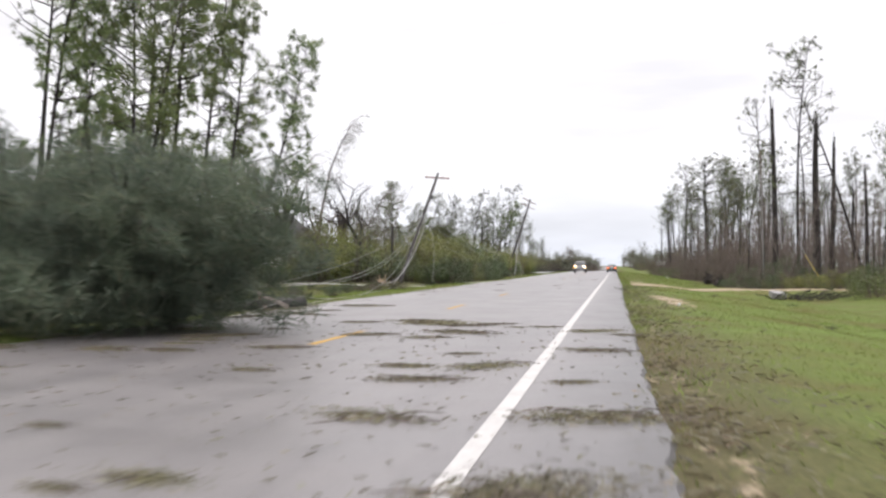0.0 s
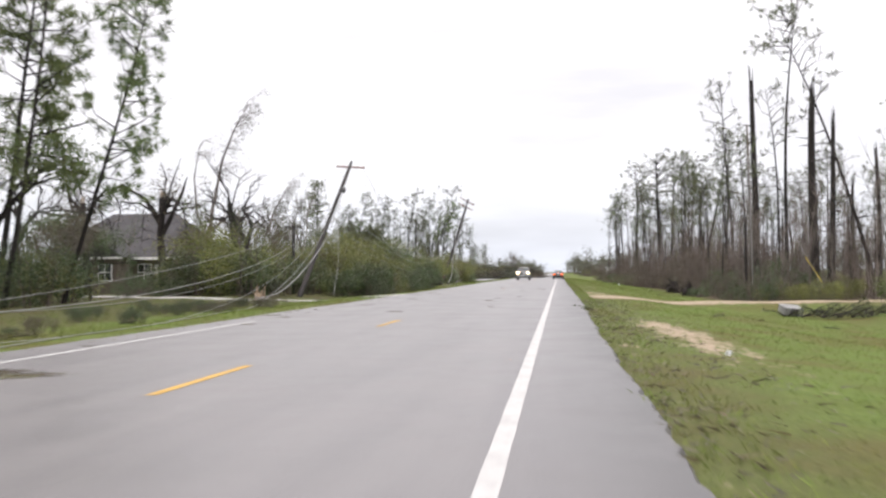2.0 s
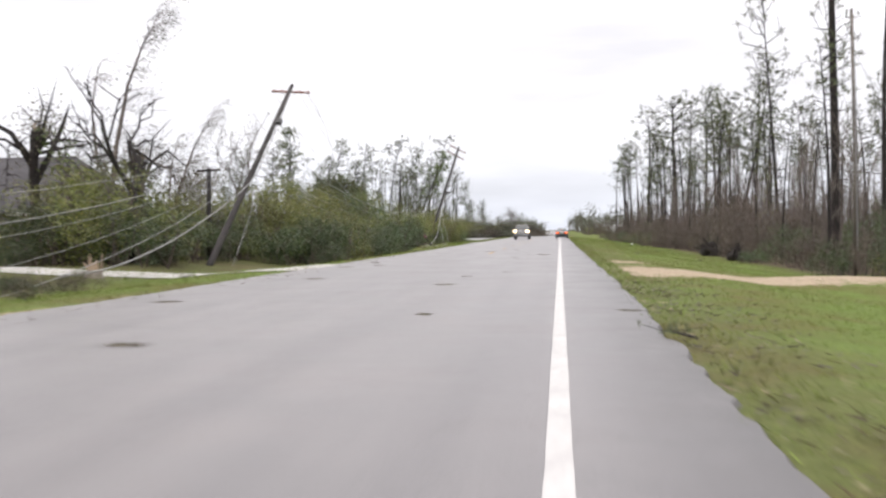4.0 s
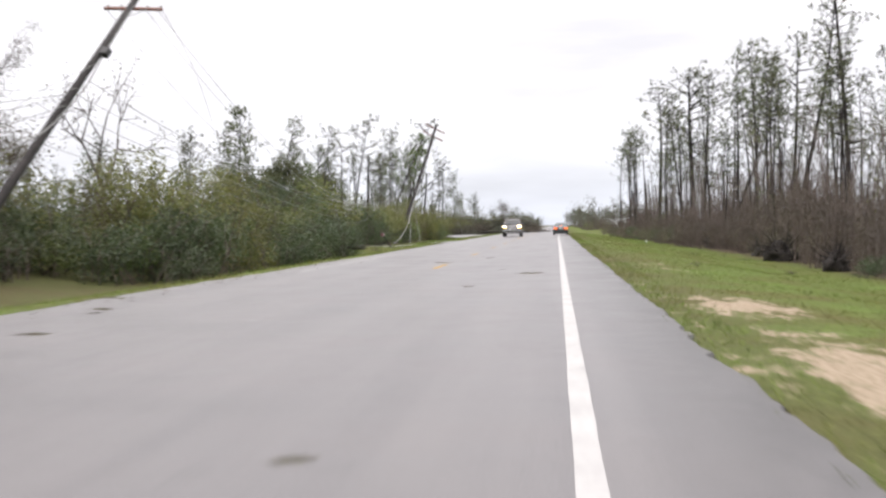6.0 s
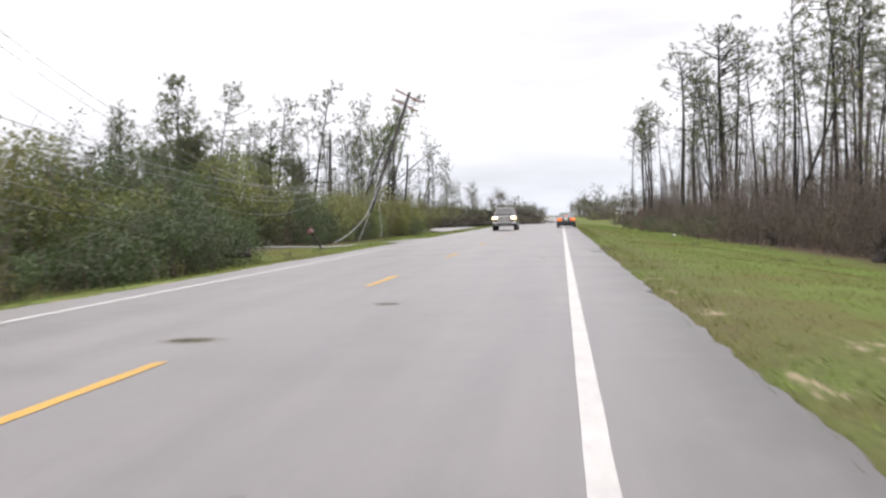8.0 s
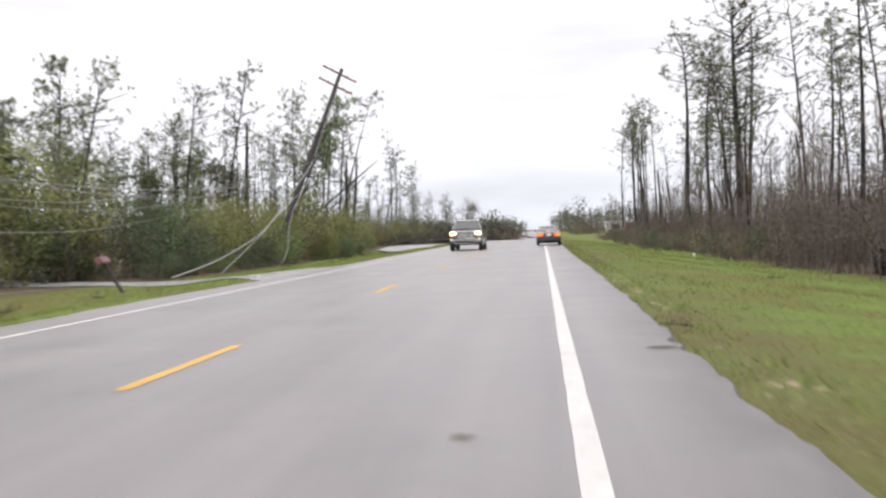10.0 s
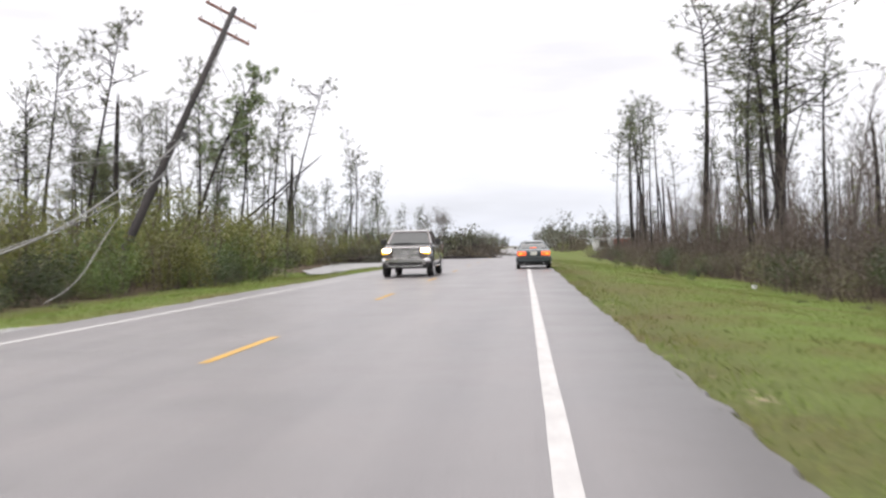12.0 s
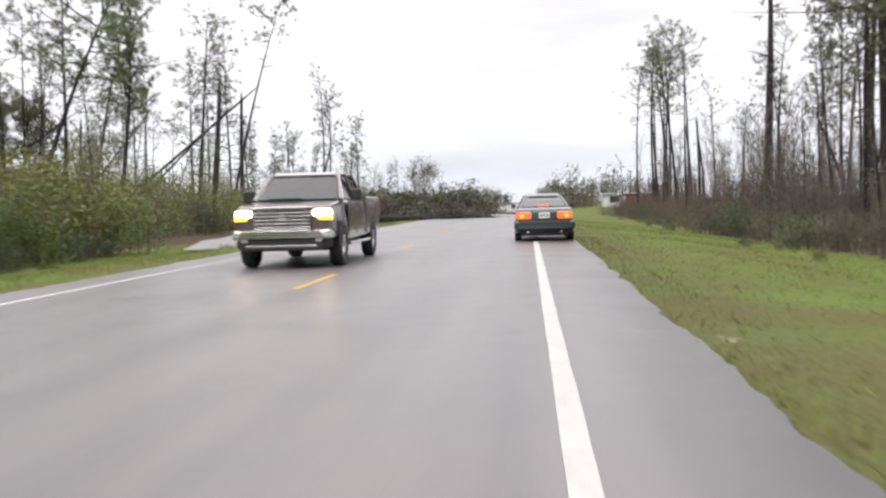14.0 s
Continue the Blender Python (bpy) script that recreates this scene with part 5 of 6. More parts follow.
def utility_pole(name, base, top, arms, arm_dir, label, arm_len=2.5, r=(0.19, 0.125), mid=(), wood=None):
    """A pole between two points, with crossarms, braces and insulators."""
    root = new(name)
    b, t = Vector(base), Vector(top)
    u = (t - b).normalized()
    a = Vector(arm_dir)
    a = (a - u * a.dot(u)).normalized()
    f = u.cross(a).normalized()
    g = Geo()
    g.tube([b - u * 0.6, b, b.lerp(t, 0.35), b.lerp(t, 0.7), t], [r[0] * 1.05, r[0], r[0] * 0.9, r[1] * 1.15, r[1]], 12)
    part("shaft", g, POLE_WOOD, root, smooth=True)
    for d in arms:
        c = t - u * d + f * (r[1] + 0.05)
        h = arm_len / 2
        arm = box(-h, h, -0.05, 0.05, -0.06, 0.06, 0.012)
        m = Matrix((a, f, u)).transposed().to_4x4()
        m.translation = c
        bar = part("crossarm", arm, wood or ARM_WOOD, root, m=m)
        for k in (-0.92, -0.45, 0.45, 0.92):
            ins = Geo()
            ins.tube([(k * h, 0, 0.06), (k * h, 0, 0.13), (k * h, 0, 0.15), (k * h, 0, 0.20), (k * h, 0, 0.24)], [0.015, 0.015, 0.05, 0.045, 0.02], 8)
            part("insulator", ins, CERAMIC, bar)
        for s in (-1, 1):
            br = Geo()
            br.tube([c + a * s * h * 0.55, t - u * (d + 0.62) + f * r[1]], [0.018, 0.018], 5)
            part("brace", br, STEEL, root)
    for d in mid:
        g = box(-0.16, 0.16, -0.14, 0.14, -0.2, 0.2, 0.04)
        m = Matrix((a, f, u)).transposed().to_4x4()
        m.translation = t - u * d + a * (r[0] + 0.05)
        part("bracket", g, BLACK, root, m=m)
    return tagged(root, label, "utility pole"), (lambda s, k=0.0: b.lerp(t, s) + a * k)


P1, p1_at = utility_pole("utility_pole", (-18.3, 66.8, -0.30), (-16.7, 77.4, 10.5), (0.45,), (1, 0, 0), "leaning weathered wooden utility pole with one crossarm", mid=(3.6,))
P3, p3_at = utility_pole("utility_pole", (-17.0, 144.0, -0.35), (-13.7, 151.6, 12.75), (0.3, 1.35), (0.85, 0.40, -0.45), "leaning utility pole with two crossarms above the thicket", 2.6, (0.21, 0.13), (7.5,))


def short_pole():
    root = new("utility_pole")
    g = Geo()
    g.tube([(-20.1, 71.5, -0.9), (-20.1, 71.5, 2.5), (-20.05, 71.5, 5.0)], [0.14, 0.13, 0.12], 10)
    part("shaft", g, POLE_WOOD, root, smooth=True)
    part("crossarm", box(-20.75, -19.35, 71.34, 71.44, 4.78, 4.90, 0.01), POLE_WOOD, root)
    return tagged(root, "short dark broken-off utility pole with a small crossarm", "utility pole")


short_pole()


def grey_pole():
    root = new("utility_pole")
    x, y = 12.1, 58.8
    g = Geo()
    g.tube([(x, y, -0.9), (x, y, 4.0), (x - 0.15, y, 10.1)], [0.11, 0.09, 0.06], 10)
    part("shaft", g, GREY_BARK, root, smooth=True)
    g = Geo()
    g.tube([(x - 0.1, y - 0.14, 8.2), (x - 0.02, y - 0.17, 3.0), (x, y - 0.17, 0.2)], [0.02, 0.02, 0.02], 5)
    part("ground_wire", g, STEEL, root)
    return tagged(root, "pale grey utility pole standing before dark trees", "utility pole")


grey_pole()


def fallen_pole():
    root = new("fallen_utility_pole")
    g = Geo()
    g.tube([(-8.15, 7.5, 0.12), (-8.8, 4.6, 0.14), (-10.2, -1.5, 0.10)], [0.17, 0.16, 0.14], 12)
    part("shaft", g, POLE_WOOD, root, smooth=True)
    g = Geo()
    g.tube([(-8.0, 5.7, 0.06), (-9.25, 4.25, 0.92)], [0.075, 0.075], 4)
    part("crossarm", g, PALE_WOOD, root)
    g = Geo()
    g.tube([(-8.45, 5.2, 0.05), (-8.95, 5.75, 0.52)], [0.04, 0.04], 4)
    part("brace", g, ARM_WOOD, root)
    return tagged(root, "broken utility pole lying on the road shoulder with its crossarm", "utility pole")


fallen_pole()


def wire(points, r=0.012, label="slack downed power line sagging to the ground", sag=0.0, n=26):
    """A cable through points; with two points, hung with a sag."""
    g = Geo()
    if len(points) == 2:
        a, b = Vector(points[0]), Vector(points[1])
        pts = []
        for i in range(n):
            t = i / (n - 1)
            p = a.lerp(b, t)
            p.z -= sag * 4 * t * (1 - t)
            p.z = max(p.z, gz(p.x, p.y) + 0.03 if (p.x < -8.2 or p.x > 1.2) else 0.03)
            pts.append(p)
    else:
        ctrl = [Vector(p) for p in points]
        ctrl = [ctrl[0]] + ctrl + [ctrl[-1]]
        pts = []
        for k in range(1, len(ctrl) - 2):
            p0, p1, p2, p3 = ctrl[k - 1:k + 3]
            for i in range(8):
                t = i / 8
                pts.append(0.5 * ((2 * p1) + (p2 - p0) * t + (2 * p0 - 5 * p1 + 4 * p2 - p3) * t * t + (3 * p1 - p0 - 3 * p2 + p3) * t ** 3))
        pts.append(ctrl[-1])
    g.tube(pts, [r * 0.8] * len(pts), 5)
    return tagged(new("power_line", g.mesh("power_line", WIRE, True)), label, "power line", "downed power lines")


# from the single-arm pole down to the fallen pole
tips = ((-8.4, 7.3, 0.35), (-8.9, 4.9, 0.65), (-9.2, 4.3, 0.9), (-8.1, 5.6, 0.15), (-9.8, 1.0, 0.25))
for i, (q, s, sg) in enumerate(zip(tips, (0.60, 0.60, 0.58, 0.56, 0.62), (2.6, 1.9, 2.3, 3.0, 1.3))):
    wire([p1_at(s, 0.16 * (i - 2) / 2), q], 0.017 if i in (1, 3) else 0.011, sag=sg)
wire([p1_at(0.97, 0.1), p1_at(0.78, 0.22), p1_at(0.58, 0.30), p1_at(0.5, 0.9) + Vector((0, -4, -1.2)), (-15.2, 56, 1.4), (-14.4, 48, 0.25), (-14.0, 43, 0.0)], 0.038, "bundled cable hanging off a leaning pole")
wire([p1_at(0.72, 0.2), (-15.4, 66.5, 5.0), (-13.9, 60.0, 2.2), (-13.1, 55.0, -0.1)], 0.014)
wire([p1_at(0.97, 1.2), (-15.0, 79.0, 8.0), (-14.6, 80.0, 5.8)], 0.012, "broken wire end dangling from a crossarm")
for a, b in (((-8.9, 4.9, 0.30), (-7.6, -5.5, 0.03)), ((-9.1, 4.4, 0.6), (-8.0, -4.5, 0.03)), ((-8.3, 6.5, 0.25), (-7.1, -3.5, 0.03))):
    wire([a, b], 0.016, "downed power line lying on the road shoulder", 0.1)
# between the two leaning poles
for k, (s1, s2, sg) in enumerate(((0.96, 0.62, 6.6), (0.96, 0.60, 5.8), (0.96, 0.50, 5.0), (0.66, 0.45, 2.9))):
    wire([p1_at(s1, (-1.1, 0.6, 1.1, 0.1)[k]), p3_at(s2, 0.2 * (k - 1.5))], (0.012, 0.012, 0.014, 0.02)[k], "slack power line between leaning poles", sg, 40)
wire([p3_at(0.9, 0.16), p3_at(0.7, 0.22), p3_at(0.52, 0.28), (-15.0, 141, 3.6), (-14.3, 133, 1.6), (-13.6, 124, 0.4), (-13.2, 117.5, -0.1)], 0.042, "bundled cable hanging off a leaning pole")
wire([p3_at(0.62, 0.25), p3_at(0.45, 0.4), (-14.6, 140, 2.6), (-13.4, 134, 0.5), (-13.0, 131, -0.1)], 0.02)
wire([p3_at(0.66, -0.2), (-17.0, 139, 5.4), (-16.0, 119.8, 2.9), (-15.0, 109.5, 2.5), (-14.0, 101.8, 2.6), (-14.6, 90, 3.4), (-16.6, 77, 5.4), p1_at(0.6, 0.2)], 0.012)
wire([p3_at(0.48, -0.2), (-16.8, 136, 3.4), (-16.0, 119.1, 1.8), (-15.0, 108.3, 1.6), (-14.0, 101.7, 1.8), (-14.4, 91, 2.6), (-16.4, 77, 4.6), p1_at(0.55, 0.2)], 0.012)
wire([(-15.6, 113.5, -0.2), (-15.0, 111.1, 0.1), (-14.0, 101.7, 0.9), (-14.3, 93, 1.7), (-16.2, 78, 3.8), p1_at(0.5, 0.2)], 0.011)
wire([(-16.0, 114.2, -0.25), (-15.0, 107.0, 0.0), (-14.0, 101.6, 0.5), (-14.2, 94, 1.1), (-16.0, 79, 3.0), p1_at(0.42, 0.2)], 0.011)
wire([p3_at(0.56, 0.3), p3_at(0.42, 0.5), (-14.8, 137.1, 2.3), (-13.8, 131.2, 1.5), (-13.0, 125.5, 0.7), (-12.2, 119.7, -0.1)], 0.022)
wire([p3_at(0.80, 0.3), (-14.0, 158, 6.5), (-12.8, 163, 2.6), (-12.2, 167, 0.0)], 0.016)


# ---- broken stumps, mailbox, culvert, logs ----
def stump(x, y, h, r, seed, label):
    rg = np.random.default_rng(seed)
    root = new("broken_stump")
    g = Geo()
    z = gz(x, y)
    g.tube([(x, y, z - 0.2), (x, y, z + h * 0.4)], [r * 1.3, r], 9)
    part("base", g, PALE_WOOD, root)
    for _ in range(12):
        g = Geo()
        a, q = rg.uniform(0, 6.28), r * rg.uniform(0.2, 0.95)
        p = Vector((x + math.cos(a) * q, y + math.sin(a) * q, z + h * 0.3))
        g.tube([p, p + Vector((rg.normal() * 0.12, rg.normal() * 0.12, h * rg.uniform(0.3, 0.9)))], [r * 0.28, 0.015], 4)
        part("splinter", g, SPLINTER, root)
    return tagged(root, label, "tree stump")


stump(-15.5, 48.0, 0.75, 0.26, 3, "pale splintered stump in the roadside grass")


def mailbox():
    root = new("mailbox")
    x, y = -12.4, 111.5
    z = gz(x, y)
    tilt = Matrix.Translation((x, y, z)) @ Matrix.Rotation(radians(-32), 4, "Y")
    g = Geo()
    g.tube([(0, 0, -0.3), (0, 0, 1.05)], [0.055, 0.05], 6)
    part("post", g, POLE_WOOD, root, m=tilt)
    prof = [(-0.10, 0.0), (0.10, 0.0), (0.10, 0.13)] + [(0.10 * math.cos(a), 0.13 + 0.10 * math.sin(a)) for a in (0.5, 1.05, 1.57, 2.1, 2.64)] + [(-0.10, 0.13)]
    shell = loft([[(p, -0.27, q + 1.02) for p, q in prof], [(p, 0.27, q + 1.02) for p, q in prof]])
    part("box", shell, MAIL_RED, root, m=tilt)
    part("flag", box(0.102, 0.112, -0.12, -0.06, 1.12, 1.34, 0.003), MAIL_RED, root, m=tilt)
    return tagged(root, "faded red mailbox on a leaning post", "mailbox")


mailbox()


def culvert():
    root = new("culvert_headwall")
    m = pose(10.6, 42.0, -0.55, 14, 6, 12)
    part("slab", box(-0.45, 0.45, -0.35, 0.35, -0.25, 0.12, 0.05), PALE_ASPHALT, root, m=m)
    g = Geo()
    n = 18
    rings = []
    for y, r in ((-0.46, 0.13), (-0.46, 0.17), (0.2, 0.17), (0.2, 0.13)):
        rings.append([(r * math.cos(6.2832 * i / n), y, r * math.sin(6.2832 * i / n) - 0.06) for i in range(n)])
    rings.append(rings[0])
    part("pipe", loft(rings, False), BLACK, root, m=m)
    return tagged(root, "tilted concrete culvert end in the ditch", "culvert")


culvert()


def root_clump(x, y, s, seed):
    rg = np.random.default_rng(seed)
    root = new("root_ball")
    bm = bmesh.new()
    bmesh.ops.create_icosphere(bm, subdivisions=3, radius=1.0)
    for v in bm.verts:
        k = 1 + 0.75 * noise.noise(v.co * 1.3 + Vector((seed * 3.7, 0, 0))) + 0.40 * noise.noise(v.co * 3.1 + Vector((0, seed, 0))) + 0.25 * noise.noise(v.co * 7.0)
        v.co = Vector((v.co.x * 0.75 * k, v.co.y * 0.45 * k, v.co.z * 0.6 * k + 0.42))
    g = Geo()
    bm.verts.index_update()
    g.faces([v.co[:] for v in bm.verts], [[v.index for v in f.verts] for f in bm.faces])
    bm.free()
    part("soil", g, SOIL, root, smooth=True)
    w = Geo()
    for _ in range(46):
        d = Vector((rg.normal(), rg.normal() * 0.7, abs(rg.normal()) + 0.1)).normalized() * rg.uniform(0.5, 1.15)
        p = Vector((0, 0, 0.5))
        w.tube([p + d * 0.5, p + d * 1.05, p + d * 1.5 + Vector(rg.normal(size=3)) * 0.25], [0.05, 0.03, 0.008], 4, False)
    part("root", w, BARK, root)
    root.matrix_basis = at(x, y, gz(x, y), s, rg.uniform(0, 360))
    return tagged(root, "upturned dark root ball at the wood's edge", "root ball")


root_clump(11.2, 81.5, 0.7, 1)
root_clump(11.4, 92.5, 0.9, 2)
root_clump(11.9, 101.0, 0.6, 3)
root_clump(12.2, 121.0, 0.8, 4)


def log(a, b, r, label):
    root = new("fallen_log")
    g = Geo()
    a, b = Vector(a), Vector(b)
    g.tube([a, a.lerp(b, 0.4) + Vector((0, 0.1, 0.05)), a.lerp(b, 0.75), b], [r, r * 0.9, r * 0.75, r * 0.45], 10)
    part("trunk", g, BARK, root, smooth=True)
    rg = np.random.default_rng(int(abs(a.y) * 7))
    for _ in range(16):
        g = Geo()
        p = a.lerp(b, rg.uniform(0.3, 1.0))
        e = p + Vector((rg.normal() * 0.6, rg.normal() * 0.6, rg.uniform(0.2, 1.4)))
        g.tube([p, p.lerp(e, 0.5) + Vector(rg.normal(size=3)) * 0.06, e], [0.05, 0.03, 0.010], 4, False)
        part("branch", g, BARK, root)
    return tagged(root, label, "log")


log((-22, 201.5, 0.15), (-3.2, 205.5, 0.10), 0.24, "long fallen pine trunk reaching into the far lane")
log((-20, 212.0, 0.3), (-6.0, 207.0, 1.1), 0.17, "fallen pine trunk resting on a heap of branches")
log((-12, 216.0, 2.2), (-4.5, 210.0, 0.2), 0.12, "broken limb leaning on the debris heap")
log((-15.5, 101.0, 0.1), (-11.5, 97.0, 0.0), 0.18, "broken branch lying at the thicket's edge")
for i, (x, y, s, key, tw) in enumerate(((-17, 209, 0.75, "full_a", 4), (-16, 217, 0.8, "full_b", -8), (-18, 226, 0.85, "full_a", 10), (-17, 236, 0.85, "full_b", 0), (-20, 221, 0.8, "full_b", 15), (-18, 247, 0.9, "full_a", -6), (-20, 262, 0.9, "full_b", 5), (-17, 185, 0.4, "full_b", 60))):
    place(key, PINES[key], at(x, y, 0.35, s * 0.8, 50 * i, 87, tw), "fallen pine with browned crown beside the road", "fallen tree", "storm-felled pines")


def debris_heap(seed, w, h):
    """Broken trunks, boughs and torn foliage piled up."""
    def build():
        rg = np.random.default_rng(seed)
        root = new("debris_heap")
        wood, leaf = Geo(), Geo()
        for k in range(95):
            p = Vector((rg.normal() * w * 0.3, rg.normal() * w * 0.22, 0.05))
            top = h * math.exp(-(p.x / (w * 0.42)) ** 2)
            p.z += top * rg.random() * 0.8
            a, L = rg.uniform(0, 6.28), rg.uniform(0.8, 2.6)
            e = p + Vector((math.cos(a) * L, math.sin(a) * L * 0.7, rg.normal() * 0.75 + 0.3))
            e.z = max(e.z, 0.05)
            b = 0.07 if k < 14 else 0.03
            wood.tube([p, p.lerp(e, 0.5) + Vector(rg.normal(size=3)) * 0.15, e], [b, b * 0.7, 0.008], 4, False)
        n = 2700
        x, y = rg.normal(0, w * 0.30, n), rg.normal(0, w * 0.22, n)
        lump = 0.75 + 0.25 * np.sin(x * 1.9 + seed) * np.cos(y * 2.3)
        z = h * np.exp(-(x / (w * 0.45)) ** 2) * lump * rg.random(n) ** 0.7
        leaf.arrays(leaf_quads(rg, np.stack([x, y, z + 0.04], 1), 0.2, 0.5), 4)
        tagged(part("bough", wood, BARK, root), kind="stuff")
        tagged(part("torn_foliage", leaf, (HAZE_LEAVES, BROWN_LEAVES)[seed % 2], root), kind="stuff")
        return root
    return build


for i, (x, y, s) in enumerate(((-6.4, 206, 0.7), (-9.5, 208, 0.95), (-13, 208, 1.0), (-16.5, 211, 1.1), (-6.0, 214, 0.85), (-10, 217, 1.15), (-5.2, 222, 0.8), (-8.4, 226, 1.1), (-13.5, 221, 1.2), (-6.5, 234, 1.0), (-11, 237, 1.2), (-17, 228, 1.2), (-18, 203, 0.8), (-14.5, 201, 0.5))):
    place("heap_%d" % (i % 2), debris_heap(131 + i % 2, 6.5, 2.1), at(x, y, gz(x, y) if x < -8.2 else 0.0, s, 65 * i), "heap of broken trunks and torn foliage beside the road", "debris heap", "storm debris heaps")
for i in range(20):
    x, y = -6.5 - 13 * rng.random(), 206 + 45 * rng.random() ** 1.5
    put_shrub(("dark_b", "brown_c", "brown_a", "dark_a")[i % 4], x, y, rng.uniform(0.4, 0.75), 0.7, "storm debris pile", "heap of torn branches and leaves")


place("oak_c", OAK3, at(-10.9, 225, -0.2, 0.85, 40, 4, 0), "ragged browned tree standing in the storm debris", "tree")


# ---- house ----
def house():
    root = new("house")
    x0, x1, y0, y1, e, r = -44.5, -31.2, 78.5, 89.5, 2.75, 6.9
    part("wall", box(x0, x1, y0, y1, -0.3, e), BRICK, root)
    part("wall", box(-40.6, -36.4, 75.8, 78.49, -0.3, e), BRICK, root)
    g = Geo()
    o = 0.55
    ax, bx, ay, by = x0 - o, x1 + o, y0 - o, y1 + o
    my = (ay + by) / 2
    g.faces([(ax, ay, e), (bx, ay, e), (bx, by, e), (ax, by, e), (ax + 4.4, my, r), (bx - 3.9, my, r)], [(0, 1, 5, 4), (1, 2, 5), (2, 3, 4, 5), (3, 0, 4), (3, 2, 1, 0)])
    part("roof", g, SHINGLE, root)
    g = Geo()
    g.faces([(-41.1, 75.3, e + 0.004), (-35.9, 75.3, e + 0.004), (-38.5, 75.3, e + 2.3), (-38.5, 81.5, e + 2.3), (-41.1, 81.5, e + 0.02), (-35.9, 81.5, e + 0.02)], [(0, 1, 2), (0, 2, 3, 4), (1, 5, 3, 2)])
    part("gable_roof", g, SHINGLE, root)
    part("fascia", box(ax, bx, ay - 0.04, ay - 0.003, e - 0.20, e + 0.02), TRIM, root)
    part("fascia", box(bx + 0.003, bx + 0.04, ay, by, e - 0.20, e + 0.02), TRIM, root)
    part("gutter", box(-41.2, -35.8, 75.2, 75.29, e - 0.16, e + 0.02), TRIM, root)
    for x, y in ((-39.4, 75.8), (-37.5, 75.8), (-35.2, 78.5), (-42.6, 78.5)):
        w = part("window", box(x - 0.62, x + 0.62, y - 0.09, y - 0.01, 0.75, 2.2, 0.01), TRIM, root)
        for k in (-0.29, 0.29):
            for z in (1.12, 1.83):
                part("pane", box(x + k - 0.25, x + k + 0.25, y - 0.10, y - 0.094, z - 0.31, z + 0.31), GLASS, w)
    part("porch_roof", box(-31.198, -28.9, 77.6, 80.6, e - 0.1, e + 0.06, 0.02), SHINGLE, root)
    for py in (77.8, 80.4):
        part("porch_post", box(-29.25, -29.05, py - 0.1, py + 0.1, -0.3, e - 0.1, 0.01), TRIM, root)
    part("door", box(-34.3, -33.4, y0 - 0.08, y0 - 0.01, 0.0, 2.1, 0.01), TRIM, root)
    return tagged(root, "tan brick house with a dark hip roof behind broken oaks", "house")


house()


def shed():
    root = new("damaged_building")
    part("wall", box(18.4, 23.4, 368, 376, -0.8, 2.2), WHITE_METAL, root)
    part("wall", box(23.402, 30, 368.5, 376, -0.8, 2.5), RED_WALL, root, "red wall")
    part("doorway", box(19.6, 21.8, 367.9, 367.99, 0.5, 2.0), BLACK, root)
    part("roof", box(17.8, 30.5, 367.2, 376.5, 2.52, 2.75, 0.03), WHITE_METAL, root)
    return tagged(root, "storm-damaged low building with white and red walls", "building")


shed()


# ---- vehicles ----
def ring(y, hb, ht, zb, zt, r=0.08):
    """A rounded cross-section of a car body, half-widths at the bottom and the top."""
    p = []
    for sx, zz, hw, order in ((1, zb, hb, 0), (1, zt, ht, 1), (-1, zt, ht, 2), (-1, zb, hb, 3)):
        cx, cz = sx * (hw - r), zz + (r if zz == zb else -r)
        start = {0: -90, 1: 0, 2: 90, 3: 180}[order]
        for k in range(4):
            a = radians(start + 30 * k)
            p.append((cx + r * math.cos(a), y, cz + r * math.sin(a)))
    return p


def wheel(parent, x, y, R, w, rim_mat=None):
    n = 22
    prof = ((0.62, -0.5), (0.93, -0.5), (1.0, -0.36), (1.0, 0.36), (0.93, 0.5), (0.62, 0.5))
    rings = [[(x + b * w, y + a * R * math.cos(6.28318 * i / n), R + a * R * math.sin(6.28318 * i / n)) for i in range(n)] for a, b in prof]
    hub = part("wheel", loft(rings + [rings[0]], False), RUBBER, parent, smooth=True)
    g = Geo()
    s = 1 if x > 0 else -1
    ring1 = [[(x + s * d * w, y + a * R * math.cos(6.28318 * i / n), R + a * R * math.sin(6.28318 * i / n)) for i in range(n)] for a, d in ((0.64, 0.42), (0.56, 0.30), (0.56, -0.3))]
    g.faces(*(lambda q: (q.v, q.f))(loft(ring1, False)))
    for k in range(6):
        a = 6.28318 * k / 6
        c, d = math.cos(a), math.sin(a)
        g.tube([(x + s * 0.40 * w, y + c * R * 0.08, R + d * R * 0.08), (x + s * 0.34 * w, y + c * R * 0.60, R + d * R * 0.60)], [0.045, 0.035], 5)
    part("rim", g, rim_mat or RIM, hub)
    g = Geo()
    g.tube([(x + s * 0.2 * w, y, R), (x + s * 0.44 * w, y, R)], [R * 0.56, R * 0.14], 12)
    part("hub_cap", g, STEEL, hub)


def plate(parent, x, y, z, face):
    """A number plate with plain bars for its characters."""
    p = part("number_plate", box(x - 0.155, x + 0.155, y - 0.006, y + 0.006, z - 0.08, z + 0.08, 0.004), PLATE, parent, "number plate with plain bars")
    for k in range(6):
        u = x - 0.11 + 0.044 * k
        part("plate_bar", box(u - 0.014, u + 0.014, y + face * 0.0065, y + face * 0.009, z - 0.04, z + 0.04), PLATE_INK, p)


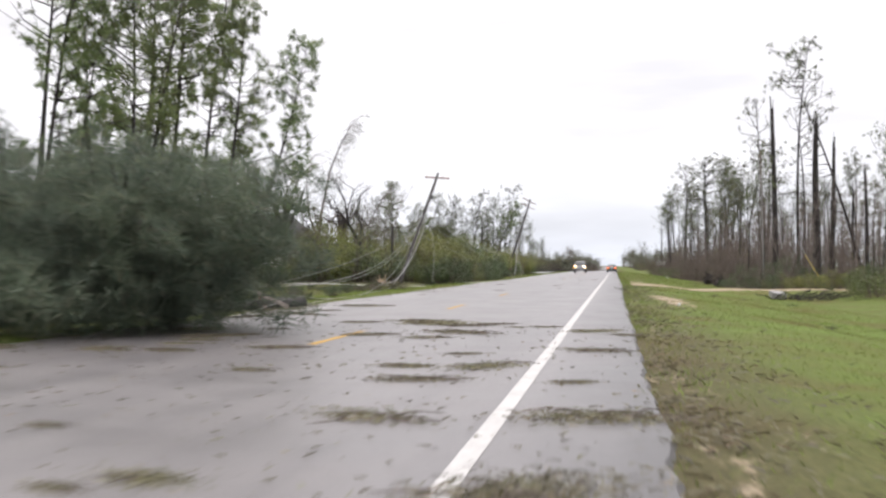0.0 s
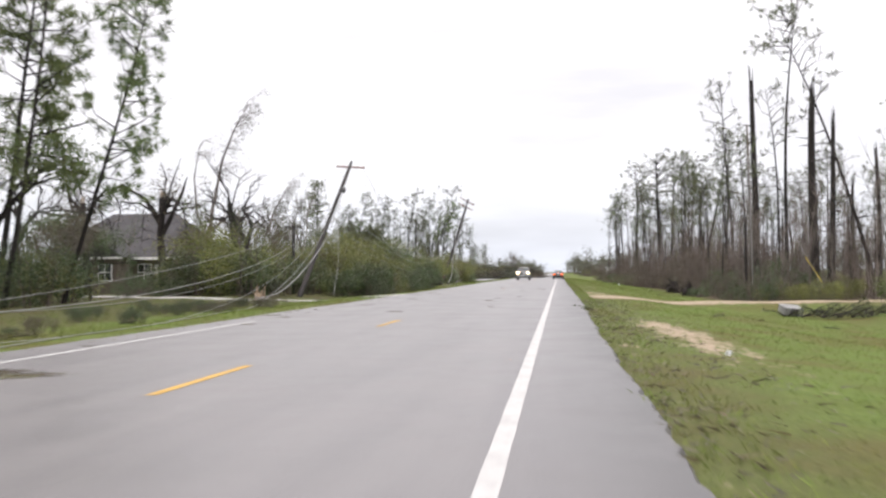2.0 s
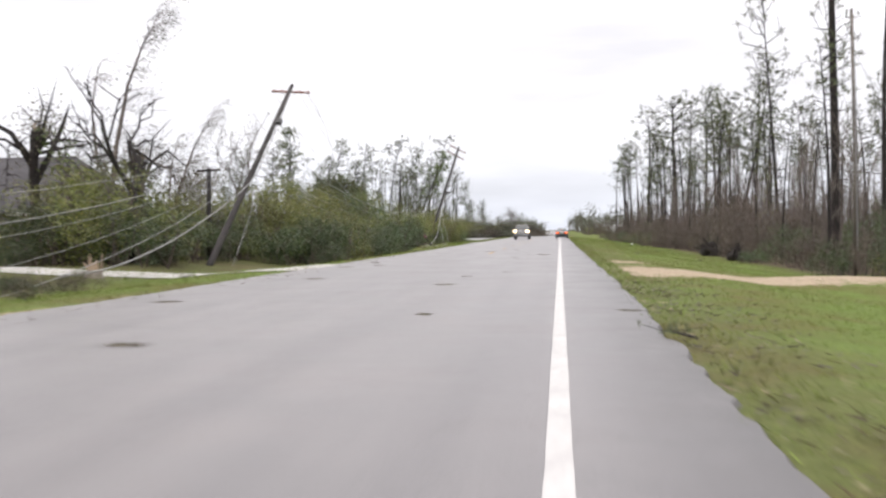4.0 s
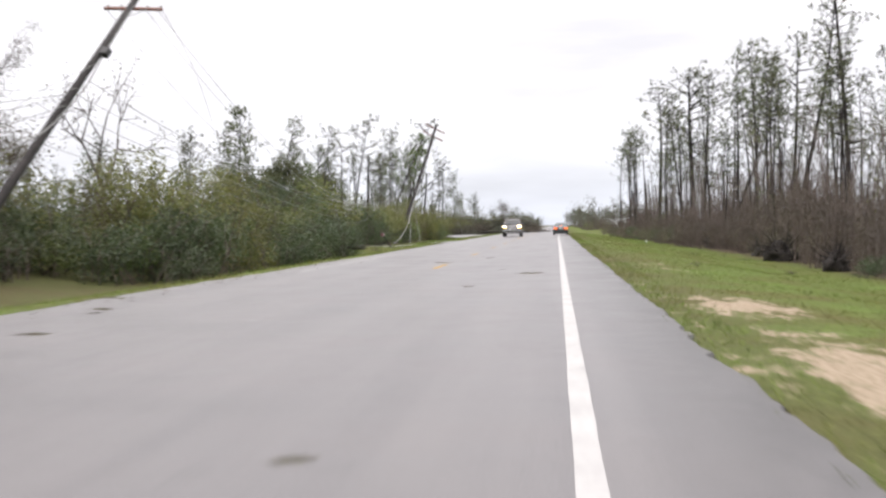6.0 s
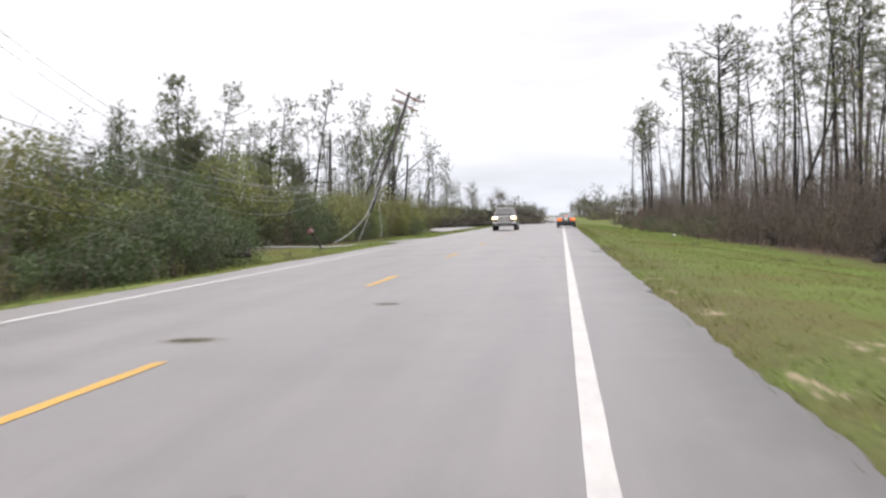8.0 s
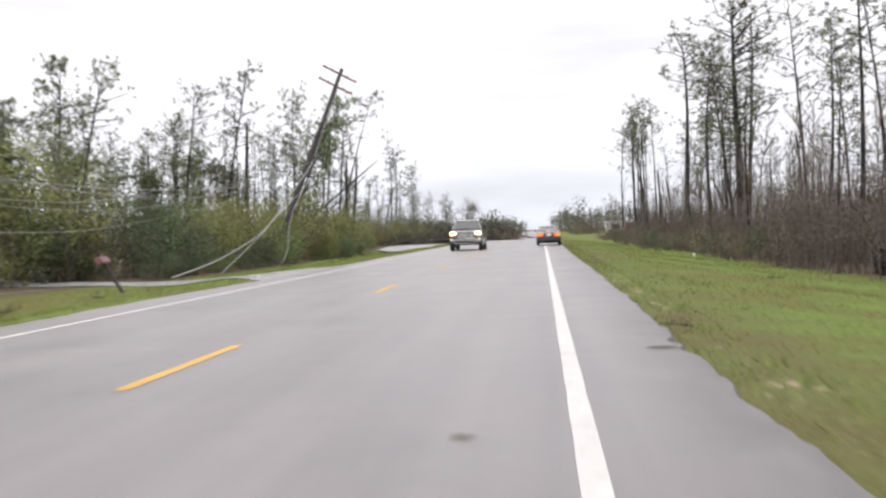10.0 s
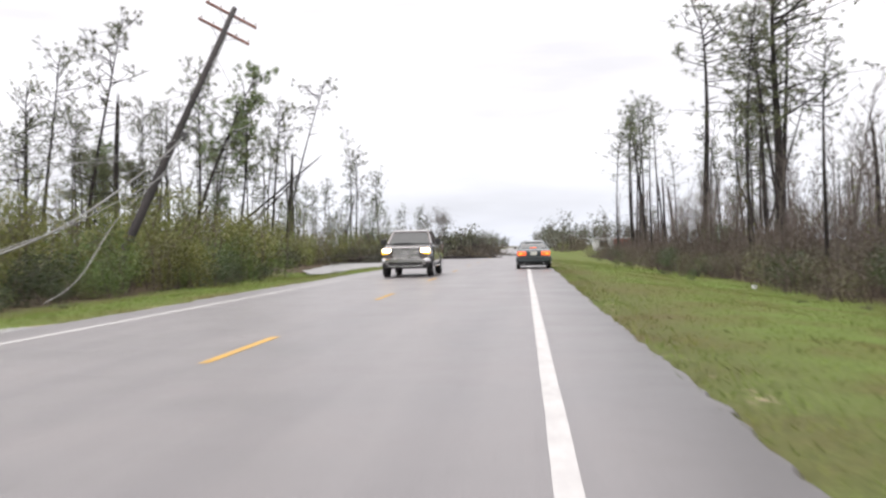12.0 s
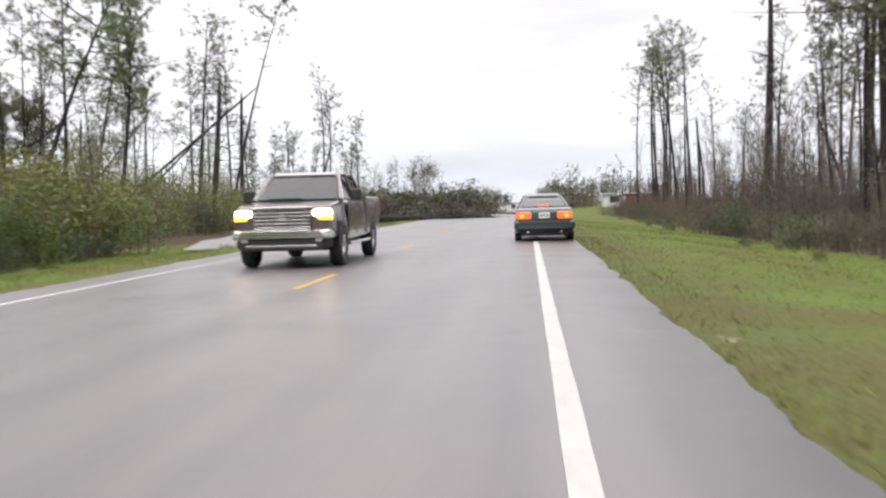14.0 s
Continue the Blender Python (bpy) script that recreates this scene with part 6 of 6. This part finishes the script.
def sedan(x, y):
    root = new("sedan_car")
    body = part("body", loft([ring(0.0, 0.76, 0.72, 0.40, 0.72), ring(0.10, 0.86, 0.80, 0.28, 0.94), ring(0.45, 0.88, 0.82, 0.24, 1.0), ring(1.1, 0.89, 0.84, 0.22, 1.0), ring(3.3, 0.89, 0.84, 0.22, 0.98), ring(4.2, 0.87, 0.80, 0.24, 0.86), ring(4.62, 0.80, 0.72, 0.30, 0.74), ring(4.75, 0.70, 0.62, 0.38, 0.62)]), CAR_PAINT, root, smooth=False)
    part("cabin_glass", loft([ring(0.72, 0.72, 0.66, 0.96, 1.03, 0.03), ring(1.15, 0.75, 0.60, 0.96, 1.22, 0.05), ring(1.65, 0.77, 0.50, 0.96, 1.37, 0.08), ring(2.45, 0.78, 0.52, 0.96, 1.39, 0.08), ring(3.40, 0.76, 0.66, 0.95, 1.01, 0.03)]), TINT, root)
    part("roof", loft([ring(1.46, 0.50, 0.43, 1.30, 1.355, 0.025), ring(1.70, 0.54, 0.46, 1.33, 1.41, 0.035), ring(2.3, 0.57, 0.49, 1.35, 1.43, 0.035), ring(2.62, 0.54, 0.48, 1.30, 1.37, 0.025)]), CAR_PAINT, root)
    for s in (-1, 1):
        for pts in (((0.715, 0.72, 0.99), (0.52, 1.58, 1.35)), ((0.79, 1.95, 0.98), (0.57, 1.95, 1.37)), ((0.75, 3.40, 0.98), (0.56, 2.48, 1.36))):
            g = Geo()
            g.tube([(s * p[0], p[1], p[2]) for p in pts], [0.05, 0.04], 6)
            part("pillar", g, CAR_PAINT, root)
        part("tail_light", box(min(s * 0.38, s * 0.82), max(s * 0.38, s * 0.82), -0.035, 0.10, 0.66, 0.87, 0.04), TAIL, root, "lit orange-red tail light")
        part("turn_signal", box(min(s * 0.60, s * 0.72), max(s * 0.60, s * 0.72), -0.042, -0.036, 0.70, 0.80), TAIL_AMBER, root, "lit amber signal lens")
        part("door_mirror", box(min(s * 0.88, s * 1.02), max(s * 0.88, s * 1.02), 3.0, 3.12, 0.98, 1.11, 0.03), BLACK, root)
        part("headlight", box(min(s * 0.42, s * 0.74), max(s * 0.42, s * 0.74), 4.62, 4.72, 0.52, 0.66, 0.02), CERAMIC, root)
        part("exhaust_pipe", box(min(s * 0.45, s * 0.53), max(s * 0.45, s * 0.53), -0.06, 0.2, 0.24, 0.31, 0.02), STEEL, root)
        for yy in (1.0, 3.75):
            wheel(root, s * 0.79, yy, 0.315, 0.20)
    part("rear_bumper", loft([ring(-0.08, 0.78, 0.78, 0.38, 0.58, 0.06), ring(0.02, 0.89, 0.89, 0.34, 0.62, 0.08), ring(0.3, 0.905, 0.905, 0.33, 0.62, 0.08)]), CAR_PAINT, root)
    part("bumper_trim", box(-0.80, 0.80, -0.092, -0.07, 0.50, 0.545, 0.01), BLACK, root)
    part("boot_panel", box(-0.375, 0.375, -0.02, 0.05, 0.66, 0.87, 0.015), CAR_PAINT, root)
    part("underbody", box(-0.72, 0.72, 0.15, 4.5, 0.16, 0.26), BLACK, root)
    part("brake_light", box(-0.16, 0.16, 0.72, 0.78, 1.03, 1.07, 0.01), TAIL, root, "lit high brake light")
    plate(root, 0.0, -0.03, 0.77, -1)
    root.matrix_basis = pose(x, y, 0.0)
    return tagged(root, "dark grey-green sedan with lit tail lights on the edge line", "car")


sedan(0.27, 155.5)


def pickup(x, y):
    root = new("pickup_truck")
    part("body", loft([ring(0.0, 0.90, 0.86, 0.62, 1.16), ring(0.10, 0.97, 0.92, 0.58, 1.24), ring(0.9, 1.0, 0.93, 0.55, 1.30), ring(1.55, 1.01, 0.95, 0.50, 1.34), ring(3.85, 1.01, 0.96, 0.50, 1.34)]), TRUCK_PAINT, root)
    part("cabin_glass", loft([ring(1.30, 0.90, 0.84, 1.30, 1.36, 0.02), ring(2.05, 0.90, 0.70, 1.30, 1.88, 0.06), ring(3.45, 0.90, 0.70, 1.30, 1.89, 0.06), ring(3.84, 0.90, 0.78, 1.30, 1.38, 0.02)]), TINT, root)
    part("roof", loft([ring(1.95, 0.71, 0.66, 1.80, 1.875, 0.02), ring(2.25, 0.75, 0.69, 1.86, 1.94, 0.03), ring(3.3, 0.75, 0.69, 1.86, 1.95, 0.03), ring(3.58, 0.72, 0.66, 1.80, 1.88, 0.02)]), TRUCK_PAINT, root)
    for s in (-1, 1):
        for pts in (((0.90, 1.32, 1.32), (0.72, 2.06, 1.88)), ((0.93, 2.75, 1.32), (0.74, 2.70, 1.9)), ((0.93, 3.84, 1.32), (0.73, 3.44, 1.9))):
            g = Geo()
            g.tube([(s * p[0], p[1], p[2]) for p in pts], [0.06, 0.045], 6)
            part("pillar", g, TRUCK_PAINT, root)
        part("bed_side", loft([ring(3.88, 0.06, 0.06, 0.55, 1.40, 0.02), ring(5.82, 0.06, 0.06, 0.60, 1.40, 0.02)]), TRUCK_PAINT, root, m=Matrix.Translation((s * 0.95, 0, 0)))
        head = part("headlight", box(min(s * 0.60, s * 0.94), max(s * 0.60, s * 0.94), -0.03, 0.22, 1.01, 1.15, 0.04), HEAD, root, "lit warm headlight")
        part("turn_signal", box(min(s * 0.70, s * 0.965), max(s * 0.70, s * 0.965), -0.015, 0.20, 0.94, 1.004, 0.02), AMBER, head, "lit amber signal")
        part("fog_light", box(min(s * 0.66, s * 0.80), max(s * 0.66, s * 0.80), -0.17, -0.10, 0.52, 0.61, 0.02), CERAMIC, root)
        part("door_mirror", box(min(s * 1.03, s * 1.27), max(s * 1.03, s * 1.27), 1.70, 1.86, 1.30, 1.56, 0.04), BLACK, root)
        part("running_board", box(min(s * 0.90, s * 1.08), max(s * 0.90, s * 1.08), 1.45, 3.9, 0.40, 0.46, 0.015), CHROME, root)
        for yy in (2.05, 3.0):
            d = part("door", box(min(s * 1.0, s * 1.013), max(s * 1.0, s * 1.013), yy - 0.45, yy + 0.46, 0.58, 1.30, 0.004), TRUCK_PAINT, root)
            part("door_handle", box(min(s * 1.013, s * 1.045), max(s * 1.013, s * 1.045), yy + 0.22, yy + 0.38, 1.10, 1.14, 0.008), BLACK, d)
        for yy in (0.95, 4.75):
            wheel(root, s * 0.90, yy, 0.40, 0.26)
            g = Geo()
            n = 16
            pts = []
            for q in (0.40, 0.50):
                pts += [(s * 1.016, yy + q * math.cos(math.pi * i / (n - 1)), 0.42 + q * math.sin(math.pi * i / (n - 1))) for i in range(n)]
            pts += [(s * 0.93, p[1], p[2]) for p in pts]
            fs = [(i, i + 1, n + i + 1, n + i) for i in range(n - 1)] + [(i, i + 1, 2 * n + i + 1, 2 * n + i) for i in range(n - 1)]
            g.faces(pts, fs)
            part("wheel_arch", g, BLACK, root)
        part("tail_light", box(min(s * 0.93, s * 1.02), max(s * 0.93, s * 1.02), 5.74, 5.86, 0.95, 1.32, 0.02), MAIL_RED, root, "red tail light")
    part("bed_floor", box(-0.9, 0.9, 3.88, 5.8, 0.62, 0.70), BLACK, root)
    part("tailgate", box(-0.9, 0.9, 5.76, 5.84, 0.68, 1.40, 0.015), TRUCK_PAINT, root)
    part("underbody", box(-0.80, 0.80, 0.2, 5.7, 0.34, 0.56), BLACK, root)
    grille = part("grille", box(-0.585, 0.585, -0.02, 0.06, 0.76, 1.19, 0.03), BLACK, root, "black grille with chrome bars")
    for z in (0.80, 0.87, 0.94, 1.01, 1.08):
        part("grille_bar", box(-0.56, 0.56, -0.075, -0.021, z - 0.023, z + 0.023, 0.008), CHROME, grille)
    part("grille_surround", box(-0.59, 0.59, -0.06, -0.021, 1.14, 1.20, 0.01), CHROME, grille)
    g = Geo()
    g.tube([(0, -0.058, 0.99), (0, -0.072, 0.99)], [0.075, 0.068], 16)
    part("emblem", g, STEEL, grille)
    part("front_bumper", loft([ring(-0.19, 0.82, 0.80, 0.60, 0.73, 0.04), ring(-0.12, 0.97, 0.95, 0.58, 0.76, 0.05), ring(0.1, 1.0, 0.98, 0.58, 0.76, 0.05)]), CHROME, root)
    part("lower_bumper", loft([ring(-0.15, 0.80, 0.80, 0.38, 0.575, 0.04), ring(0.12, 0.96, 0.96, 0.40, 0.575, 0.05)]), BLACK, root)
    part("skid_trim", box(-0.70, 0.70, -0.165, -0.152, 0.43, 0.47, 0.005), CHROME, root)
    part("wiper", box(-0.62, 0.1, 1.29, 1.31, 1.365, 1.385, 0.004), BLACK, root)
    root.matrix_basis = pose(x, y, 0.0)
    return tagged(root, "grey-brown pickup truck with lit headlights in the far lane", "truck")


pickup(-4.95, 145.0)


# ---- litter on the road ----
def litter_clump(seed, n=150):
    def build():
        rg = np.random.default_rng(seed)
        root = new("leaf_debris")
        tw, lv = Geo(), Geo()
        for _ in range(9):
            a, r = rg.uniform(0, 6.28), rg.uniform(0, 0.7)
            p = Vector((math.cos(a) * r, math.sin(a) * r * 0.6, 0.015))
            d = Vector((rg.normal(), rg.normal() * 0.6, 0)).normalized() * rg.uniform(0.25, 0.8)
            tw.tube([p, p + d * 0.5 + Vector((0, 0, rg.uniform(0, 0.05))), p + d], [0.011, 0.009, 0.004], 4, False)
        c = np.stack([rg.normal(0, 0.42, n), rg.normal(0, 0.24, n), np.abs(rg.normal(0, 0.015, n)) + 0.012], 1)
        a = rg.uniform(0, 6.28, n)
        tip = c + np.stack([np.cos(a) * 0.13, np.sin(a) * 0.13, rg.normal(0, 0.01, n)], 1)
        tip[:, 2] = np.maximum(tip[:, 2], 0.01)
        lv.arrays(blades(rg, c, tip, np.full(n, 0.016)), 3)
        part("twig", tw, STEM, root)
        part("needle_mat", lv, LITTER, root)
        return root
    return build


LIT = [litter_clump(91, 560), litter_clump(92, 720), litter_clump(93, 400)]
rng = np.random.default_rng(33)
spots = [(-0.6, -8.9, 1.0), (-3.0, 0.1, 1.3), (-1.0, -12.8, 1.0), (0.75, -12.6, 1.2), (-2.7, -0.6, 1.2), (-2.1, -1.2, 1.0), (-1.8, -3.2, 1.2), (-2.5, 38.1, 0.8), (-4.6, 26.6, 0.9), (-0.8, 63.7, 1.0), (-3.9, 71.6, 0.9), (-1.9, 58.7, 0.5), (0.9, 93.5, 0.5), (-0.7, 89.5, 0.3), (-2.6, 75.5, 0.6), (-2.4, 41.9, 0.5), (-6.2, 50.4, 0.6), (0.6, -6.5, 0.9), (0.5, -2.5, 0.9), (0.4, -15.2, 1.3), (-1.6, 66.0, 0.3), (-1.5, 44.4, 0.4), (-6.2, 41, 0.8), (-6.8, 33, 0.9), (1.0, 31.0, 0.6), (-1.9, 30.4, 0.6)]
for _ in range(28):
    spots.append((rng.uniform(-7.9, 1.1), -18.0 + 21 * rng.random() ** 1.1, rng.uniform(0.35, 0.95)))
for _ in range(10):
    spots.append((rng.uniform(-8.2, -6.2), rng.uniform(2, 60), rng.uniform(0.4, 0.9)))
for _ in range(30):
    spots.append((-8.5 + 3.4 * rng.random() ** 1.4, rng.uniform(-11, 9), rng.uniform(0.4, 1.0)))
for i, (x, y, s) in enumerate(spots):
    s *= 0.34 if y > 12 else 0.66
    place("litter_%d" % (i % 3), LIT[i % 3], at(x, y, 0.004, s, rng.normal() * 25), "torn pine needles and twigs strewn on the asphalt", "debris", "storm litter on the road")


def litter_dust():
    """Single leaves and needles too small to pick apart."""
    rg = np.random.default_rng(95)
    g = Geo()
    n = 2600
    x = rg.uniform(-8.6, 1.4, n)
    y = -20 + 19 * rg.random(n) ** 1.2
    k = rg.random(n) < 0.45
    x = np.where(k, -8.5 + np.abs(rg.normal(0, 0.55, n)), x)
    y = np.where(k, rg.uniform(-15, 75, n), y)
    c = np.stack([x, y, np.full(n, 0.012)], 1)
    a = rg.uniform(0, 6.28, n)
    L = rg.uniform(0.04, 0.11, n)
    g.arrays(blades(rg, c, c + np.stack([np.cos(a) * L, np.sin(a) * L, rg.uniform(0, 0.02, n)], 1), np.full(n, 0.018)), 3)
    return tagged(new("leaf_litter", g.mesh("leaf_litter", LITTER)), "scattered leaves and needles on the asphalt", "litter", kind="stuff")


litter_dust()


def verge_litter():
    """Torn brown needles and twigs combed over the edge of the grass."""
    rg = np.random.default_rng(96)
    g = Geo()
    n = 5200
    x = 1.25 + np.abs(rg.normal(0, 0.9, n))
    y = -20 + 60 * rg.random(n) ** 1.6
    keep = np.sin(x * 2.3 + y * 0.9) * np.sin(y * 0.53 - x) + rg.normal(0, 0.5, n) > 0.0
    x, y = x[keep], y[keep]
    n = len(x)
    c = np.stack([x, y, ground_z(x, y) + 0.03], 1)
    a, L = rg.uniform(0, 6.28, n), rg.uniform(0.06, 0.2, n)
    g.arrays(blades(rg, c, c + np.stack([np.cos(a) * L, np.sin(a) * L, rg.uniform(0, 0.05, n)], 1), np.full(n, 0.022)), 3)
    return tagged(new("leaf_litter", g.mesh("leaf_litter", LITTER)), "torn brown needles and twigs in the verge grass", "litter", kind="stuff")


verge_litter()


def fallen_branch(seed):
    def build():
        rg = np.random.default_rng(seed)
        root = new("fallen_branch")
        w, l = Geo(), Geo()
        w.tube([(-0.8, 0, 0.06), (0, 0.1, 0.12), (0.9, -0.05, 0.08)], [0.04, 0.03, 0.01], 5)
        for _ in range(12):
            p = Vector((rg.uniform(-0.5, 0.8), 0.05, 0.1))
            e = p + Vector((rg.normal() * 0.35, rg.normal() * 0.4, rg.uniform(0, 0.25)))
            w.tube([p, e], [0.014, 0.005], 3, False)
            tuft(rg, l, e, 0.22, 10, 0.03)
        tagged(part("bough", w, BARK, root), kind="stuff")
        tagged(part("needle_tuft", l, NEEDLES if seed % 2 else LITTER, root), kind="stuff")
        return root
    return build


BR = [fallen_branch(101), fallen_branch(102)]
bspots = [(1.3, 27.5, 0.4), (1.3, 95.5, 0.25)]
for _ in range(16):
    bspots.append((rng.uniform(3.5, 10.5), rng.uniform(0, 175), rng.uniform(0.2, 0.4)))
for _ in range(18):
    bspots.append((rng.uniform(-13, -10.5), rng.uniform(10, 175), rng.uniform(0.3, 0.6)))
for i, (x, y, s) in enumerate(bspots):
    z = gz(x, y) if (x > 1.3 or x < -8.2) else 0.0
    place("branch_%d" % (i % 2), BR[i % 2], at(x, y, z, s, rng.uniform(0, 360)), "broken pine branch lying in the roadside grass", "branch", "broken branches on the verge")


def crumpled(name, x, y, size, seed, label, category):
    """A torn sheet bent into folds."""
    rg = np.random.default_rng(seed)
    g = Geo()
    n = 6
    z0 = gz(x, y)
    for off in (0.0, 0.012):
        pts = []
        for i in range(n):
            for j in range(n):
                u, v = i / (n - 1) - 0.5, j / (n - 1)
                pts.append((x + u * size + 0.10 * size * math.sin(5 * v + seed), y + 0.25 * size * math.sin(6 * u + 3 * v + seed) + off, z0 + v * size * 0.8 + 0.06 * size * rg.normal()))
        g.faces(pts, [(i * n + j, i * n + j + 1, (i + 1) * n + j + 1, (i + 1) * n + j) for i in range(n - 1) for j in range(n - 1)])
    return tagged(new(name, g.mesh(name, WHITE_METAL)), label, category)


crumpled("torn_sheet", -19.6, 120.2, 0.8, 2, "torn white sheet metal caught in the shrubs", "sheet metal")
crumpled("litter_scrap", 2.9, 11.9, 0.09, 4, "small crumpled white scrap in the grass", "litter")
crumpled("litter_scrap", 9.4, 148.0, 0.2, 6, "small crumpled white scrap in the grass", "litter")
for i in range(22):
    y = rng.uniform(120, 215)
    put_shrub(("dark_b", "olive_b", "brown_c")[i % 3], rng.uniform(7.8, 10.6), y, rng.uniform(0.12, 0.26), 1.0, "weeds in the ditch", "small green weed clump in the ditch")


# ---- the far part of the thickets, joined ----
def far_thicket():
    rg = np.random.default_rng(141)
    root = new("far_thicket")
    gathered = collections.defaultdict(list)
    for key, m in FAR_SHRUBS:
        for child in TEMPLATES[key].children:
            me = child.data
            co = np.empty(len(me.vertices) * 3)
            me.vertices.foreach_get("co", co)
            co = co.reshape(-1, 3)
            if me.materials[0] == STEM:
                gathered["stem_frame", STEM.name, 4].append((co, np.array([p.vertices[:] for p in me.polygons]), m))
            else:
                tri = co.reshape(-1, 3, 3)
                pick = tri[rg.random(len(tri)) < 0.26].reshape(-1, 3)
                gathered["foliage", me.materials[0].name, 3].append((pick, np.arange(len(pick)).reshape(-1, 3), m))
    for (name, mat, n), items in gathered.items():
        vs, fs, k = [], [], 0
        for co, f, m in items:
            a = np.array(m)
            vs.append(co @ a[:3, :3].T + a[:3, 3])
            fs.append(f + k)
            k += len(co)
        v, f = np.concatenate(vs), np.concatenate(fs)
        me = bpy.data.meshes.new(name)
        me.vertices.add(len(v))
        me.vertices.foreach_set("co", v.ravel())
        me.loops.add(f.size)
        me.loops.foreach_set("vertex_index", f.ravel().astype(np.int32))
        me.polygons.add(len(f))
        me.polygons.foreach_set("loop_start", np.arange(0, f.size, n, dtype=np.int32))
        me.update(calc_edges=True)
        me.materials.append(bpy.data.materials[mat])
        tagged(part(name, me, None, root), kind="stuff")
    return tagged(root, "dense far thicket of olive and browned shrubs", "thicket", kind="stuff")


far_thicket()


# ---- grass ----
def grass(name, n, x0, x1, y0, y1, seed, low, high, power=1.6):
    rg = np.random.default_rng(seed)
    x = rg.uniform(x0, x1, n)
    y = y0 + (y1 - y0) * rg.random(n) ** power
    keep = bare_at(x, y) < rg.uniform(0.2, 0.75, n)
    clump = 0.5 + 0.5 * np.sin(x * 1.7 + 2 * np.sin(y * 0.6)) * np.sin(y * 1.1 + x)
    keep &= rg.random(n) < 0.7 + 0.3 * clump
    keep &= rg.random(n) > 0.85 * litter_at(x, y)
    x, y, clump = x[keep], y[keep], clump[keep]
    k = len(x)
    b = np.stack([x, y, ground_z(x, y) - 0.01], 1)
    h = rg.uniform(low, high, k) * (0.8 + 0.4 * clump)
    lean = rg.normal(0, 0.6, (k, 2)) * h[:, None]
    tip = b + np.stack([lean[:, 0], lean[:, 1], h], 1)
    g = Geo()
    g.arrays(blades(rg, b, tip, rg.uniform(0.008, 0.018, k)), 3)
    return tagged(new(name, g.mesh(name, GRASS)), "short uneven roadside grass", "grass", kind="stuff")


def brush_heap():
    """Torn green boughs thrown into the ditch beside the culvert."""
    rg = np.random.default_rng(121)
    root = new("brush_heap")
    w, l = Geo(), Geo()
    for _ in range(34):
        p = Vector((rg.normal() * 0.9, rg.normal() * 0.6, 0.08))
        a = rg.normal() * 0.5 + (3.14 if rg.random() < 0.3 else 0)
        L = rg.uniform(0.7, 1.7)
        e = p + Vector((math.cos(a) * L, math.sin(a) * L * 0.6, rg.uniform(0.0, 0.75)))
        w.tube([p, p.lerp(e, 0.5) + Vector((0, 0, 0.1)), e], [0.035, 0.022, 0.006], 4, False)
        for _ in range(5):
            tuft(rg, l, p.lerp(e, rg.uniform(0.3, 1.0)), rg.uniform(0.15, 0.3), 12, 0.03)
    tagged(part("bough", w, BARK, root), kind="stuff")
    tagged(part("needle_tuft", l, NEEDLES, root), kind="stuff")
    root.matrix_basis = at(12.3, 40.3, gz(12.3, 40.3), 1.0, 10)
    return tagged(root, "heap of torn dark green pine boughs in the ditch", "brush heap")


brush_heap()


def guy_guard():
    root = new("guy_wire")
    g = Geo()
    g.tube([(12.0, 58.8, 8.4), (16.3, 57.4, gz(16.3, 57.4))], [0.012, 0.012], 5)
    part("cable", g, STEEL, root)
    g = Geo()
    g.tube([(15.05, 57.84, 1.95), (15.95, 57.54, 0.35)], [0.03, 0.03], 8)
    part("guard", g, GUARD_YELLOW, root, "yellow plastic guy guard")
    return tagged(root, "steel guy wire with a yellow plastic guard", "guy wire")


guy_guard()

grass("grass", 150000, 1.25, 11.5, -19, 190, 111, 0.03, 0.09, 1.0)
grass("grass", 60000, -14.5, -8.25, 5, 190, 112, 0.05, 0.14, 1.0)
grass("grass", 16000, -22, -14, 8, 56, 113, 0.08, 0.25, 1.0)
grass("grass", 16000, 1.17, 1.9, -19, 160, 114, 0.05, 0.12, 1.0)
